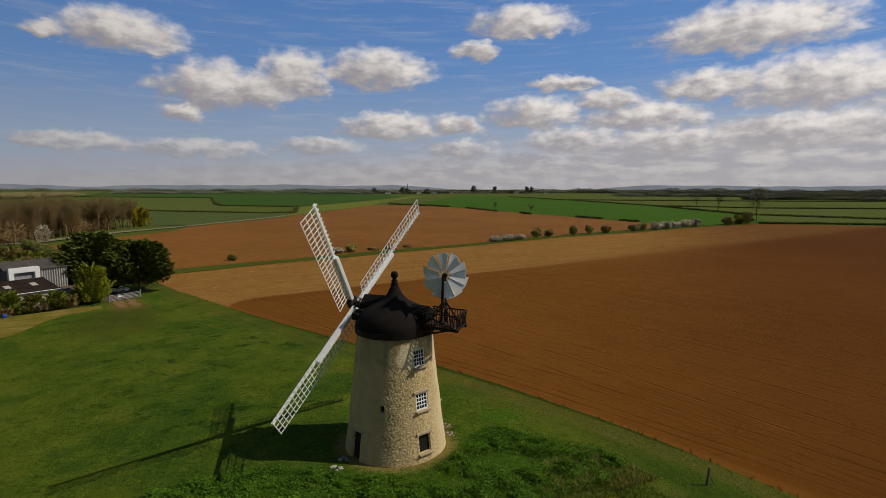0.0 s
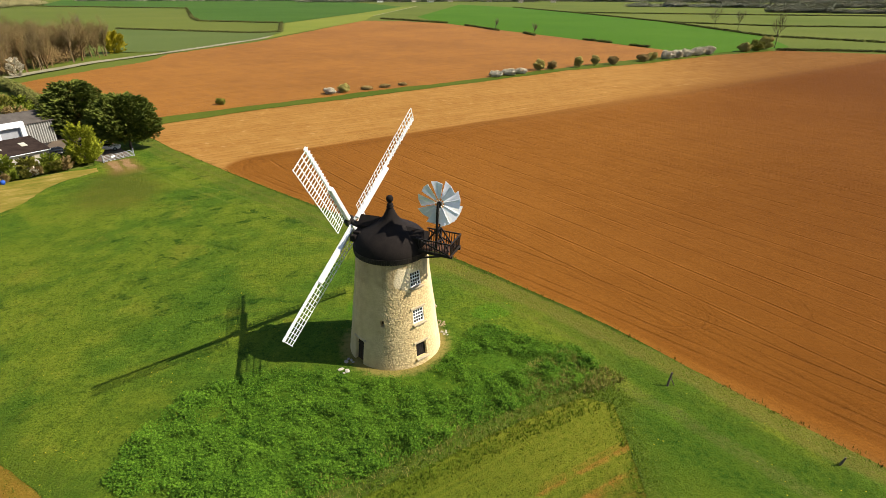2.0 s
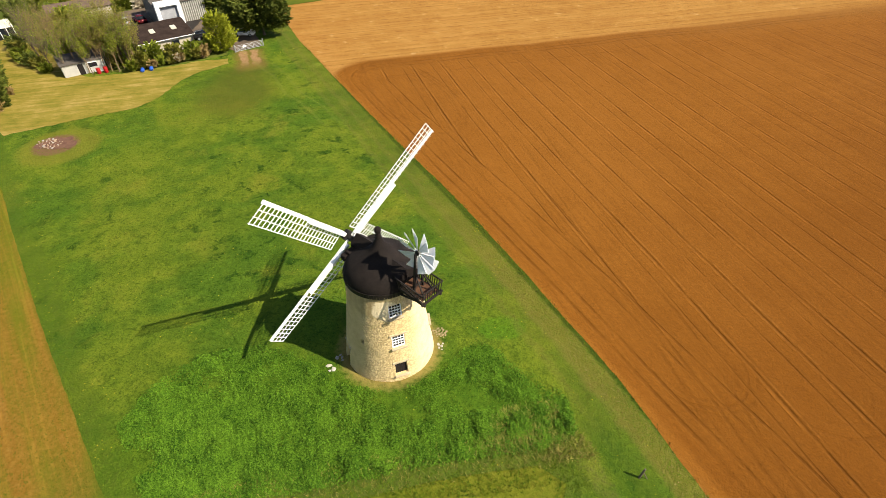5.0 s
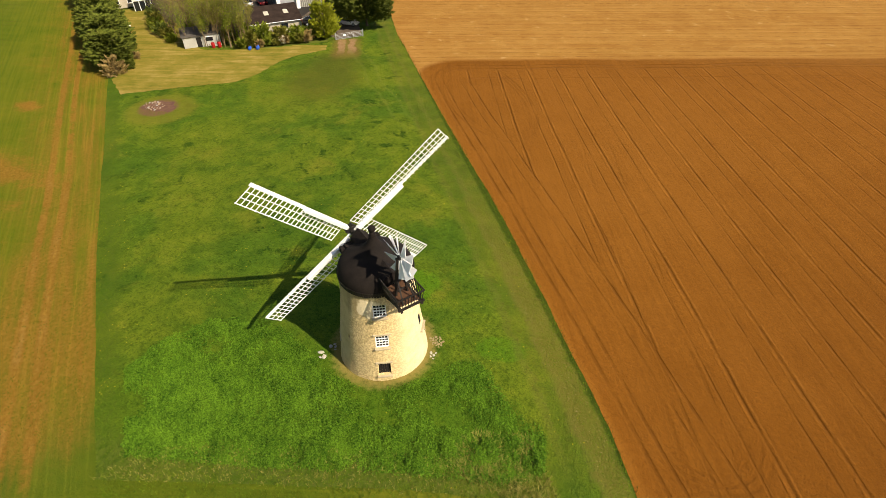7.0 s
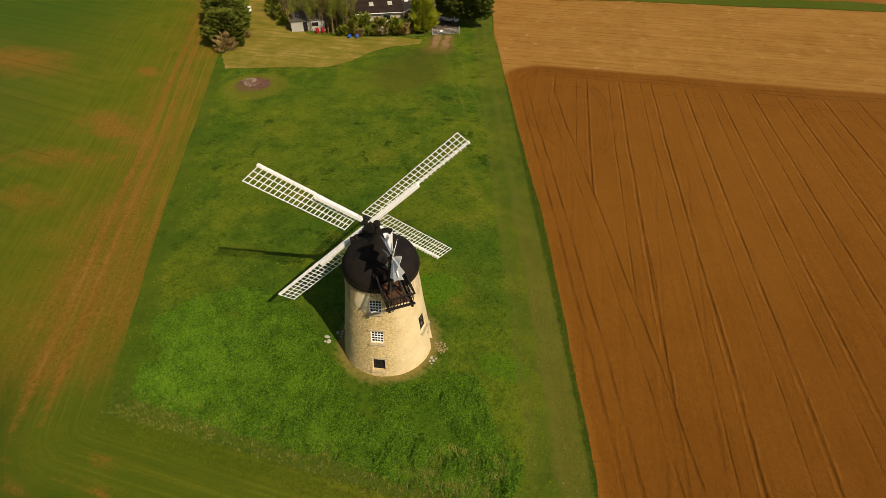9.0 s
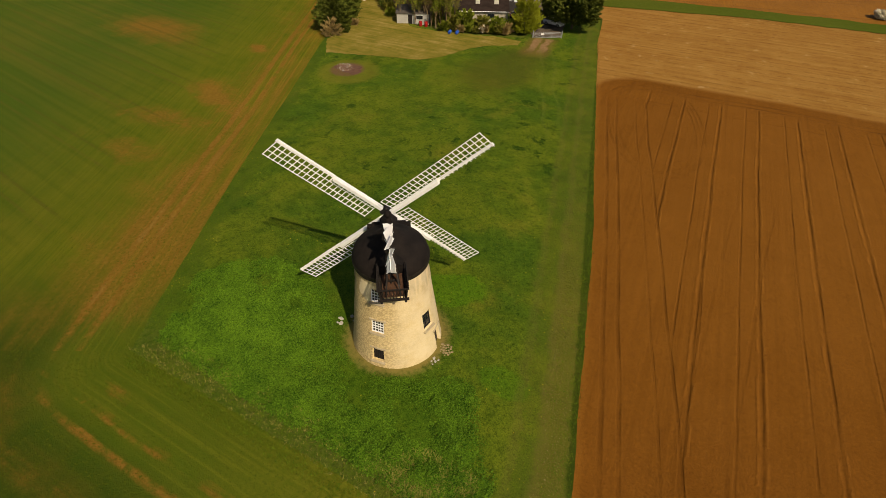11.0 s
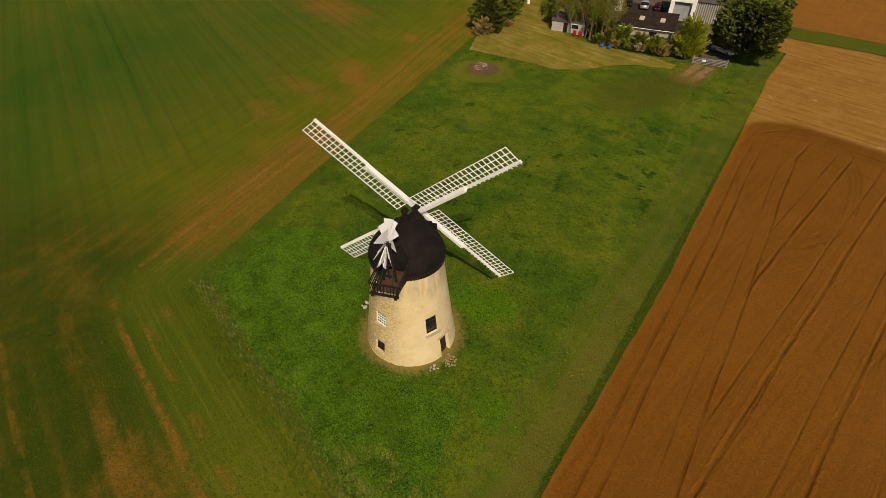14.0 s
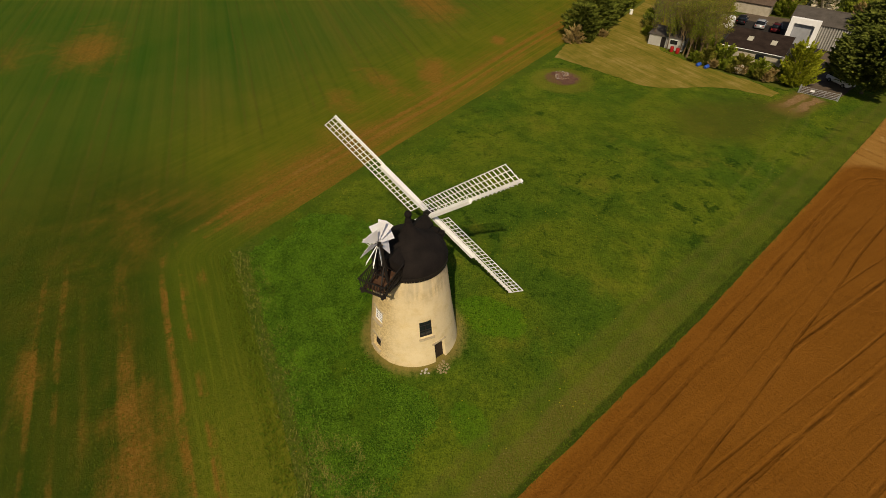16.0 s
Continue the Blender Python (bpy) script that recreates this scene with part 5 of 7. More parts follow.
def tree(name, x, y, height, rx, leaf, material, label, seed, count=5000, trunk=0.16, z=None, cat="tree", base=0.0, group="", shoots=170, up=0.9, fat=0.16, ragged=0.38):
    ob = thing(name, pose(x, y, terrain(x, y) if z is None else z, 0, 0, seed * 47 % 360), label, cat, group)
    branch_mesh("trunk", limbs(height * 0.5, trunk, 0.8, (3, 2), seed), BARK, ob)
    foliage("crown", sprays(height, rx, shoots, count, leaf, seed, up, height * base, fat, 0.38, ragged), material, ob)
    return ob


def bare_tree(name, x, y, height, label, seed, bark, forks=(4, 3, 3), spread=0.85, radius=0.10, buds=0, bud_mat=None, cat="tree", group="", lean=0.35):
    ob = thing(name, pose(x, y, terrain(x, y)), label, cat, group)
    segs = limbs(height * 0.52, radius, spread, forks, seed, lean)
    branch_mesh("trunk", segs, bark, ob, "", 3)
    if buds:
        tips = np.array([b[:] for a, b, ra, rb in segs if rb < radius * 0.3])
        pick = tips[rng.integers(0, len(tips), buds)] + rng.normal(size=(buds, 3)) * 0.18
        foliage("crown", leaf_quads(pick, unit(buds), 0.11), bud_mat, ob)
    return ob


def bush(name, x, y, rx, height, material, label, seed, count=900, leaf=0.28, group="", bark=True, cat="bush"):
    ob = thing(name, pose(x, y, terrain(x, y) - 0.05, 0, 0, seed * 31 % 360), label, cat, group)
    if bark:
        branch_mesh("stems", limbs(height * 0.4, 0.05, 0.9, (4, 2), seed, 0.2, 0.1), BARK, ob, "", 3)
    foliage("leaves", sprays(height, rx, int(40 + rx * 16), count, leaf, seed, 0.7, 0.0, 0.32), material, ob)
    return ob


def hedge(name, pts, width, height, material, label, count, leaf, cat="hedge", kind="", uneven=0.25):
    """A long hedge of leaf clumps along a line."""
    blobs = []
    for (ax, ay), (bx, by) in zip(pts, pts[1:]):
        k = max(2, int(math.hypot(bx - ax, by - ay) / (width * 0.55)))
        for i in range(k):
            u = (i + random.random() * 0.6) / k
            x, y = ax + (bx - ax) * u, ay + (by - ay) * u
            h = height * random.uniform(1 - uneven, 1 + uneven * 0.5)
            blobs.append((x + random.uniform(-0.15, 0.15) * width, y + random.uniform(-0.15, 0.15) * width, terrain(x, y) + h * 0.48, width * 0.55, width * 0.55, h * 0.56))
    ob = quads(name, crown(blobs, count * 3, leaf * 0.62, 0.7, 0.2, -9, 1.3 if leaf < 3 else 3.0).reshape(-1, 3), material)
    return tagged(ob, label, cat, "", kind)


# the farm's trees
tree("yew_tree", -55.4, 97.2, 9.2, 5.3, 0.30, CONIFER, "large dark evergreen tree beside the field gate", 3, 52000, 0.28, base=0.22, shoots=950, up=0.30, fat=0.26, ragged=0.16)
tree("yew_tree", -71.2, 108.8, 9.7, 5.5, 0.34, CONIFER, "large dark evergreen tree behind the farmyard", 8, 38000, 0.3, shoots=700, up=0.30, fat=0.26, ragged=0.16)
tree("lime_shrub_tree", -58.4, 88.4, 6.0, 2.7, 0.19, LIME, "young tree in fresh yellow-green leaf by the gate", 5, 16000, 0.11, shoots=150, up=1.0, fat=0.24, ragged=0.32)
k = 0
for x, y, rx, h, material, label in ((-61.4, 84.2, 1.6, 2.6, SHRUB, "rounded green shrub in the garden"), (-63.6, 82.4, 1.7, 2.4, OLIVE, "olive-green shrub in the garden"), (-62.4, 81.6, 0.9, 1.1, BLOSSOM, "low shrub with white blossom"), (-59.6, 84.9, 0.9, 1.3, BRONZE, "small reddish shrub beside the gate"), (-60.0, 86.6, 1.3, 2.2, SHRUB, "green shrub beside the shed"), (-65.6, 80.0, 1.9, 3.2, SHRUB, "leafy green shrub against the shed"), (-66.6, 77.8, 1.6, 2.4, OLIVE, "olive-green shrub on the garden edge"), (-68.4, 78.5, 1.7, 3.0, SHRUB, "leafy green shrub in the garden"), (-70.6, 77.0, 1.6, 2.6, OLIVE, "olive-green shrub behind the bins"), (-79.5, 77.0, 2.2, 3.0, SHRUB, "green shrub by the lawn"), (-83.0, 79.5, 2.4, 3.4, CONIFER, "dark evergreen shrub by the lawn"), (-87.5, 82.0, 2.4, 3.6, SHRUB, "leafy green shrub in the garden"), (-90.0, 85.5, 2.8, 4.5, OLIVE, "budding tree in the garden"), (-81.0, 82.5, 2.2, 3.2, OLIVE, "olive-green shrub in the garden"), (-94.5, 89.5, 2.6, 3.6, SHRUB, "green shrub in the farm garden"), (-97.5, 97.5, 2.6, 3.2, GOLD, "golden-leaved shrub in the garden"), (-99.5, 93.5, 2.8, 4.0, SHRUB, "green shrub in the farm garden"), (-103.5, 99.0, 3.0, 4.6, SHRUB, "small green tree in the garden"), (-93.0, 101.5, 2.4, 3.0, SHRUB, "green shrub in the farm garden"), (-90.0, 104.5, 2.2, 2.6, BLOSSOM, "garden shrub in white blossom"), (-99.5, 105.0, 2.8, 4.0, OLIVE, "budding tree in the garden"), (-106.0, 88.5, 2.6, 4.4, CONIFER, "dark conifer in the garden"), (-110.0, 95.5, 3.0, 5.0, SHRUB, "small green tree in the garden"), (-96.0, 110.0, 3.0, 5.0, BLOSSOM, "cherry tree in white blossom"), (-89.0, 112.5, 2.6, 4.0, SHRUB, "small green tree in the garden"), (-104.0, 112.0, 3.0, 5.0, CONIFER, "dark conifer in the garden"), (-112.0, 106.0, 3.2, 5.5, OLIVE, "budding tree in the garden"), (-78.0, 62.5, 1.0, 1.2, BRONZE, "dry pale plant beside the lawn")):
    k += 1
    bush("garden_shrub", x, y, rx, h, material, label, 20 + k, int(1800 + rx * rx * 620), 0.17 + 0.02 * rx, "garden shrubs")
def in_garden(x, y):
    """Open planting ground between the farm's buildings and yard."""
    return not (-92 < x < -60 and 84 < y < 113) and not (-113 < x < -96 and 68 < y < 101) and x + y * 0.2 < -63

for i in range(120):
    x, y = rng.uniform(-132, -76), rng.uniform(80, 134)
    if in_garden(x, y) and y > 0.62 * -x + 26 and y < 0.6 * -x + 78:
        size = rng.uniform(1.4, 3.2)
        material, label = ((SHRUB, "green shrub in the overgrown farm garden"), (OLIVE, "olive budding shrub in the farm garden"), (CONIFER, "dark evergreen shrub in the farm garden"), (SHRUB, "leafy shrub in the overgrown farm garden"), (BRONZE, "reddish shrub in the farm garden"))[i % 5]
        bush("garden_shrub", x, y, size, size * rng.uniform(1.1, 1.7), material, label, 400 + i, 2600, 0.26, "garden shrubs", False)
for i in range(9):
    x, y = -67.0 + 0.95 * i + rng.uniform(-0.4, 0.4), 76.2 + 1.12 * i + rng.uniform(-0.4, 0.4)
    size = rng.uniform(0.8, 1.4)
    bush("garden_shrub", x, y, size, size * rng.uniform(1.1, 1.6), (SHRUB, OLIVE, BRONZE)[i % 3], ("rounded green shrub on the garden edge", "olive budding shrub on the garden edge", "brownish budding shrub on the garden edge")[i % 3], 480 + i, 3000, 0.17, "garden shrubs", False)
# screen of tall conifers with a bronze bush at its end
for i, (x, y, h, r) in enumerate(((-77.2, 58.4, 5.6, 3.2), (-81.0, 60.6, 6.8, 3.7), (-85.4, 62.6, 7.2, 3.8), (-90.0, 65.0, 7.2, 3.8), (-93.8, 67.2, 6.6, 3.2), (-98.6, 69.4, 6.8, 3.3), (-103.6, 71.6, 6.6, 3.2), (-108.6, 74.0, 6.8, 3.3), (-114.0, 76.4, 6.4, 3.2))):
    tree("cypress_tree", x, y, h, r, 0.32, CYPRESS, "dark bushy cypress in a tall garden screen", 60 + i, 13000 if i < 5 else 7000, 0.16, shoots=420, up=0.35, fat=0.26, ragged=0.16, group="cypress screen")
bush("bronze_bush", -74.4, 56.6, 1.9, 3.0, BRONZE, "bronze-leaved bush at the end of the cypress screen", 71, 5200, 0.17)
# bare trees along the garden edge
for i, (x, y, h, buds) in enumerate(((-72.6, 74.4, 6.8, 250), (-71.4, 76.0, 7.6, 500), (-74.4, 75.4, 7.2, 250), (-69.6, 77.2, 7.8, 900), (-73.0, 78.0, 8.2, 700), (-71.0, 79.6, 7.4, 1000), (-76.8, 76.8, 7.0, 400), (-75.4, 80.4, 7.6, 800), (-78.8, 81.0, 6.6, 700), (-84.0, 84.0, 6.0, 600), (-69.0, 75.4, 5.6, 700))):
    bare_tree("garden_tree", x, y, h, "slender pale-barked tree just coming into leaf", 90 + i, PALE_BARK if i % 3 else BARK, (4, 4, 3), 0.50, 0.13, buds * 4, OLIVE if i % 2 else SHRUB, group="slender garden trees", lean=0.55)
for i in range(24):
    x, y = -74.0 + 0.31 * i + rng.uniform(-1.0, 1.0), 71.0 + 0.29 * i + rng.uniform(-0.6, 2.4)
    bare_tree("garden_tree", x, y, rng.uniform(5.2, 8.0), "slender pale-barked tree just coming into leaf", 300 + i, PALE_BARK if i % 4 else BARK, (3, 3, 3), 0.30, 0.085, 900, OLIVE if i % 2 else SHRUB, group="slender garden trees", lean=0.9)

for i, (x, y, h) in enumerate(((-80.5, 72.6, 6.0), (-82.5, 73.8, 6.8), (-84.6, 74.2, 6.2), (-83.6, 76.4, 7.2), (-86.8, 75.8, 6.6), (-88.5, 77.4, 7.0), (-90.8, 78.0, 6.4), (-87.0, 79.0, 7.4), (-93.0, 80.2, 6.6), (-79.0, 74.6, 6.4))):
    bare_tree("garden_tree", x, y, h, "twiggy brown-barked tree behind the garden hut", 520 + i, PALE_BARK if i % 2 else BARK, (4, 4, 3), 0.55, 0.10, 500, OLIVE if i % 2 else SHRUB, group="slender garden trees", lean=0.6)
for i, (x, y, r) in enumerate(((-79.6, 70.9, 1.1), (-82.0, 71.8, 1.4), (-84.8, 72.6, 1.5), (-87.6, 73.8, 1.6), (-90.4, 75.4, 1.7), (-93.4, 77.2, 1.8))):
    bush("garden_shrub", x, y, r, r * 1.4, (SHRUB, OLIVE, CONIFER)[i % 3], ("green shrub on the lawn's edge", "olive budding shrub on the lawn's edge", "dark evergreen shrub on the lawn's edge")[i % 3], 540 + i, 2600, 0.19, "garden shrubs", False)

# hedgerow along the grass verge
for i, (x, y, rx, h, material, label) in enumerate(((-54, 138.5, 1.3, 1.8, OLIVE, "lone green bush on the verge"), (-26, 157.5, 2.2, 2.6, VERGE_BUSH, "green bush on the verge"), (-29.5, 154.5, 2.0, 2.0, BLOSSOM, "blackthorn bush in white blossom"), (-20, 162, 2.2, 1.2, BRONZE, "low brown scrub on the verge"), (-15, 166, 2.2, 1.1, BRONZE, "low brown scrub on the verge"), (-10, 170, 1.8, 1.0, BRONZE, "low olive scrub on the verge"), (20.5, 189, 3.0, 2.2, BLOSSOM, "blackthorn bush in white blossom"), (25.5, 193, 3.2, 2.5, BLOSSOM, "blackthorn bush in white blossom"), (30, 197, 2.8, 2.2, BLOSSOM, "blackthorn bush in white blossom"), (38, 206, 2.2, 4.0, VERGE_BUSH, "green hawthorn bush in the hedgerow"), (43.5, 209, 1.9, 3.4, BRONZE, "brown budding bush in the hedgerow"), (55, 215, 1.9, 4.6, VERGE_BUSH, "upright green bush in the hedgerow"), (63, 221, 1.8, 4.4, VERGE_BUSH, "upright green bush in the hedgerow"), (71, 224, 2.6, 3.4, BRONZE, "brown budding bush in the hedgerow"), (87, 235, 3.2, 3.4, BRONZE, "brown budding bush in the hedgerow"), (92, 239, 2.4, 3.8, VERGE_BUSH, "green hawthorn bush in the hedgerow"), (101, 244, 3.4, 3.8, BLOSSOM, "blackthorn bush in white blossom"), (107, 248, 3.4, 3.8, BLOSSOM, "blackthorn bush in white blossom"), (113, 253, 3.4, 3.6, BLOSSOM, "blackthorn bush in white blossom"), (121, 259, 3.6, 4.4, BLOSSOM, "blackthorn bush in white blossom"), (128, 264, 3.4, 4.2, BLOSSOM, "blackthorn bush in white blossom"), (152, 277, 4.0, 4.6, VERGE_BUSH, "green hawthorn bush in the hedgerow"), (160, 281, 4.2, 5.4, OLIVE, "olive hawthorn bush in the hedgerow"), (168, 287, 3.6, 7.0, VERGE_BUSH, "tall budding hedgerow bush"))):
    shrub = thing("hedgerow_bush", pose(x, y, terrain(x, y)), label, "bush", "hedgerow bushes")
    foliage("leaves", crown(lobes(14, rx, h * 0.56, h * 0.46, min(rx, h * 0.5) * 0.36, 130 + i), 4200 if i < 20 else 7000, 0.17 + rx * 0.03, 1.1, 0.2, -9, 0.9), material, shrub)
for i, (x, y, h) in enumerate(((217, 445, 17), (236, 446, 14), (178, 296, 17), (-242, 398, 11), (46, 436, 8), (66, 382, 8))):
    bare_tree("hedgerow_tree", x, y, h, "bare spreading hedgerow tree", 170 + i, BARK, (4, 3, 3), 0.95, 0.28, group="hedgerow trees")
bush("golden_willow", -146, 262, 4.6, 9.0, GOLD, "golden willow in fresh leaf at the wood's edge", 181, 6000, 0.42, "", False, "tree")
hedge("field_hedge", [(172, 284), (205, 281), (235, 272), (300, 240), (380, 190)], 2.2, 1.3, FIELD_HEDGE, "dark trimmed hedge along the far field edge", 3500, 0.9)
hedge("field_hedge", [(-56, 606), (-20, 566), (12, 524)], 3.0, 1.9, FIELD_HEDGE, "low dark hedge between two fields", 900, 1.1)
hedge("field_hedge", [(26, 492), (44, 436), (48, 424)], 2.6, 1.6, FIELD_HEDGE, "low dark hedge between two fields", 600, 1.0)
hedge("field_hedge", [(62, 398), (66, 378)], 2.6, 1.6, FIELD_HEDGE, "low dark hedge between two fields", 300, 1.0)
hedge("field_hedge", [(90, 344), (100, 322)], 2.4, 1.6, FIELD_HEDGE, "short dark hedge between two fields", 400, 0.8)
hedge("field_hedge", [(106, 308), (112, 296)], 2.4, 1.4, FIELD_HEDGE, "short dark hedge between two fields", 300, 0.8)
hedge("field_hedge", [(220, 380), (226, 566), (196, 813), (148, 1100)], 2.6, 1.6, FIELD_HEDGE, "long dark hedge beside the wheat field", 2600, 1.6)
hedge("field_hedge", [(220, 380), (275, 322), (420, 190)], 2.2, 1.4, FIELD_HEDGE, "long dark hedge across the pasture", 1800, 1.2)
hedge("field_hedge", [(230, 560), (300, 500), (420, 480), (700, 420)], 2.4, 1.3, FIELD_HEDGE, "dark overgrown hedge across the pasture", 2600, 1.7)
hedge("field_hedge", [(200, 820), (420, 760), (800, 700)], 3.0, 1.7, FIELD_HEDGE, "dark overgrown hedge across the pasture", 2200, 2.2)
hedge("field_hedge", [(-234, 428), (-160, 402), (-122, 390), (-108, 402)], 2.6, 1.4, FIELD_HEDGE, "low dark hedge between two crops", 1800, 0.9)
hedge("field_hedge", [(-108, 404), (-136, 516), (-219, 542)], 3.0, 1.7, FIELD_HEDGE, "low dark hedge between two crops", 1700, 1.2)
hedge("field_hedge", [(-219, 542), (-247, 596), (-391, 928), (-678, 1006)], 3.6, 2.3, FIELD_HEDGE, "long dark hedge between two fields", 2500, 1.7)
hedge("garden_hedge", [(-129, 167), (-112, 151), (-97, 136), (-84, 124)], 3.2, 3.0, HEDGE, "dark clipped garden hedge", 5200, 0.45, uneven=0.08)
hedge("field_hedge", [(-280, -55), (-235, 55), (-200, 70), (-118, 98)], 2.6, 1.6, FIELD_HEDGE, "low hedge beyond the young crop", 3000, 0.9)

# woods of bare trees
wood = [bare_tree("woodland_tree", -142, 190 + 7 * i, 7.5 + (i % 3), "tall bare brown woodland tree", 200 + i, BROWN_TWIG if i != 2 else PALE_BARK, (4, 4, 3), 0.75, 0.17, 2300, BUDS, group="bare woodland", lean=0.5) for i in range(4)]
for i in range(230):
    y = 165 + 92 * rng.random()
    x = -141 - 0.02 * (y - 165) - 95 * rng.random() ** 1.5
    copy_thing(wood[i % 4], pose(x, y, terrain(x, y), 0, 0, rng.uniform(0, 360)) @ Matrix.Scale(rng.uniform(1.0, 1.65), 4))
bush("blossom_tree", -139, 188, 2.4, 5.5, BLOSSOM, "wild cherry in white blossom at the wood's edge", 190, 2500, 0.32, "", False, "tree")


def far_wood(name, pts, width, height, count, leaf, material, label):
    ob = hedge(name, pts, width, height, material, label, count, leaf, "woodland", "stuff", 0.45)
    return ob


far_wood("undergrowth", [(-146, 176), (-150, 200), (-150, 225), (-155, 250), (-162, 258), (-180, 262), (-185, 230), (-180, 195), (-172, 172)], 10, 8.0, 17000, 0.62, FAR_BROWN, "brown twiggy undergrowth in the bare wood")
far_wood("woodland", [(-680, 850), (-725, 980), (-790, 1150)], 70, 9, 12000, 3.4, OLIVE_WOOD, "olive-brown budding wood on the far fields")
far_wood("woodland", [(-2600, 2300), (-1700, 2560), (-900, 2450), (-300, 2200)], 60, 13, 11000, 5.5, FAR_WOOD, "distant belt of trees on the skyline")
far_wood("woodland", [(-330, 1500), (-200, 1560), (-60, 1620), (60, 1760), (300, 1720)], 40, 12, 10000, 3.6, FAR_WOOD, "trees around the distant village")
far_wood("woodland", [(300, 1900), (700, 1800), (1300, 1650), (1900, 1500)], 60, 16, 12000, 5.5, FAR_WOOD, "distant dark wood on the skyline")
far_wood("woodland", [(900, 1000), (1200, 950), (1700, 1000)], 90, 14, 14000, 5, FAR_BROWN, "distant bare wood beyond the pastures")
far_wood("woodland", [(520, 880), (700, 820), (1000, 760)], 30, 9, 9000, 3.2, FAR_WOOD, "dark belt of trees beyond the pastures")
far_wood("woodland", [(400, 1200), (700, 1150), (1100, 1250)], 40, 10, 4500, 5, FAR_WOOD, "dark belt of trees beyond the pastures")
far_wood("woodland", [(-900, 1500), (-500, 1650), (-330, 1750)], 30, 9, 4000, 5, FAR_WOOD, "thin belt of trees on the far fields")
for i, (x, y, h, r) in enumerate(((110, 1640, 26, 9), (180, 1680, 22, 7), (262, 1560, 22, 8), (276, 1570, 24, 7), (-100, 1540, 18, 10), (-84, 1530, 18, 9), (-30, 1600, 15, 8), (-180, 1560, 15, 10))):
    ob = thing("village_tree", pose(x, y, terrain(x, y)), "tall dark tree in the distant village", "tree", "village trees")
    foliage("crown", crown(lobes(8, r, h * 0.5, h * 0.5, r * 0.5, 230 + i), 320, 4.5), FAR_WOOD, ob)
    part("trunk", rod(bmesh.new(), (0, 0, -0.2), (0, 0, h * 0.4), 0.6, 0.3, 6), BARK, ob)

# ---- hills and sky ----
# the downs glow: distance haze is put into their emitted colour
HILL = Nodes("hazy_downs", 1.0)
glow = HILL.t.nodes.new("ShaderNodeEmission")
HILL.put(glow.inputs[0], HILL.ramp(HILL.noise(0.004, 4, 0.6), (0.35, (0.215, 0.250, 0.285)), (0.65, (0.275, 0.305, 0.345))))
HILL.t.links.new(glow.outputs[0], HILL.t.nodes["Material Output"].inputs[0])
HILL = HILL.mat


def ridge(name, a0, a1, dist, base, amp, seed, label):
    verts, faces = [], []
    n = 120
    for i in range(n + 1):
        a = radians(a0 + (a1 - a0) * i / n)
        u = i / n
        h = base + amp * (noise.noise((u * 4, seed, 0)) + 0.5 * noise.noise((u * 11, seed, 3)) + 0.2 * noise.noise((u * 33, seed, 5)))
        h = max(2.0, h * min(1, 8 * u, 8 * (1 - u)))
        for d, z in ((0, -4.0), (120, h * 0.7), (320, h), (420, -4.0)):
            verts.append(((dist + d) * math.sin(a), (dist + d) * math.cos(a), z))
    for i in range(n):
        for j in range(3):
            k = i * 4 + j
            faces.append((k, k + 4, k + 5, k + 1))
    mesh = bpy.data.meshes.new(name)
    mesh.from_pydata(verts, [], faces)
    mesh.polygons.foreach_set("use_smooth", [True] * len(faces))
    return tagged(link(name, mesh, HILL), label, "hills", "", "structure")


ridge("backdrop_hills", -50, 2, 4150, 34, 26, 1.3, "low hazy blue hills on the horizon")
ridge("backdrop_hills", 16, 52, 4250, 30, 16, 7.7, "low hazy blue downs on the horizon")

# (azimuth, elevation, half width, half height) of each cloud, degrees
CLOUDS = [(-29.5, 13.5, 4.4, 1.8), (-35.0, 13.0, 1.5, 0.7), (-22.6, 9.4, 3.6, 2.4), (-25.2, 7.0, 1.6, 0.9), (-18.6, 9.3, 3.4, 1.7), (-14.6, 10.8, 3.0, 2.3), (-6.2, 11.7, 4.4, 2.0), (8.6, 16.2, 4.6, 1.6), (4.0, 13.8, 2.0, 0.9), (29.9, 13.9, 7.0, 2.2), (13.0, 10.5, 2.7, 0.8), (35.6, 8.9, 6.2, 2.4), (10.2, 7.5, 4.0, 1.7), (20.8, 6.9, 5.2, 1.4), (-5.0, 6.1, 4.5, 1.5), (2.1, 6.5, 2.6, 1.1), (-33.9, 4.0, 4.0, 0.9), (-23.5, 3.7, 4.8, 0.9), (14.0, 4.7, 4.4, 1.4), (23.0, 4.4, 5.0, 1.3), (2.7, 4.0, 3.0, 1.0), (34.0, 5.0, 7.0, 1.6), (27.0, 9.4, 4.2, 1.5), (-12.0, 4.2, 3.6, 0.9), (17.5, 8.7, 2.8, 1.2)]


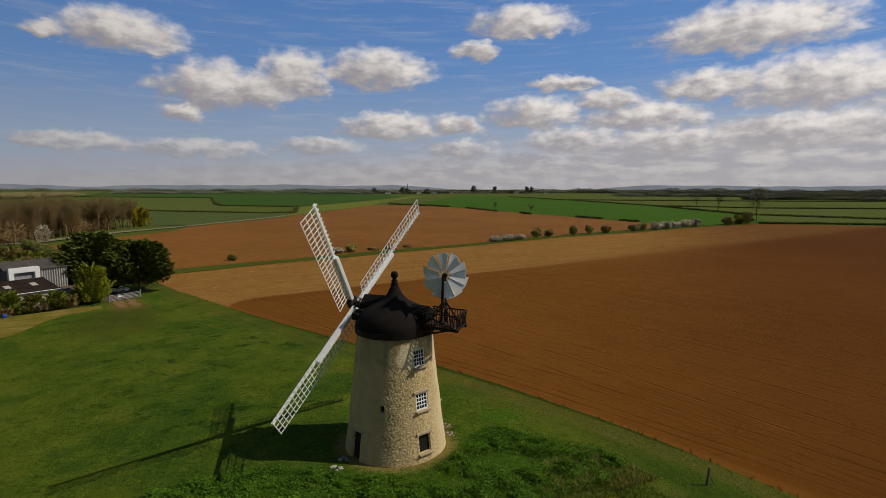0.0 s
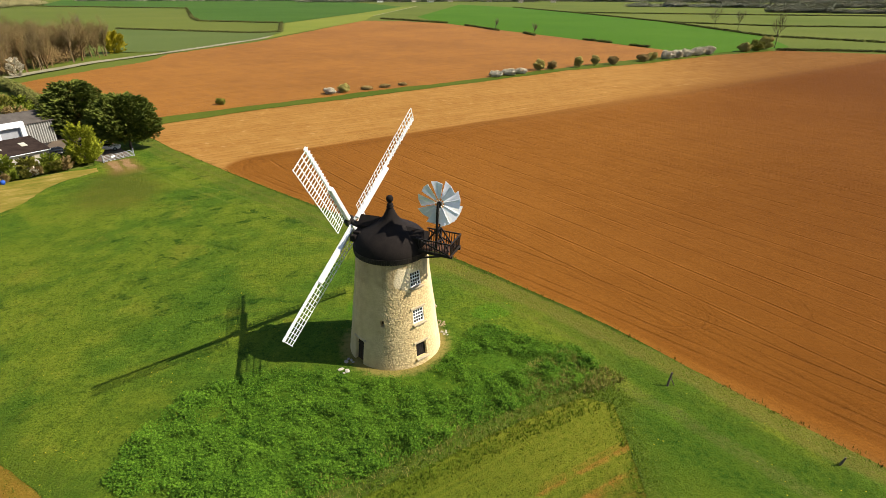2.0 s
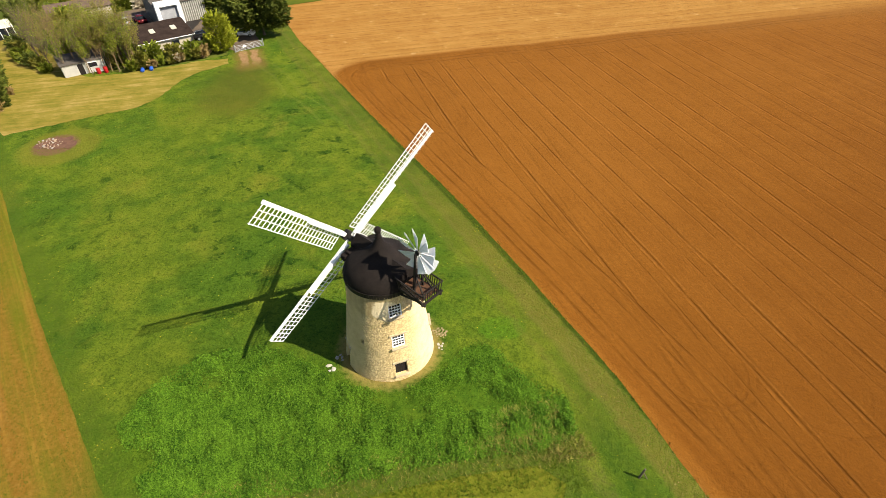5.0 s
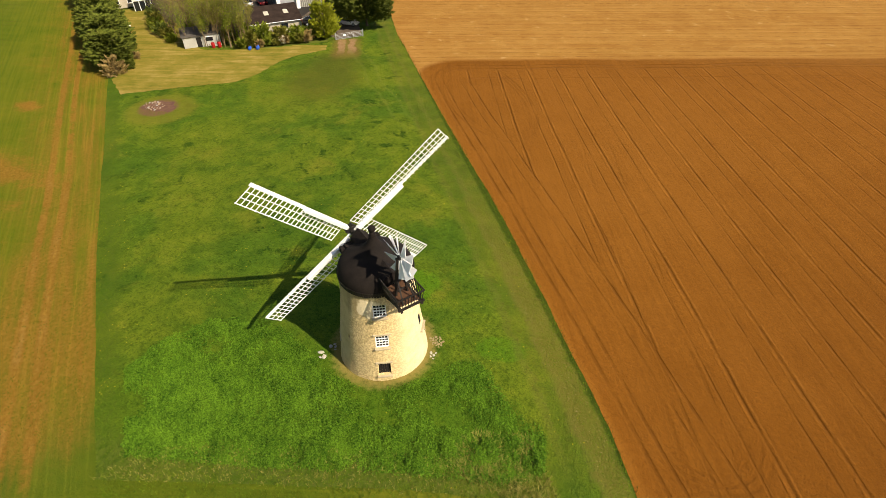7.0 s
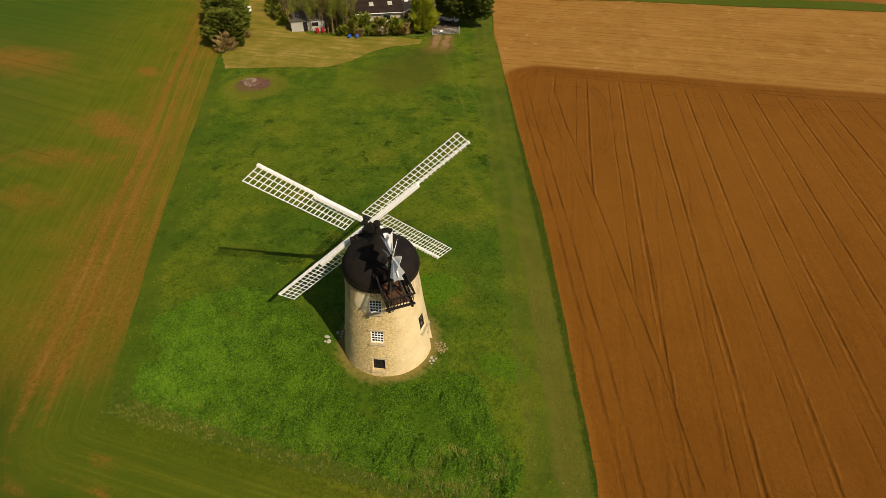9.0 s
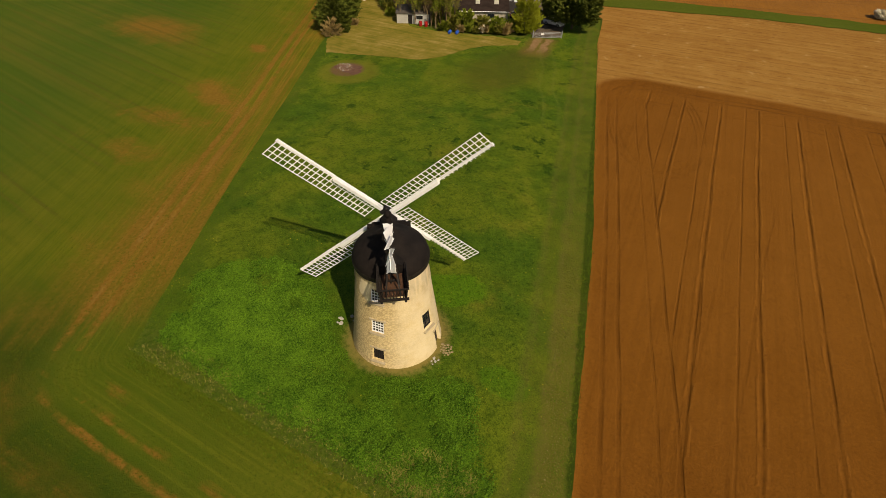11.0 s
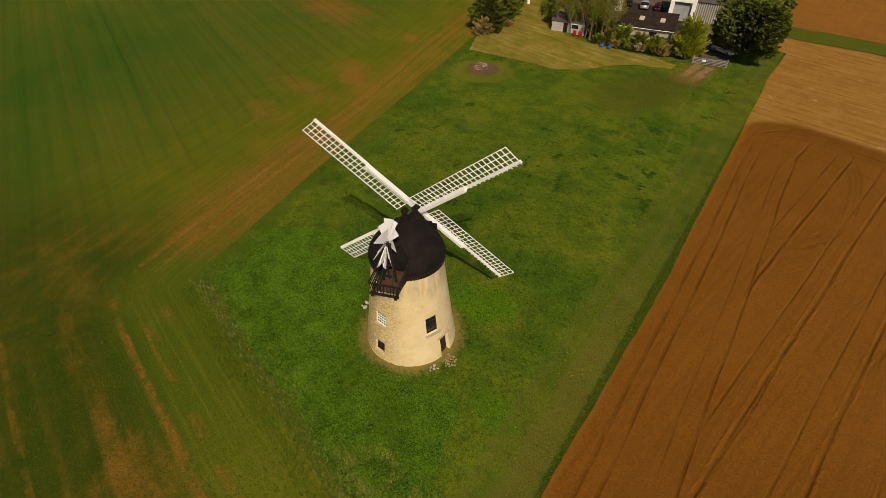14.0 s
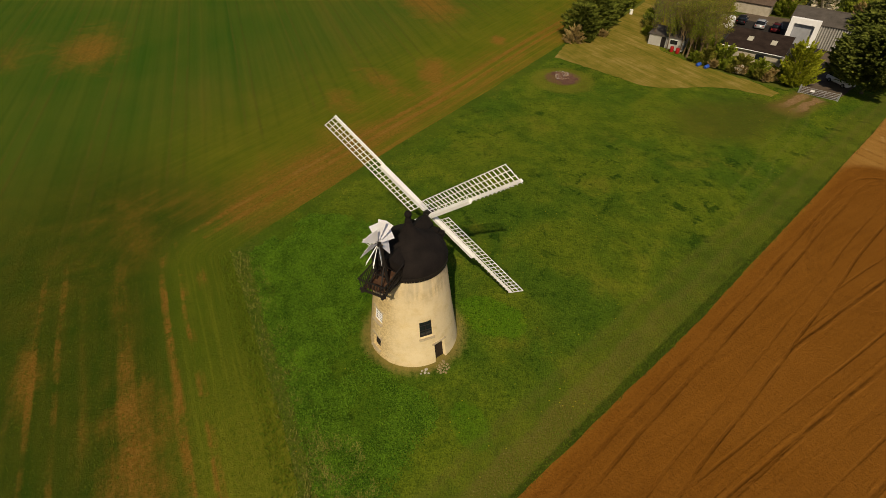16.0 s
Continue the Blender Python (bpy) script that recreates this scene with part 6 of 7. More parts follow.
def sky_backdrop():
    """A piece of far sky with broken cumulus that pales towards the horizon."""
    n = Nodes("cloudy_sky", 1.0)
    t = n.t
    s = n.axis()
    az = n.math("MULTIPLY", n.math("ARCTAN2", s[0], s[1]), 57.29578)
    flat = n.math("SQRT", n.math("ADD", n.math("MULTIPLY", s[0], s[0]), n.math("MULTIPLY", s[1], s[1])))
    el = n.math("MULTIPLY", n.math("ARCTAN2", s[2], flat), 57.29578)
    comb = t.nodes.new("ShaderNodeCombineXYZ")
    n.put(comb.inputs[0], az), n.put(comb.inputs[1], n.math("MULTIPLY", el, 1.5))
    warp = n.math("SUBTRACT", n.noise(0.30, 3, 0.5, 0, comb.outputs[0]), 0.5)
    fine = n.math("SUBTRACT", n.noise(0.55, 5, 0.52, 0.15, comb.outputs[0]), 0.5)
    lift = n.math("SUBTRACT", n.noise(0.62, 5, 0.55, 0.1, n_scaled(n, comb.outputs[0], (0.8, 1.2, 1))), 0.5)
    waz = n.math("ADD", az, n.math("MULTIPLY", warp, 5.0))
    wel = n.math("ADD", el, n.math("MULTIPLY", lift, 2.0))
    field_ = under = weight = None
    for a, e, w, h in CLOUDS:
        dx = n.math("DIVIDE", n.math("SUBTRACT", waz, a), w * 1.18)
        dy = n.math("DIVIDE", n.math("SUBTRACT", wel, e), h * 1.18)
        low = n.math("ADD", dy, n.math("MULTIPLY", n.math("MINIMUM", dy, 0.0), 0.55))
        d = n.math("SUBTRACT", 1.0, n.math("ADD", n.math("MULTIPLY", dx, dx), n.math("MULTIPLY", low, low)))
        side = n.math("ADD", n.math("MULTIPLY", dy, -0.75), n.math("MULTIPLY", dx, -0.30))
        k = n.math("POWER", 40.0, n.math("MAXIMUM", d, -6.0))
        field_ = d if field_ is None else n.math("SMOOTH_MAX", field_, d, 0.25)
        under = n.math("MULTIPLY", side, k) if under is None else n.math("ADD", under, n.math("MULTIPLY", side, k))
        weight = k if weight is None else n.math("ADD", weight, k)
    under = n.math("DIVIDE", under, weight)
    rough_ = n.math("ADD", n.math("MULTIPLY", fine, 1.7), n.math("MULTIPLY", lift, 0.9))
    mask = n.step(n.math("ADD", field_, rough_), -0.55, 0.75)
    streaks = n.math("SUBTRACT", n.noise(0.9, 5, 0.5, 0.2, n_scaled(n, comb.outputs[0], (0.30, 0.85, 1))), 0.5)
    slope = n.math("ADD", el, n.math("ADD", n.math("MULTIPLY", az, -0.085), n.math("MULTIPLY", streaks, 5.0)))
    bank = n.math("MULTIPLY", n.step(slope, 6.2, 1.2), 0.85)
    haze = n.step(el, 4.2, -0.4)
    wisps = n.math("MULTIPLY", n.step(n.noise(1.0, 6, 0.66, 0.4, n_scaled(n, comb.outputs[0], (0.10, 0.9, 1))), 0.47, 0.82), 0.36)
    blue = n.ramp(n.math("DIVIDE", el, 26.0), (0.0, (0.46, 0.49, 0.55)), (0.20, (0.34, 0.45, 0.62)), (0.45, (0.150, 0.315, 0.645)), (1.0, (0.062, 0.200, 0.56)))
    shade = n.step(n.math("ADD", under, n.math("ADD", n.math("MULTIPLY", fine, -1.35), n.math("ADD", n.math("MULTIPLY", lift, -0.7), n.math("MULTIPLY", warp, -0.8)))), -0.85, 0.50)
    white = n.mix(shade, n.ramp(n.math("DIVIDE", el, 20.0), (0.06, (0.64, 0.61, 0.61)), (0.34, (0.95, 0.91, 0.88))), (0.40, 0.385, 0.41))
    c = n.mix(wisps, blue, (0.58, 0.60, 0.65))
    c = n.mix(bank, c, n.mix(n.step(n.math("ADD", streaks, n.math("MULTIPLY", fine, 0.5)), -0.14, 0.20), (0.43, 0.42, 0.45), (0.68, 0.645, 0.63)))
    c = n.mix(n.math("MULTIPLY", mask, n.step(el, -2.0, 7.0)), c, white)
    c = n.mix(n.math("MULTIPLY", haze, 0.65), c, (0.455, 0.45, 0.48))
    em = t.nodes.new("ShaderNodeEmission")
    n.put(em.inputs[0], c)
    # the sky is brighter towards the sun
    n.put(em.inputs[1], n.math("ADD", SKY_GLOW, n.math("MULTIPLY", az, 0.0042)))
    t.links.new(em.outputs[0], t.nodes["Material Output"].inputs[0])
    return n.mat


def n_scaled(n, vec, k):
    m = n.t.nodes.new("ShaderNodeMapping")
    m.inputs["Scale"].default_value = k
    n.put(m.inputs[0], vec)
    return m.outputs[0]


SKY_GLOW = 1.17
verts = [(4750 * math.cos(radians(e)) * math.sin(radians(a)), 4750 * math.cos(radians(e)) * math.cos(radians(a)), 4750 * math.sin(radians(e))) for e in range(-1, 35, 2) for a in range(-62, 63, 2)]
faces = [(j * 63 + i, j * 63 + i + 1, (j + 1) * 63 + i + 1, (j + 1) * 63 + i) for j in range(17) for i in range(62)]
mesh = bpy.data.meshes.new("backdrop_sky")
mesh.from_pydata(verts, [], faces)
tagged(link("backdrop_sky", mesh, sky_backdrop()), "blue sky with broken white and grey cumulus", "sky", "", "structure")


# ---- farm buildings ----
ROOF_GREY = plain("weathered_cement_roof", (0.062, 0.053, 0.045), (0.115, 0.100, 0.084), 0.8, 0.85, 0, 0.3, 0.02)
FELT = plain("dark_brown_felt", (0.022, 0.015, 0.012), (0.046, 0.032, 0.026), 0.9, 0.95, 0, 0.3, 0.02)
FELT.node_tree.nodes["Principled BSDF"].inputs["Specular IOR Level"].default_value = 0.03
BLOCK = plain("pale_block_wall", (0.33, 0.29, 0.22), (0.48, 0.43, 0.34), 1.2, 0.9, 0, 0.3, 0.02)
SHEET = plain("corrugated_sheet", (0.34, 0.33, 0.30), (0.46, 0.45, 0.41), 0.8, 0.6, 0.0, 0.1)
DARK_SHEET = plain("weathered_dark_sheet", (0.14, 0.132, 0.115), (0.22, 0.21, 0.185), 0.8, 0.7, 0.0, 0.1)
ROLLER = plain("grey_roller_shutter", (0.30, 0.31, 0.33), (0.38, 0.39, 0.41), 1.0, 0.5, 0.0)
TILE = plain("brown_roof_tiles", (0.075, 0.050, 0.036), (0.135, 0.095, 0.068), 1.5, 0.85, 0, 0.5, 0.03)
SKYLIGHT = plain("skylight_sheet", (0.42, 0.39, 0.30), (0.56, 0.53, 0.43), 1.0, 0.35)
TARMAC = plain("dark_yard_surface", (0.075, 0.056, 0.040), (0.150, 0.112, 0.078), 0.4, 0.9, 0, 0.4, 0.03)
BACK_YARD = plain("black_tarmac", (0.016, 0.014, 0.013), (0.036, 0.031, 0.027), 0.5, 0.9, 0, 0.3, 0.02)
TRACK = grass_material("pale_track", (0.170, 0.160, 0.085), (0.310, 0.275, 0.185), 0.12)
ASH = plain("burnt_earth", (0.085, 0.042, 0.026), (0.165, 0.085, 0.055), 1.6, 0.95, 0, 0.6, 0.05)
GALV = plain("galvanised_steel", (0.30, 0.31, 0.32), (0.42, 0.43, 0.44), 2.0, 0.5, 0.5)
FRONT = 56.6


def slab(bm, pts, thick):
    """A roof or wall slab from four corners, thickened downward along its normal."""
    p = [Vector(q) for q in pts]
    nrm = (p[1] - p[0]).cross(p[3] - p[0]).normalized()
    lo = [q - nrm * thick for q in p]
    v = [bm.verts.new(q) for q in p + lo]
    for f in ((0, 1, 2, 3), (7, 6, 5, 4), (0, 4, 5, 1), (1, 5, 6, 2), (2, 6, 7, 3), (3, 7, 4, 0)):
        bm.faces.new([v[i] for i in f])
    return bm


def shell(parent, L, D, eave, back, material, ridge=None):
    """Four walls 0.25 thick: x along the front, y towards the back."""
    for name, m, sx, sy, h in (("wall", pose(L / 2, 0.125, eave / 2), L, 0.25, eave), ("wall", pose(L / 2, D - 0.125, back / 2), L, 0.25, back)):
        part(name, box(bmesh.new(), m, sx, sy, h), material, parent)
    for x in (0.0, L - 0.25):
        bm = bmesh.new()
        prof = [(0.25, 0), (D - 0.25, 0), (D - 0.25, back)] + ([(D / 2, ridge)] if ridge else []) + [(0.25, eave)]
        a = [bm.verts.new((x, y, z)) for y, z in prof]
        b = [bm.verts.new((x + 0.25, y, z)) for y, z in prof]
        bm.faces.new(a), bm.faces.new(b[::-1])
        for i in range(len(prof)):
            j = (i + 1) % len(prof)
            bm.faces.new((a[i], b[i], b[j], a[j]))
        part("wall", bm, material, parent)


# barn with a white front
barn = thing("barn", pose(-77.3, 94.8, -1.75, 0, 0, FRONT), "grey-roofed barn with white front and roller door", "barn")
shell(barn, 9.4, 9.0, 4.1, 4.1, DARK_SHEET, 5.3)
o = 0.35
part("roof", slab(bmesh.new(), ((-o, -o, 4.08), (9.4 + o, -o, 4.08), (9.4 + o, 4.5, 5.42), (-o, 4.5, 5.42)), 0.08), ROOF_GREY, barn, "weathered grey sheet roof")
part("roof", slab(bmesh.new(), ((-o, 4.5, 5.42), (9.4 + o, 4.5, 5.42), (9.4 + o, 9 + o, 4.08), (-o, 9 + o, 4.08)), 0.08), ROOF_GREY, barn, "weathered grey sheet roof")
part("ridge_cap", rod(bmesh.new(), (-o, 4.5, 5.42), (9.4 + o, 4.5, 5.42), 0.12, 0.12, 8), ROOF_GREY, barn)
for k in range(12):
    part("cladding_rib", box(bmesh.new(), pose(4.85 + 0.4 * k, -0.07, 1.98), 0.20, 0.14, 3.96, 0.03), SHEET, barn)
for sx, w in ((0.30, 0.75), (4.28, 0.75)):
    part("front_pier", box(bmesh.new(), pose(sx, -0.45, 2.35), w, 0.85, 4.7, 0.02), WHITE, barn, "white painted pier")
part("front_beam", box(bmesh.new(), pose(2.29, -0.45, 4.25), 3.24, 0.85, 0.9, 0.02), WHITE, barn, "white painted beam over the roller door")
door = part("roller_door", box(bmesh.new(), pose(2.29, -0.20, 1.9), 3.22, 0.05, 3.8), ROLLER, barn, "grey roller shutter door")
for k in range(19):
    part("door_slat", box(bmesh.new(), pose(2.29, -0.24, 0.1 + 0.2 * k), 3.2, 0.03, 0.17), ROLLER, door)

# low shed with a dark roof
shed = thing("long_shed", pose(-69.0, 80.9, -1.75, 0, 0, FRONT), "long pale-walled shed with a dark low-pitched roof", "shed")
shell(shed, 9.0, 5.8, 2.5, 3.55, BLOCK)
part("roof", slab(bmesh.new(), ((-0.3, -0.35, 2.48), (9.3, -0.35, 2.48), (9.3, 6.1, 3.72), (-0.3, 6.1, 3.72)), 0.1), FELT, shed, "dark brown felt roof")
for x in (2.75, 6.4):
    bm = slab(bmesh.new(), ((x, 2.3, 3.06), (x + 0.85, 2.3, 3.06), (x + 0.85, 3.7, 3.33), (x, 3.7, 3.33)), 0.07)
    part("skylight", bm, SKYLIGHT, shed, "pale translucent skylight")
part("shed_door", box(bmesh.new(), pose(1.2, -0.03, 1.0), 0.9, 0.06, 2.0, 0.01), DOOR_BROWN, shed, "dark plank door")
part("shed_window", box(bmesh.new(), pose(5.8, -0.02, 1.45), 1.3, 0.06, 0.8, 0.01), GLASS, shed, "dark window")
part("gutter", rod(bmesh.new(), (-0.3, -0.40, 2.36), (9.3, -0.40, 2.36), 0.06, 0.06, 8), WHITE, shed, "pale gutter")

hut = thing("garden_hut", pose(-74.6, 69.9, -1.75, 0, 0, FRONT), "small pale sheet-clad garden hut", "shed")
shell(hut, 6.2, 3.4, 2.1, 2.6, SHEET)
part("roof", slab(bmesh.new(), ((-0.2, -0.2, 2.12), (6.4, -0.2, 2.12), (6.4, 3.6, 2.72), (-0.2, 3.6, 2.72)), 0.06), ROOF_GREY, hut, "grey sheet roof")
part("hut_window", box(bmesh.new(), pose(4.4, -0.02, 1.4), 1.2, 0.06, 0.7, 0.01), GLASS, hut, "dark window")
part("hut_door", box(bmesh.new(), pose(2.6, -0.02, 0.95), 0.8, 0.05, 1.85, 0.01), DARK, hut, "dark door")
part("window_frame", box(bmesh.new(), pose(4.4, -0.01, 1.78), 1.4, 0.08, 0.12), WHITE, hut)


def house(x, y, turn, L, D, eave, ridge, roof, wall, label):
    h = thing("house", pose(x, y, -1.75, 0, 0, turn), label, "house")
    shell(h, L, D, eave, eave, wall, ridge - 0.12)
    part("roof", slab(bmesh.new(), ((-0.3, -0.3, eave - 0.1), (L + 0.3, -0.3, eave - 0.1), (L + 0.3, D / 2, ridge), (-0.3, D / 2, ridge)), 0.12), roof, h)
    part("roof", slab(bmesh.new(), ((-0.3, D / 2, ridge), (L + 0.3, D / 2, ridge), (L + 0.3, D + 0.3, eave - 0.1), (-0.3, D + 0.3, eave - 0.1)), 0.12), roof, h)
    part("chimney", box(bmesh.new(), pose(L * 0.8, D / 2, ridge + 0.5), 0.7, 0.7, 1.4, 0.02), BLOCK, h)
    for k in range(max(2, int(L / 2.6))):
        for z in (1.4, 3.9):
            if z + 0.7 < eave:
                w = part("window", box(bmesh.new(), pose(1.3 + 2.5 * k, -0.02, z), 1.0, 0.08, 1.1), WHITE, h, "white window frame")
                part("pane", box(bmesh.new(), pose(1.3 + 2.5 * k, -0.05, z), 0.8, 0.05, 0.9), GLASS, w)
    return h


home = house(-109.5, 72.0, 62, 11.0, 7.0, 5.0, 7.6, TILE, BLOCK, "cream farmhouse with brown tiled roof")
cons = thing("conservatory", pose(-103.4, 79.2, -1.75, 0, 0, 62 - 90 + 90), "white-framed glass conservatory on the farmhouse", "conservatory")
for x in (0, 1.1, 2.2, 3.3, 4.4):
    part("post", box(bmesh.new(), pose(x, -2.6, 1.1), 0.1, 0.1, 2.2), WHITE, cons)
for k in range(4):
    part("pane", box(bmesh.new(), pose(0.55 + 1.1 * k, -2.6, 1.2), 0.98, 0.03, 1.9), GLASS, cons)
    part("roof_bar", beam(bmesh.new(), (0.55 + 1.1 * k, -2.7, 2.25), (0.55 + 1.1 * k, 0.0, 3.0), 0.08), WHITE, cons)
part("glass_roof", slab(bmesh.new(), ((-0.1, -2.75, 2.2), (4.5, -2.75, 2.2), (4.5, 0, 2.95), (-0.1, 0, 2.95)), 0.05), SKYLIGHT, cons)
part("beam", box(bmesh.new(), pose(2.2, -2.62, 2.2), 4.6, 0.14, 0.16), WHITE, cons)
out = thing("outbuilding", pose(-97.5, 88.5, -1.75, 0, 0, FRONT), "long outbuilding with a mossy brown roof", "outbuilding")
shell(out, 11, 4.5, 2.4, 2.4, BLOCK, 3.5)
part("roof", slab(bmesh.new(), ((-0.3, -0.3, 2.35), (11.3, -0.3, 2.35), (11.3, 2.25, 3.62), (-0.3, 2.25, 3.62)), 0.1), TILE, out)
part("roof", slab(bmesh.new(), ((-0.3, 2.25, 3.62), (11.3, 2.25, 3.62), (11.3, 4.8, 2.35), (-0.3, 4.8, 2.35)), 0.1), TILE, out)
for i, (x, y, turn, L) in enumerate(((-150, 1545, 10, 16), (-95, 1560, -15, 14), (-60, 1585, 30, 12), (-20, 1610, 0, 18), (40, 1640, 20, 12), (150, 1690, -10, 15), (230, 1600, 15, 14), (-240, 1600, 5, 18), (330, 1650, 12, 14), (470, 1180, 10, 20))):
    house(x, y, turn, L, 7.5, 4.6, 7.8, TILE if i % 2 else ROOF_GREY, WHITE if i in (0, 3, 9) else BLOCK, "distant village house with pitched roof")
mast = thing("radio_mast", pose(-92, 1650, terrain(-92, 1650)), "distant lattice radio mast", "mast")
for sx, sy in ((-1, -1), (1, -1), (1, 1), (-1, 1)):
    part("leg", beam(bmesh.new(), (sx * 1.4, sy * 1.4, -0.3), (sx * 0.5, sy * 0.5, 30), 0.5), IRON, mast)
for z in range(3, 30, 4):
    w = 2.9 - 1.9 * z / 30
    part("cross_bar", box(bmesh.new(), pose(0, 0, z), w, w, 0.5), IRON, mast)

# yard, track and worn ground
field("yard", [(-55.4, 88.2), (-52.8, 92.2), (-57, 97), (-66, 106), (-76, 112), (-84, 112), (-90, 103), (-94, 95), (-90, 90), (-82, 89), (-76, 93), (-69, 92.2), (-64, 91.2), (-60.5, 90.6)], TARMAC, 0.10, 3.0, "dark worn farmyard surface", 0.3, 1.0, category="yard")
field("back_yard", [(-74.2, 84.4), (-69.2, 91.8), (-72.4, 101.5), (-77.4, 94.2), (-84, 98), (-90, 92), (-84, 84.5)], BACK_YARD, 0.14, 3.0, "black tarmac of the back yard", 0.2, 1.0, category="yard")
field("track", [(-190, 143), (-142, 184), (-138, 226), (-125.5, 263), (-107, 339), (-79, 646), (-38, 1144), (-33, 1144), (-74, 646), (-102.5, 339), (-121, 262), (-133, 225), (-137, 181), (-187, 139)], TRACK, 0.17, 10.0, "pale farm track between the fields", 0.4, 3.0, category="track")
field("fire_patch", [(-60.9, 52.0), (-59.9, 54.0), (-58.2, 55.0), (-56.4, 54.6), (-56.0, 53.2), (-57.4, 51.9), (-59.4, 51.2)], ASH, 0.10, 0.8, "burnt reddish earth of a bonfire patch", 0.7, 0.4, category="earth")

RUBBLE = plain("pale_rubble", (0.34, 0.31, 0.25), (0.54, 0.50, 0.42), 4.0, 0.9)
GREY_RUBBLE = plain("grey_rubble", (0.24, 0.22, 0.19), (0.40, 0.38, 0.34), 4.0, 0.9)
CREAM_RUBBLE = plain("cream_rubble", (0.23, 0.175, 0.085), (0.38, 0.300, 0.165), 4.0, 0.9)
RED_RUBBLE = plain("burnt_rubble", (0.19, 0.112, 0.066), (0.44, 0.34, 0.24), 4.0, 0.9)


def lump(bm, place, size, seed, flat=0.6):
    """One uneven stone."""
    made = bmesh.ops.create_icosphere(bm, subdivisions=1, radius=1.0)["verts"]
    r = random.Random(seed)
    turn = Matrix.Rotation(r.uniform(0, 6.28), 3, "Z")
    sx, sy = size * r.uniform(0.7, 1.3), size * r.uniform(0.6, 1.1)
    for v in made:
        c = v.co * (1 + r.uniform(-0.22, 0.22))
        v.co = turn @ Vector((c.x * sx, c.y * sy, c.z * size * flat)) + Vector(place)
    return bm


def stone(x, y, size, seed, material, label, group, flat=0.6):
    ob = part("stone", lump(bmesh.new(), (0, 0, 0), size, seed, flat), material, None, label)
    ob.location = (x, y, terrain(x, y) + 0.06 + size * flat * 0.4)
    return tagged(ob, category="stone", group=group)


for i, (x, y, sz, flat) in enumerate(((-6.98, 31.62, 0.30, 0.3), (-6.50, 31.42, 0.20, 0.35), (-6.72, 31.22, 0.12, 0.5))):
    stone(x, y, sz, 300 + i, RUBBLE, "pale flat limestone slab lying in the grass", "stones by the west door", flat)
for i, (x, y, sz) in enumerate(((-6.75, 32.45, 0.22), (-6.40, 32.62, 0.16), (-6.62, 32.80, 0.12), (-6.25, 32.40, 0.10))):
    stone(x, y, sz, 310 + i, GREY_RUBBLE, "weathered grey stone heaped by the door", "stones by the west door")
for i, (a, r, sz) in enumerate(((15.0, 3.85, 0.10), (17.5, 4.05, 0.13), (20.0, 3.80, 0.15), (21.0, 4.15, 0.09), (13.0, 4.1, 0.07))):
    stone(MILL.x + r * math.cos(radians(a)), MILL.y + r * math.sin(radians(a)), sz, 320 + i, RUBBLE, "pale limestone block near the doorstep", "stones by the east door")
for i in range(20):
    a, r = 2.399 * i, 0.62 * math.sqrt((i + 0.5) / 20)
    stone(-0.05 + r * math.cos(a), 37.35 + 0.8 * r * math.sin(a), 0.07 + 0.03 * (i % 3), 330 + i, CREAM_RUBBLE, "cream limestone rubble by the doorstep", "stones by the east door")
for i in range(40):
    a, r = 2.399 * i, 1.55 * math.sqrt(i / 40)
    stone(-59.2 + r * math.cos(a) * 1.15, 52.9 + r * math.sin(a) * 0.85, 0.08 + 0.035 * (i % 4), 350 + i, RED_RUBBLE if i % 3 else GREY_RUBBLE, "burnt stone in the bonfire heap", "bonfire stones")
part_step = part("doorstep", box(bmesh.new(), Matrix.Rotation(radians(43), 4, "Z") @ pose(3.55, 0, -0.02), 0.6, 1.2, 0.2, 0.03), ASHLAR, mill, "worn stone doorstep")

# gate and fence posts
POST = plain("weathered_post", (0.090, 0.070, 0.048), (0.190, 0.150, 0.105), 5.0, 0.9)
gate = thing("field_gate", pose(-55.2, 88.0, terrain(-55, 88) - 0.10, 0, 0, 57.0), "galvanised five-bar field gate, closed, at the farmyard", "gate")
for x in (-0.1, 5.1):
    part("gate_post", rod(bmesh.new(), (x, 0, -0.3), (x, 0, 1.45), 0.09, 0.09, 10), GALV, gate)
for k in range(5):
    part("rail", rod(bmesh.new(), (0, 0, 0.25 + 0.23 * k), (5.0, 0, 0.25 + 0.23 * k), 0.028, 0.028, 8), GALV, gate)
for x in (0.05, 1.7, 3.3, 4.95):
    part("upright", rod(bmesh.new(), (x, 0, 0.2), (x, 0, 1.2), 0.026, 0.026, 8), GALV, gate)
part("brace", rod(bmesh.new(), (0.05, 0.02, 0.25), (3.3, 0.02, 1.17), 0.024, 0.024, 8), GALV, gate)
part("notice", box(bmesh.new(), pose(1.6, -0.04, 0.85), 0.55, 0.02, 0.32), WHITE, gate, "plain white notice board")
for i, (x, y, turn) in enumerate(((15.9, 30.4, 0), (23.7, 23.8, 8), (35.0, 13.5, 4))):
    post = thing("fence_post", pose(x, y, terrain(x, y) + 0.04, turn, 6 - 3 * i, 30 * i), "leaning weathered timber fence post in long grass", "fence post", "fence posts")
    part("shaft", rod(bmesh.new(), (0, 0, -0.3), (0, 0, 1.2 - 0.5 * min(i, 1)), 0.08 - 0.015 * i, 0.065 - 0.012 * i, 9), POST, post)
    part("stay", beam(bmesh.new(), (0.6, 0.10, -0.1), (0.05, 0, 0.75 - 0.35 * min(i, 1)), 0.05), POST, post)

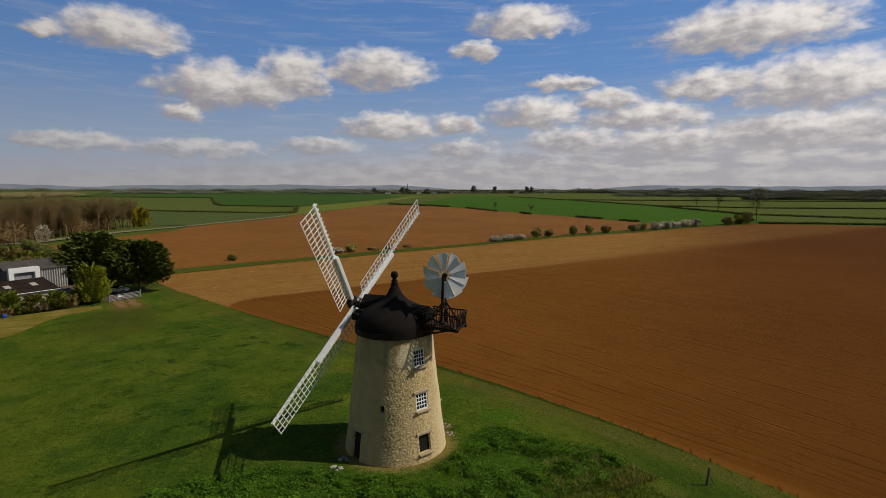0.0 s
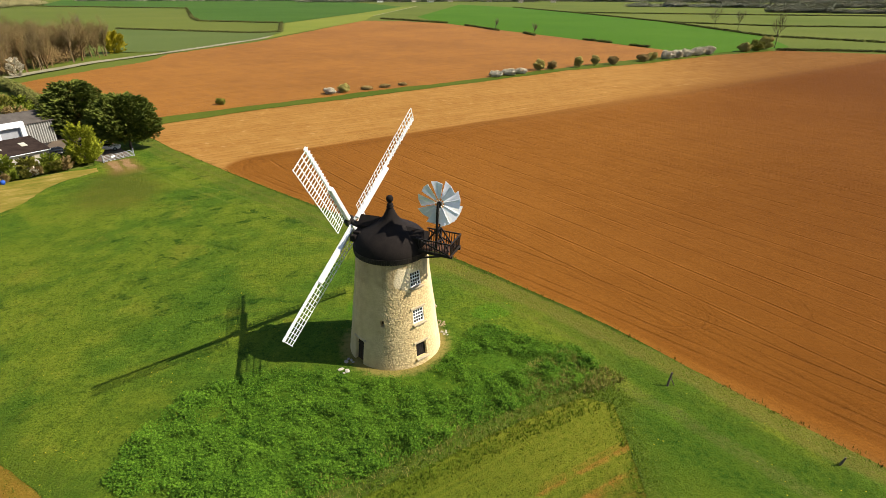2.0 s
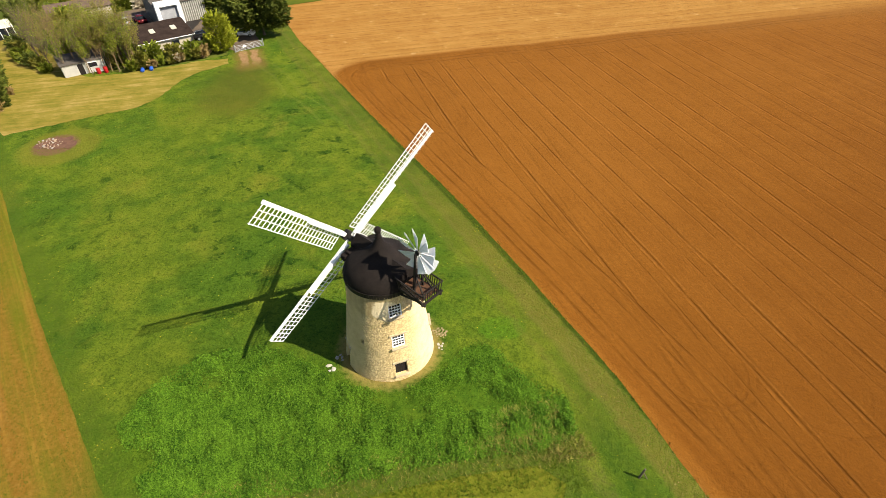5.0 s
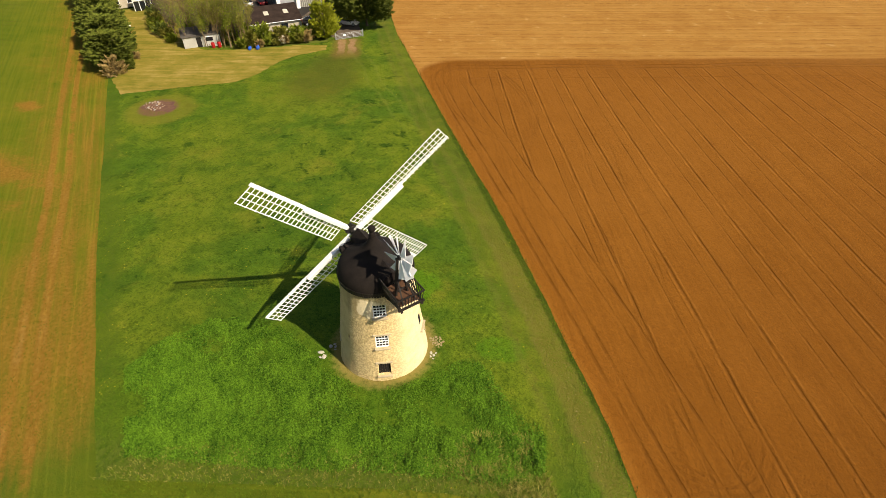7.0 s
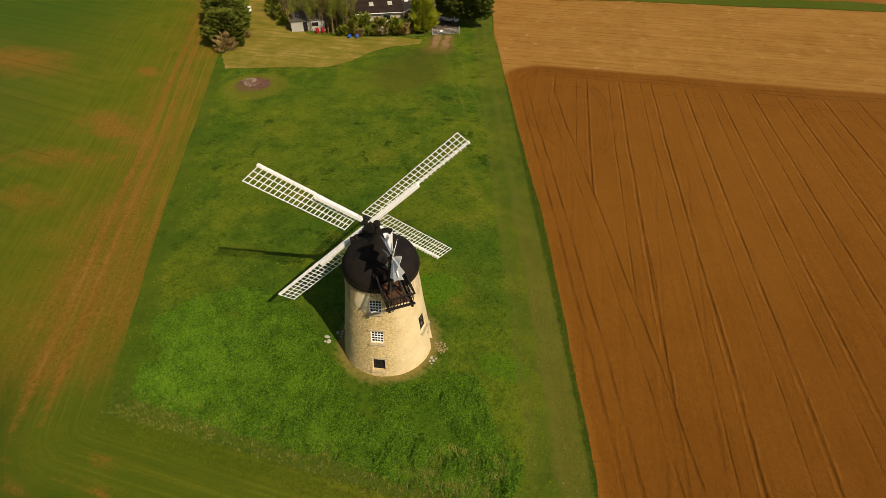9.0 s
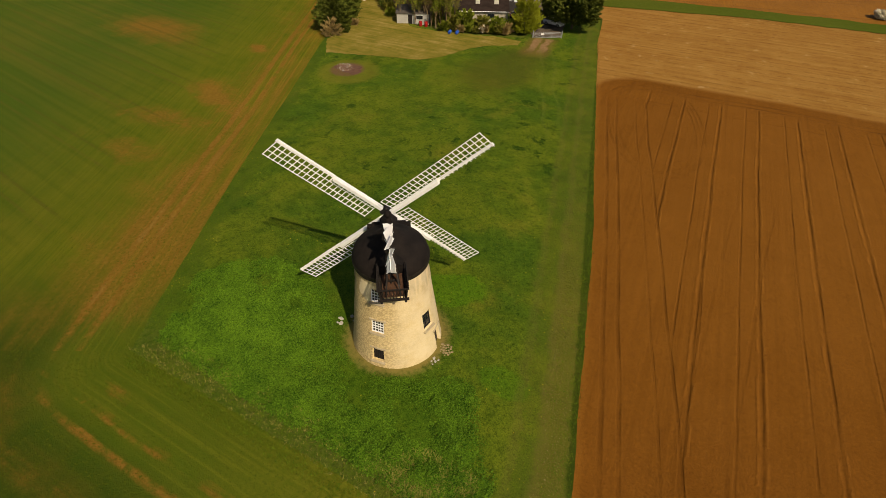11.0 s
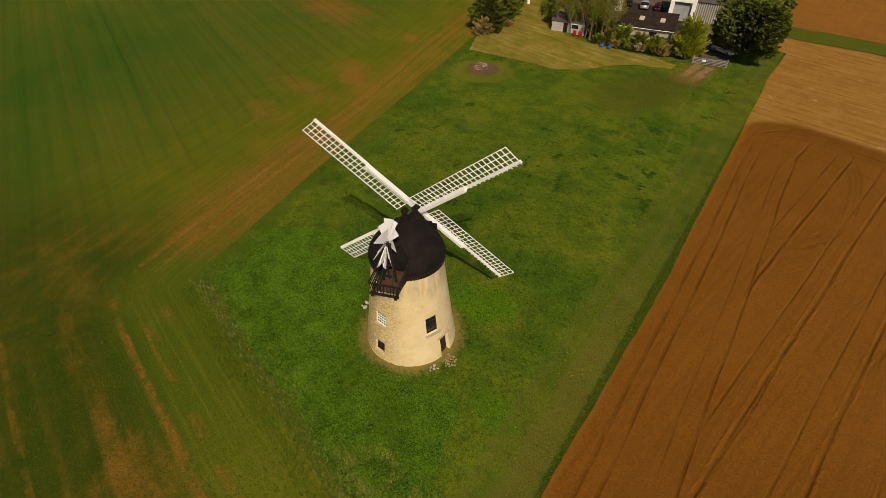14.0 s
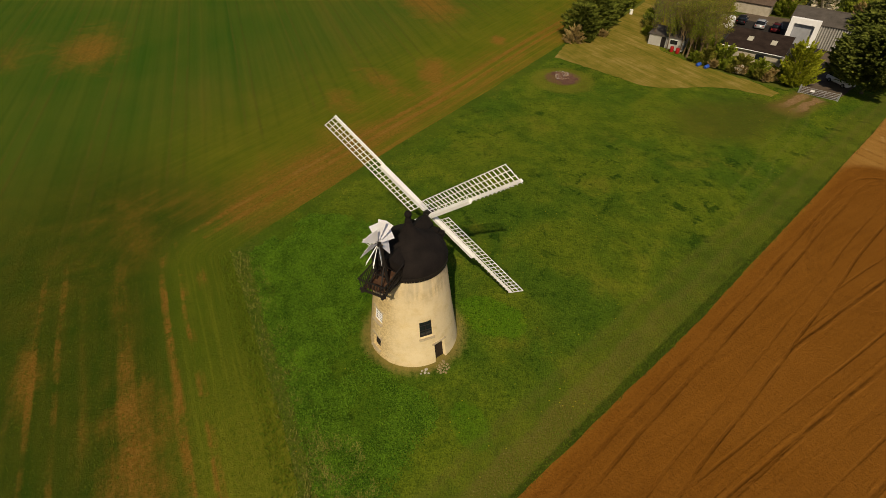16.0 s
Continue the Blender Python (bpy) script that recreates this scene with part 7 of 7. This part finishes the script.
# ---- vehicles ----
TYRE = plain("tyre_rubber", (0.012, 0.012, 0.012), (0.02, 0.02, 0.02), 6, 0.85)
LAMP = plain("lamp_glass", (0.5, 0.5, 0.48), (0.65, 0.65, 0.62), 6, 0.2)
RED_LAMP = plain("red_lamp", (0.35, 0.02, 0.02), (0.45, 0.03, 0.03), 6, 0.25)


def car(x, y, turn, paint, label):
    ob = thing("car", pose(x, y, terrain(x, y) + 0.10, 0, 0, turn), label, "car", "parked cars")

    def hull(name, prof, w0, w1, material, bevel=0.07):
        bm = bmesh.new()
        zs = [z for _, z in prof]
        lo, hi = min(zs), max(zs)
        rows_ = [[bm.verts.new((px, s * (w0 + (w1 - w0) * (pz - lo) / (hi - lo)), pz)) for px, pz in prof] for s in (-1, 1)]
        bm.faces.new(rows_[0]), bm.faces.new(rows_[1][::-1])
        for i in range(len(prof)):
            j = (i + 1) % len(prof)
            bm.faces.new((rows_[0][i], rows_[1][i], rows_[1][j], rows_[0][j]))
        bmesh.ops.bevel(bm, geom=bm.edges[:], offset=bevel, segments=2, affect="EDGES")
        return part(name, bm, material, ob, "", True)

    hull("body", [(-2.0, 0.28), (2.0, 0.28), (2.05, 0.55), (1.95, 0.74), (1.0, 0.92), (-1.75, 0.96), (-2.02, 0.85), (-2.05, 0.5)], 0.86, 0.84, paint)
    hull("windows", [(1.0, 0.90), (0.35, 1.36), (-1.25, 1.40), (-1.85, 0.93)], 0.80, 0.62, GLASS, 0.04)
    hull("roof", [(0.36, 1.36), (-1.22, 1.38), (-1.22, 1.44), (0.30, 1.43)], 0.66, 0.62, paint, 0.02)
    for s in (-1, 1):
        for px in (1.28, -1.25):
            wheel = part("wheel", rod(bmesh.new(), (px, s * 0.70, 0.31), (px, s * 0.90, 0.31), 0.31, 0.31, 18), TYRE, ob)
            part("rim", rod(bmesh.new(), (px, s * 0.89, 0.31), (px, s * 0.91, 0.31), 0.19, 0.19, 14), GALV, wheel)
        part("headlight", box(bmesh.new(), pose(1.98, s * 0.6, 0.66), 0.12, 0.34, 0.14, 0.03), LAMP, ob)
        part("tail_light", box(bmesh.new(), pose(-2.0, s * 0.66, 0.74), 0.1, 0.22, 0.2, 0.03), RED_LAMP, ob)
        part("mirror", box(bmesh.new(), pose(0.75, s * 0.93, 0.98), 0.1, 0.16, 0.12, 0.03), paint, ob)
    return ob


SILVER = plain("silver_car_paint", (0.48, 0.49, 0.50), (0.56, 0.57, 0.58), 1.0, 0.25, 0.5, 0.0)
NAVY = plain("dark_blue_car_paint", (0.018, 0.022, 0.040), (0.024, 0.030, 0.052), 1.0, 0.25, 0.3, 0.0)
MAROON = plain("dark_red_car_paint", (0.085, 0.012, 0.016), (0.11, 0.016, 0.02), 1.0, 0.25, 0.3, 0.0)
BLACKC = plain("black_car_paint", (0.012, 0.012, 0.013), (0.018, 0.018, 0.02), 1.0, 0.2, 0.3, 0.0)
car(-58.7, 95.6, 20, WHITE, "white hatchback parked beside the evergreen")
car(-63.8, 99.6, 24, NAVY, "dark blue car parked in the tree's shade")
car(-85.0, 93.6, 150, SILVER, "silver car parked in the back yard")
car(-83.0, 95.8, 150, MAROON, "dark red car parked in the back yard")
car(-87.4, 91.0, 150, BLACKC, "black car parked in the back yard")
car(-65.0, 92.2, 56, BLACKC, "black car parked beside the shed")
van = thing("caravan", pose(-84.5, 86.0, -1.65, 0, 0, 60), "small white touring caravan in the yard", "caravan")
part("body", box(bmesh.new(), pose(0, 0, 1.35), 4.2, 2.0, 1.9, 0.18), WHITE, van)
part("roof_light", box(bmesh.new(), pose(0.2, 0, 2.34), 1.6, 1.1, 0.1, 0.03), ROLLER, van, "grey roof panel")
part("window", box(bmesh.new(), pose(0.3, -1.0, 1.55), 1.6, 0.05, 0.6, 0.02), GLASS, van)
for s in (-1, 1):
    part("wheel", rod(bmesh.new(), (0, s * 0.75, 0.3), (0, s * 0.98, 0.3), 0.3, 0.3, 14), TYRE, van)
part("drawbar", beam(bmesh.new(), (2.0, 0, 0.5), (3.2, 0, 0.45), 0.1), IRON, van)

# bins and drums on the garden edge
RED_PLASTIC = plain("red_plastic", (0.28, 0.012, 0.012), (0.40, 0.020, 0.020), 3, 0.45)
BLUE_PLASTIC = plain("blue_plastic", (0.02, 0.075, 0.34), (0.03, 0.11, 0.46), 3, 0.45)


def drum(x, y, r, h, material, label, turn=0):
    ob = thing("drum", pose(x, y, terrain(x, y) + 0.07 + (r if turn else 0), turn, 0, 40), label, "drum", "drums on the garden edge")
    part("body", lathe(bmesh.new(), [(0, 0), (r * 0.94, 0), (r, 0.05), (r, h * 0.33), (r * 1.04, h * 0.35), (r, h * 0.37), (r, h * 0.63), (r * 1.04, h * 0.65), (r, h * 0.67), (r, h - 0.05), (r * 0.94, h), (0, h)], 18), material, ob, "", True)
    part("bung", rod(bmesh.new(), (r * 0.5, 0, h), (r * 0.5, 0, h + 0.04), 0.05, 0.05, 8), DARK, ob)
    return ob


drum(-70.9, 73.1, 0.31, 0.9, RED_PLASTIC, "red plastic drum standing by the hut")
drum(-70.2, 73.9, 0.31, 0.9, RED_PLASTIC, "red plastic drum standing by the hut")
drum(-64.9, 76.2, 0.29, 0.85, BLUE_PLASTIC, "blue plastic drum lying in the grass", 90)
drum(-64.0, 77.2, 0.29, 0.85, BLUE_PLASTIC, "blue plastic drum lying in the grass", 90)
trough = thing("beehive", pose(-91.6, 70.4, terrain(-91.6, 70.4) + 0.07), "small white painted beehive on the lawn", "beehive")
part("body", box(bmesh.new(), pose(0, 0, 0.45), 0.55, 0.55, 0.8, 0.03), WHITE, trough)
part("lid", box(bmesh.new(), pose(0, 0, 0.9), 0.65, 0.65, 0.1, 0.02), WHITE, trough)

# ---- grasses, weeds and clods ----
WEED = leafy("nettle_leaves", (0.012, 0.050, 0.005), (0.122, 0.232, 0.018))
TUFT = leafy("grass_blades", (0.052, 0.104, 0.008), (0.134, 0.178, 0.014))
LIP = leafy("rank_edge_grass", (0.024, 0.040, 0.005), (0.080, 0.088, 0.014))
DRY = leafy("dry_grass_blades", (0.105, 0.135, 0.012), (0.330, 0.270, 0.080))
SEEDLING = leafy("crop_seedlings", (0.046, 0.072, 0.006), (0.105, 0.116, 0.011))
CLOD = leafy("soil_clods", (0.150, 0.058, 0.008), (0.270, 0.110, 0.020))


def inside(poly, p):
    hit = np.zeros(len(p), bool)
    for (ax, ay), (bx, by) in zip(poly, poly[1:] + poly[:1]):
        cross = (ay > p[:, 1]) != (by > p[:, 1])
        hit ^= cross & (p[:, 0] < (bx - ax) * (p[:, 1] - ay) / (by - ay + 1e-12) + ax)
    return hit


def scatter(poly, count, keep_off=3.45):
    q = np.array(poly)
    p = rng.uniform(q.min(0), q.max(0), (count * 3, 2))
    p = p[inside(poly, p) & (np.hypot(p[:, 0] - MILL.x, p[:, 1] - MILL.y) > keep_off)][:count]
    return np.column_stack([p, [terrain(x, y) + 0.04 for x, y in p]])


def blades(name, roots, height, width, lean, material, label, per=3):
    """Grass tufts: leaning three-cornered blades from each root."""
    r = np.repeat(roots, per, axis=0)
    n = len(r)
    a = rng.uniform(0, 2 * math.pi, n)
    side = np.column_stack([np.cos(a), np.sin(a), np.zeros(n)])
    out = np.column_stack([-np.sin(a), np.cos(a), np.zeros(n)]) * rng.uniform(-1, 1, n)[:, None]
    h = height * rng.uniform(0.5, 1.3, n)[:, None]
    r = r + rng.normal(size=(n, 3)) * [width, width, 0]
    top = r + out * h * lean + np.array([0, 0, 1.0]) * h
    ob = quads(name, np.stack([r - side * width / 2 - [0, 0, 0.03], r + side * width / 2 - [0, 0, 0.03], top], axis=1), material, None, 3)
    return tagged(ob, label, "grass", "", "stuff")


PATCH = [(-18.8, 22.6), (-12.4, 18.4), (-4.2, 22.6), (4.2, 27.4), (9.6, 30.0), (11.6, 32.0), (10.6, 34.6), (7.0, 36.6), (3.2, 37.4), (1.2, 36.4), (0.4, 34.0), (-1.5, 31.0), (-5.2, 30.2), (-8.2, 31.2), (-13.0, 32.0), (-19.0, 28.2)]
roots = scatter(PATCH, 62000, 4.3)
tone = np.array([noise.noise((x * 0.35, y * 0.35, 2.0)) for x, y, z in roots])
rim = np.array([min(abs((bx - ax) * (ay - y) - (ax - x) * (by - ay)) / math.hypot(bx - ax, by - ay) for (ax, ay), (bx, by) in zip(PATCH, PATCH[1:] + PATCH[:1])) for x, y, z in roots])
roots = roots[(tone * 0.5 + np.minimum(rim * 0.20, 0.85) + np.where(roots[:, 0] > 0.5, -0.1, 0.0) + np.where(roots[:, 1] < 20.5 + 0.57 * roots[:, 0] + 8.0, 0.25, 0.0) > rng.uniform(-0.12, 0.55, len(roots)))]
swell = np.repeat([max(0.2, 0.7 + 1.9 * noise.noise((x * 0.85, y * 0.85, 6.0)) + 1.7 * noise.noise((x * 2.1, y * 2.1, 3.0))) for x, y, z in roots], 6)
c = np.repeat(roots, 6, axis=0) + rng.normal(size=(len(roots) * 6, 3)) * [0.13, 0.13, 0.0] + np.column_stack([np.zeros((len(roots) * 6, 2)), rng.uniform(0.03, 0.26, len(roots) * 6) * swell + 0.02])
nrm = unit(len(c)) * 0.6 + [0.15, 0, 0.9]
nrm /= np.linalg.norm(nrm, axis=1)[:, None]
tagged(quads("weeds", leaf_quads(c, nrm, 0.088).reshape(-1, 3), WEED), "dense green nettles and weeds below the windmill", "weeds", "", "stuff")
near = [(x, y) for x, y in MEADOW[:18]] + [(-40.0, 88.0), (-58.0, 70.0), (-62.0, 50.0)] + MEADOW[-1:]
blades("grass", scatter(near, 110000, 4.2), 0.065, 0.07, 2.8, TUFT, "rough green grass tufts over the meadow")
edge = [(-12.8, 16.3), (-4.6, 21.0), (4.2, 26.0), (9.6, 28.8), (12.5, 29.5), (10.5, 32.0), (4.0, 28.6), (-5.0, 23.8), (-12.5, 19.0)]
blades("long_grass", scatter(edge, 1500), 0.28, 0.03, 1.2, DRY, "long dry grass along the plot's edge", 4)
blades("long_grass", scatter([(x + (0.9 if k < 5 else 0), y - (0.9 if k < 5 else 0)) for k, (x, y) in enumerate(edge)], 3600), 0.20, 0.035, 1.0, TUFT, "long green grass spilling over the plot's edge", 4)
bank = [(11.0, 28.8), (10.6, 21.0), (15.4, 7.6), (33.6, -12.4), (34.9, -11.2), (17.0, 9.0), (12.4, 21.4), (12.6, 29.0)]
blades("long_grass", scatter(bank, 8000), 0.10, 0.05, 2.2, TUFT, "long green grass on the field bank", 4)
edge2 = [(5.5, 28.8), (10.2, 29.4), (13.5, 31.0), (9.5, 34.0), (6.0, 32.0)]
blades("long_grass", scatter(edge2, 1100), 0.30, 0.05, 1.4, DRY, "long dry grass on the bank", 4)
margin = [(27.1, 23.5), (21.3, 29.8), (15.0, 37.0), (11.35, 40.4), (-3.45, 55.5), (-19.25, 70.4), (-46.65, 96.1), (-46.95, 95.75), (-19.6, 70.05), (-3.8, 55.1), (11.0, 40.05), (14.6, 36.6), (20.9, 29.4), (26.7, 23.0)]
blades("long_grass", scatter(margin, 8000), 0.24, 0.04, 0.8, LIP, "ragged grass along the ploughed edge", 3)
young = [(-12.8, 16.0), (-4.4, 20.8), (4.4, 25.8), (9.6, 28.6), (16.5, 21.5), (26, 11), (40, -2), (10, -18), (-40, -30), (-70, -22), (-78, 30), (-68, 50), (-39.6, 31.6)]
p = scatter(young, 110000)
p = p[rng.random(len(p)) < np.exp(-((p[:, 0] + 4) ** 2 + (p[:, 1] - 16) ** 2) / 700.0)]
blades("crop_seedlings", p, 0.055, 0.05, 2.8, SEEDLING, "sparse young cereal plants", 2)
soil = [(56, -1), (28.6, 24.8), (12.0, 41.2), (-3.3, 55.9), (-19.0, 70.8), (-36.0, 86.2), (-13.0, 100.8), (20, 120), (60, 90), (62, 30)]
p = scatter(soil, 45000)
n = len(p)
s = rng.uniform(0.012, 0.038, n)[:, None]
axes = [unit(n) * s for _ in range(3)]
p = p + [0, 0, -0.015]
tri = np.stack([p + axes[0], p + axes[1], p + axes[2] + [0, 0, 0.04]], axis=1)
tri2 = np.stack([p + axes[0], p + axes[2] + [0, 0, 0.04], p - axes[1]], axis=1)
tagged(quads("soil_clods", np.concatenate([tri, tri2]).reshape(-1, 3), CLOD, None, 3), "loose clods of red-brown earth on the ploughed field", "soil", "", "stuff")
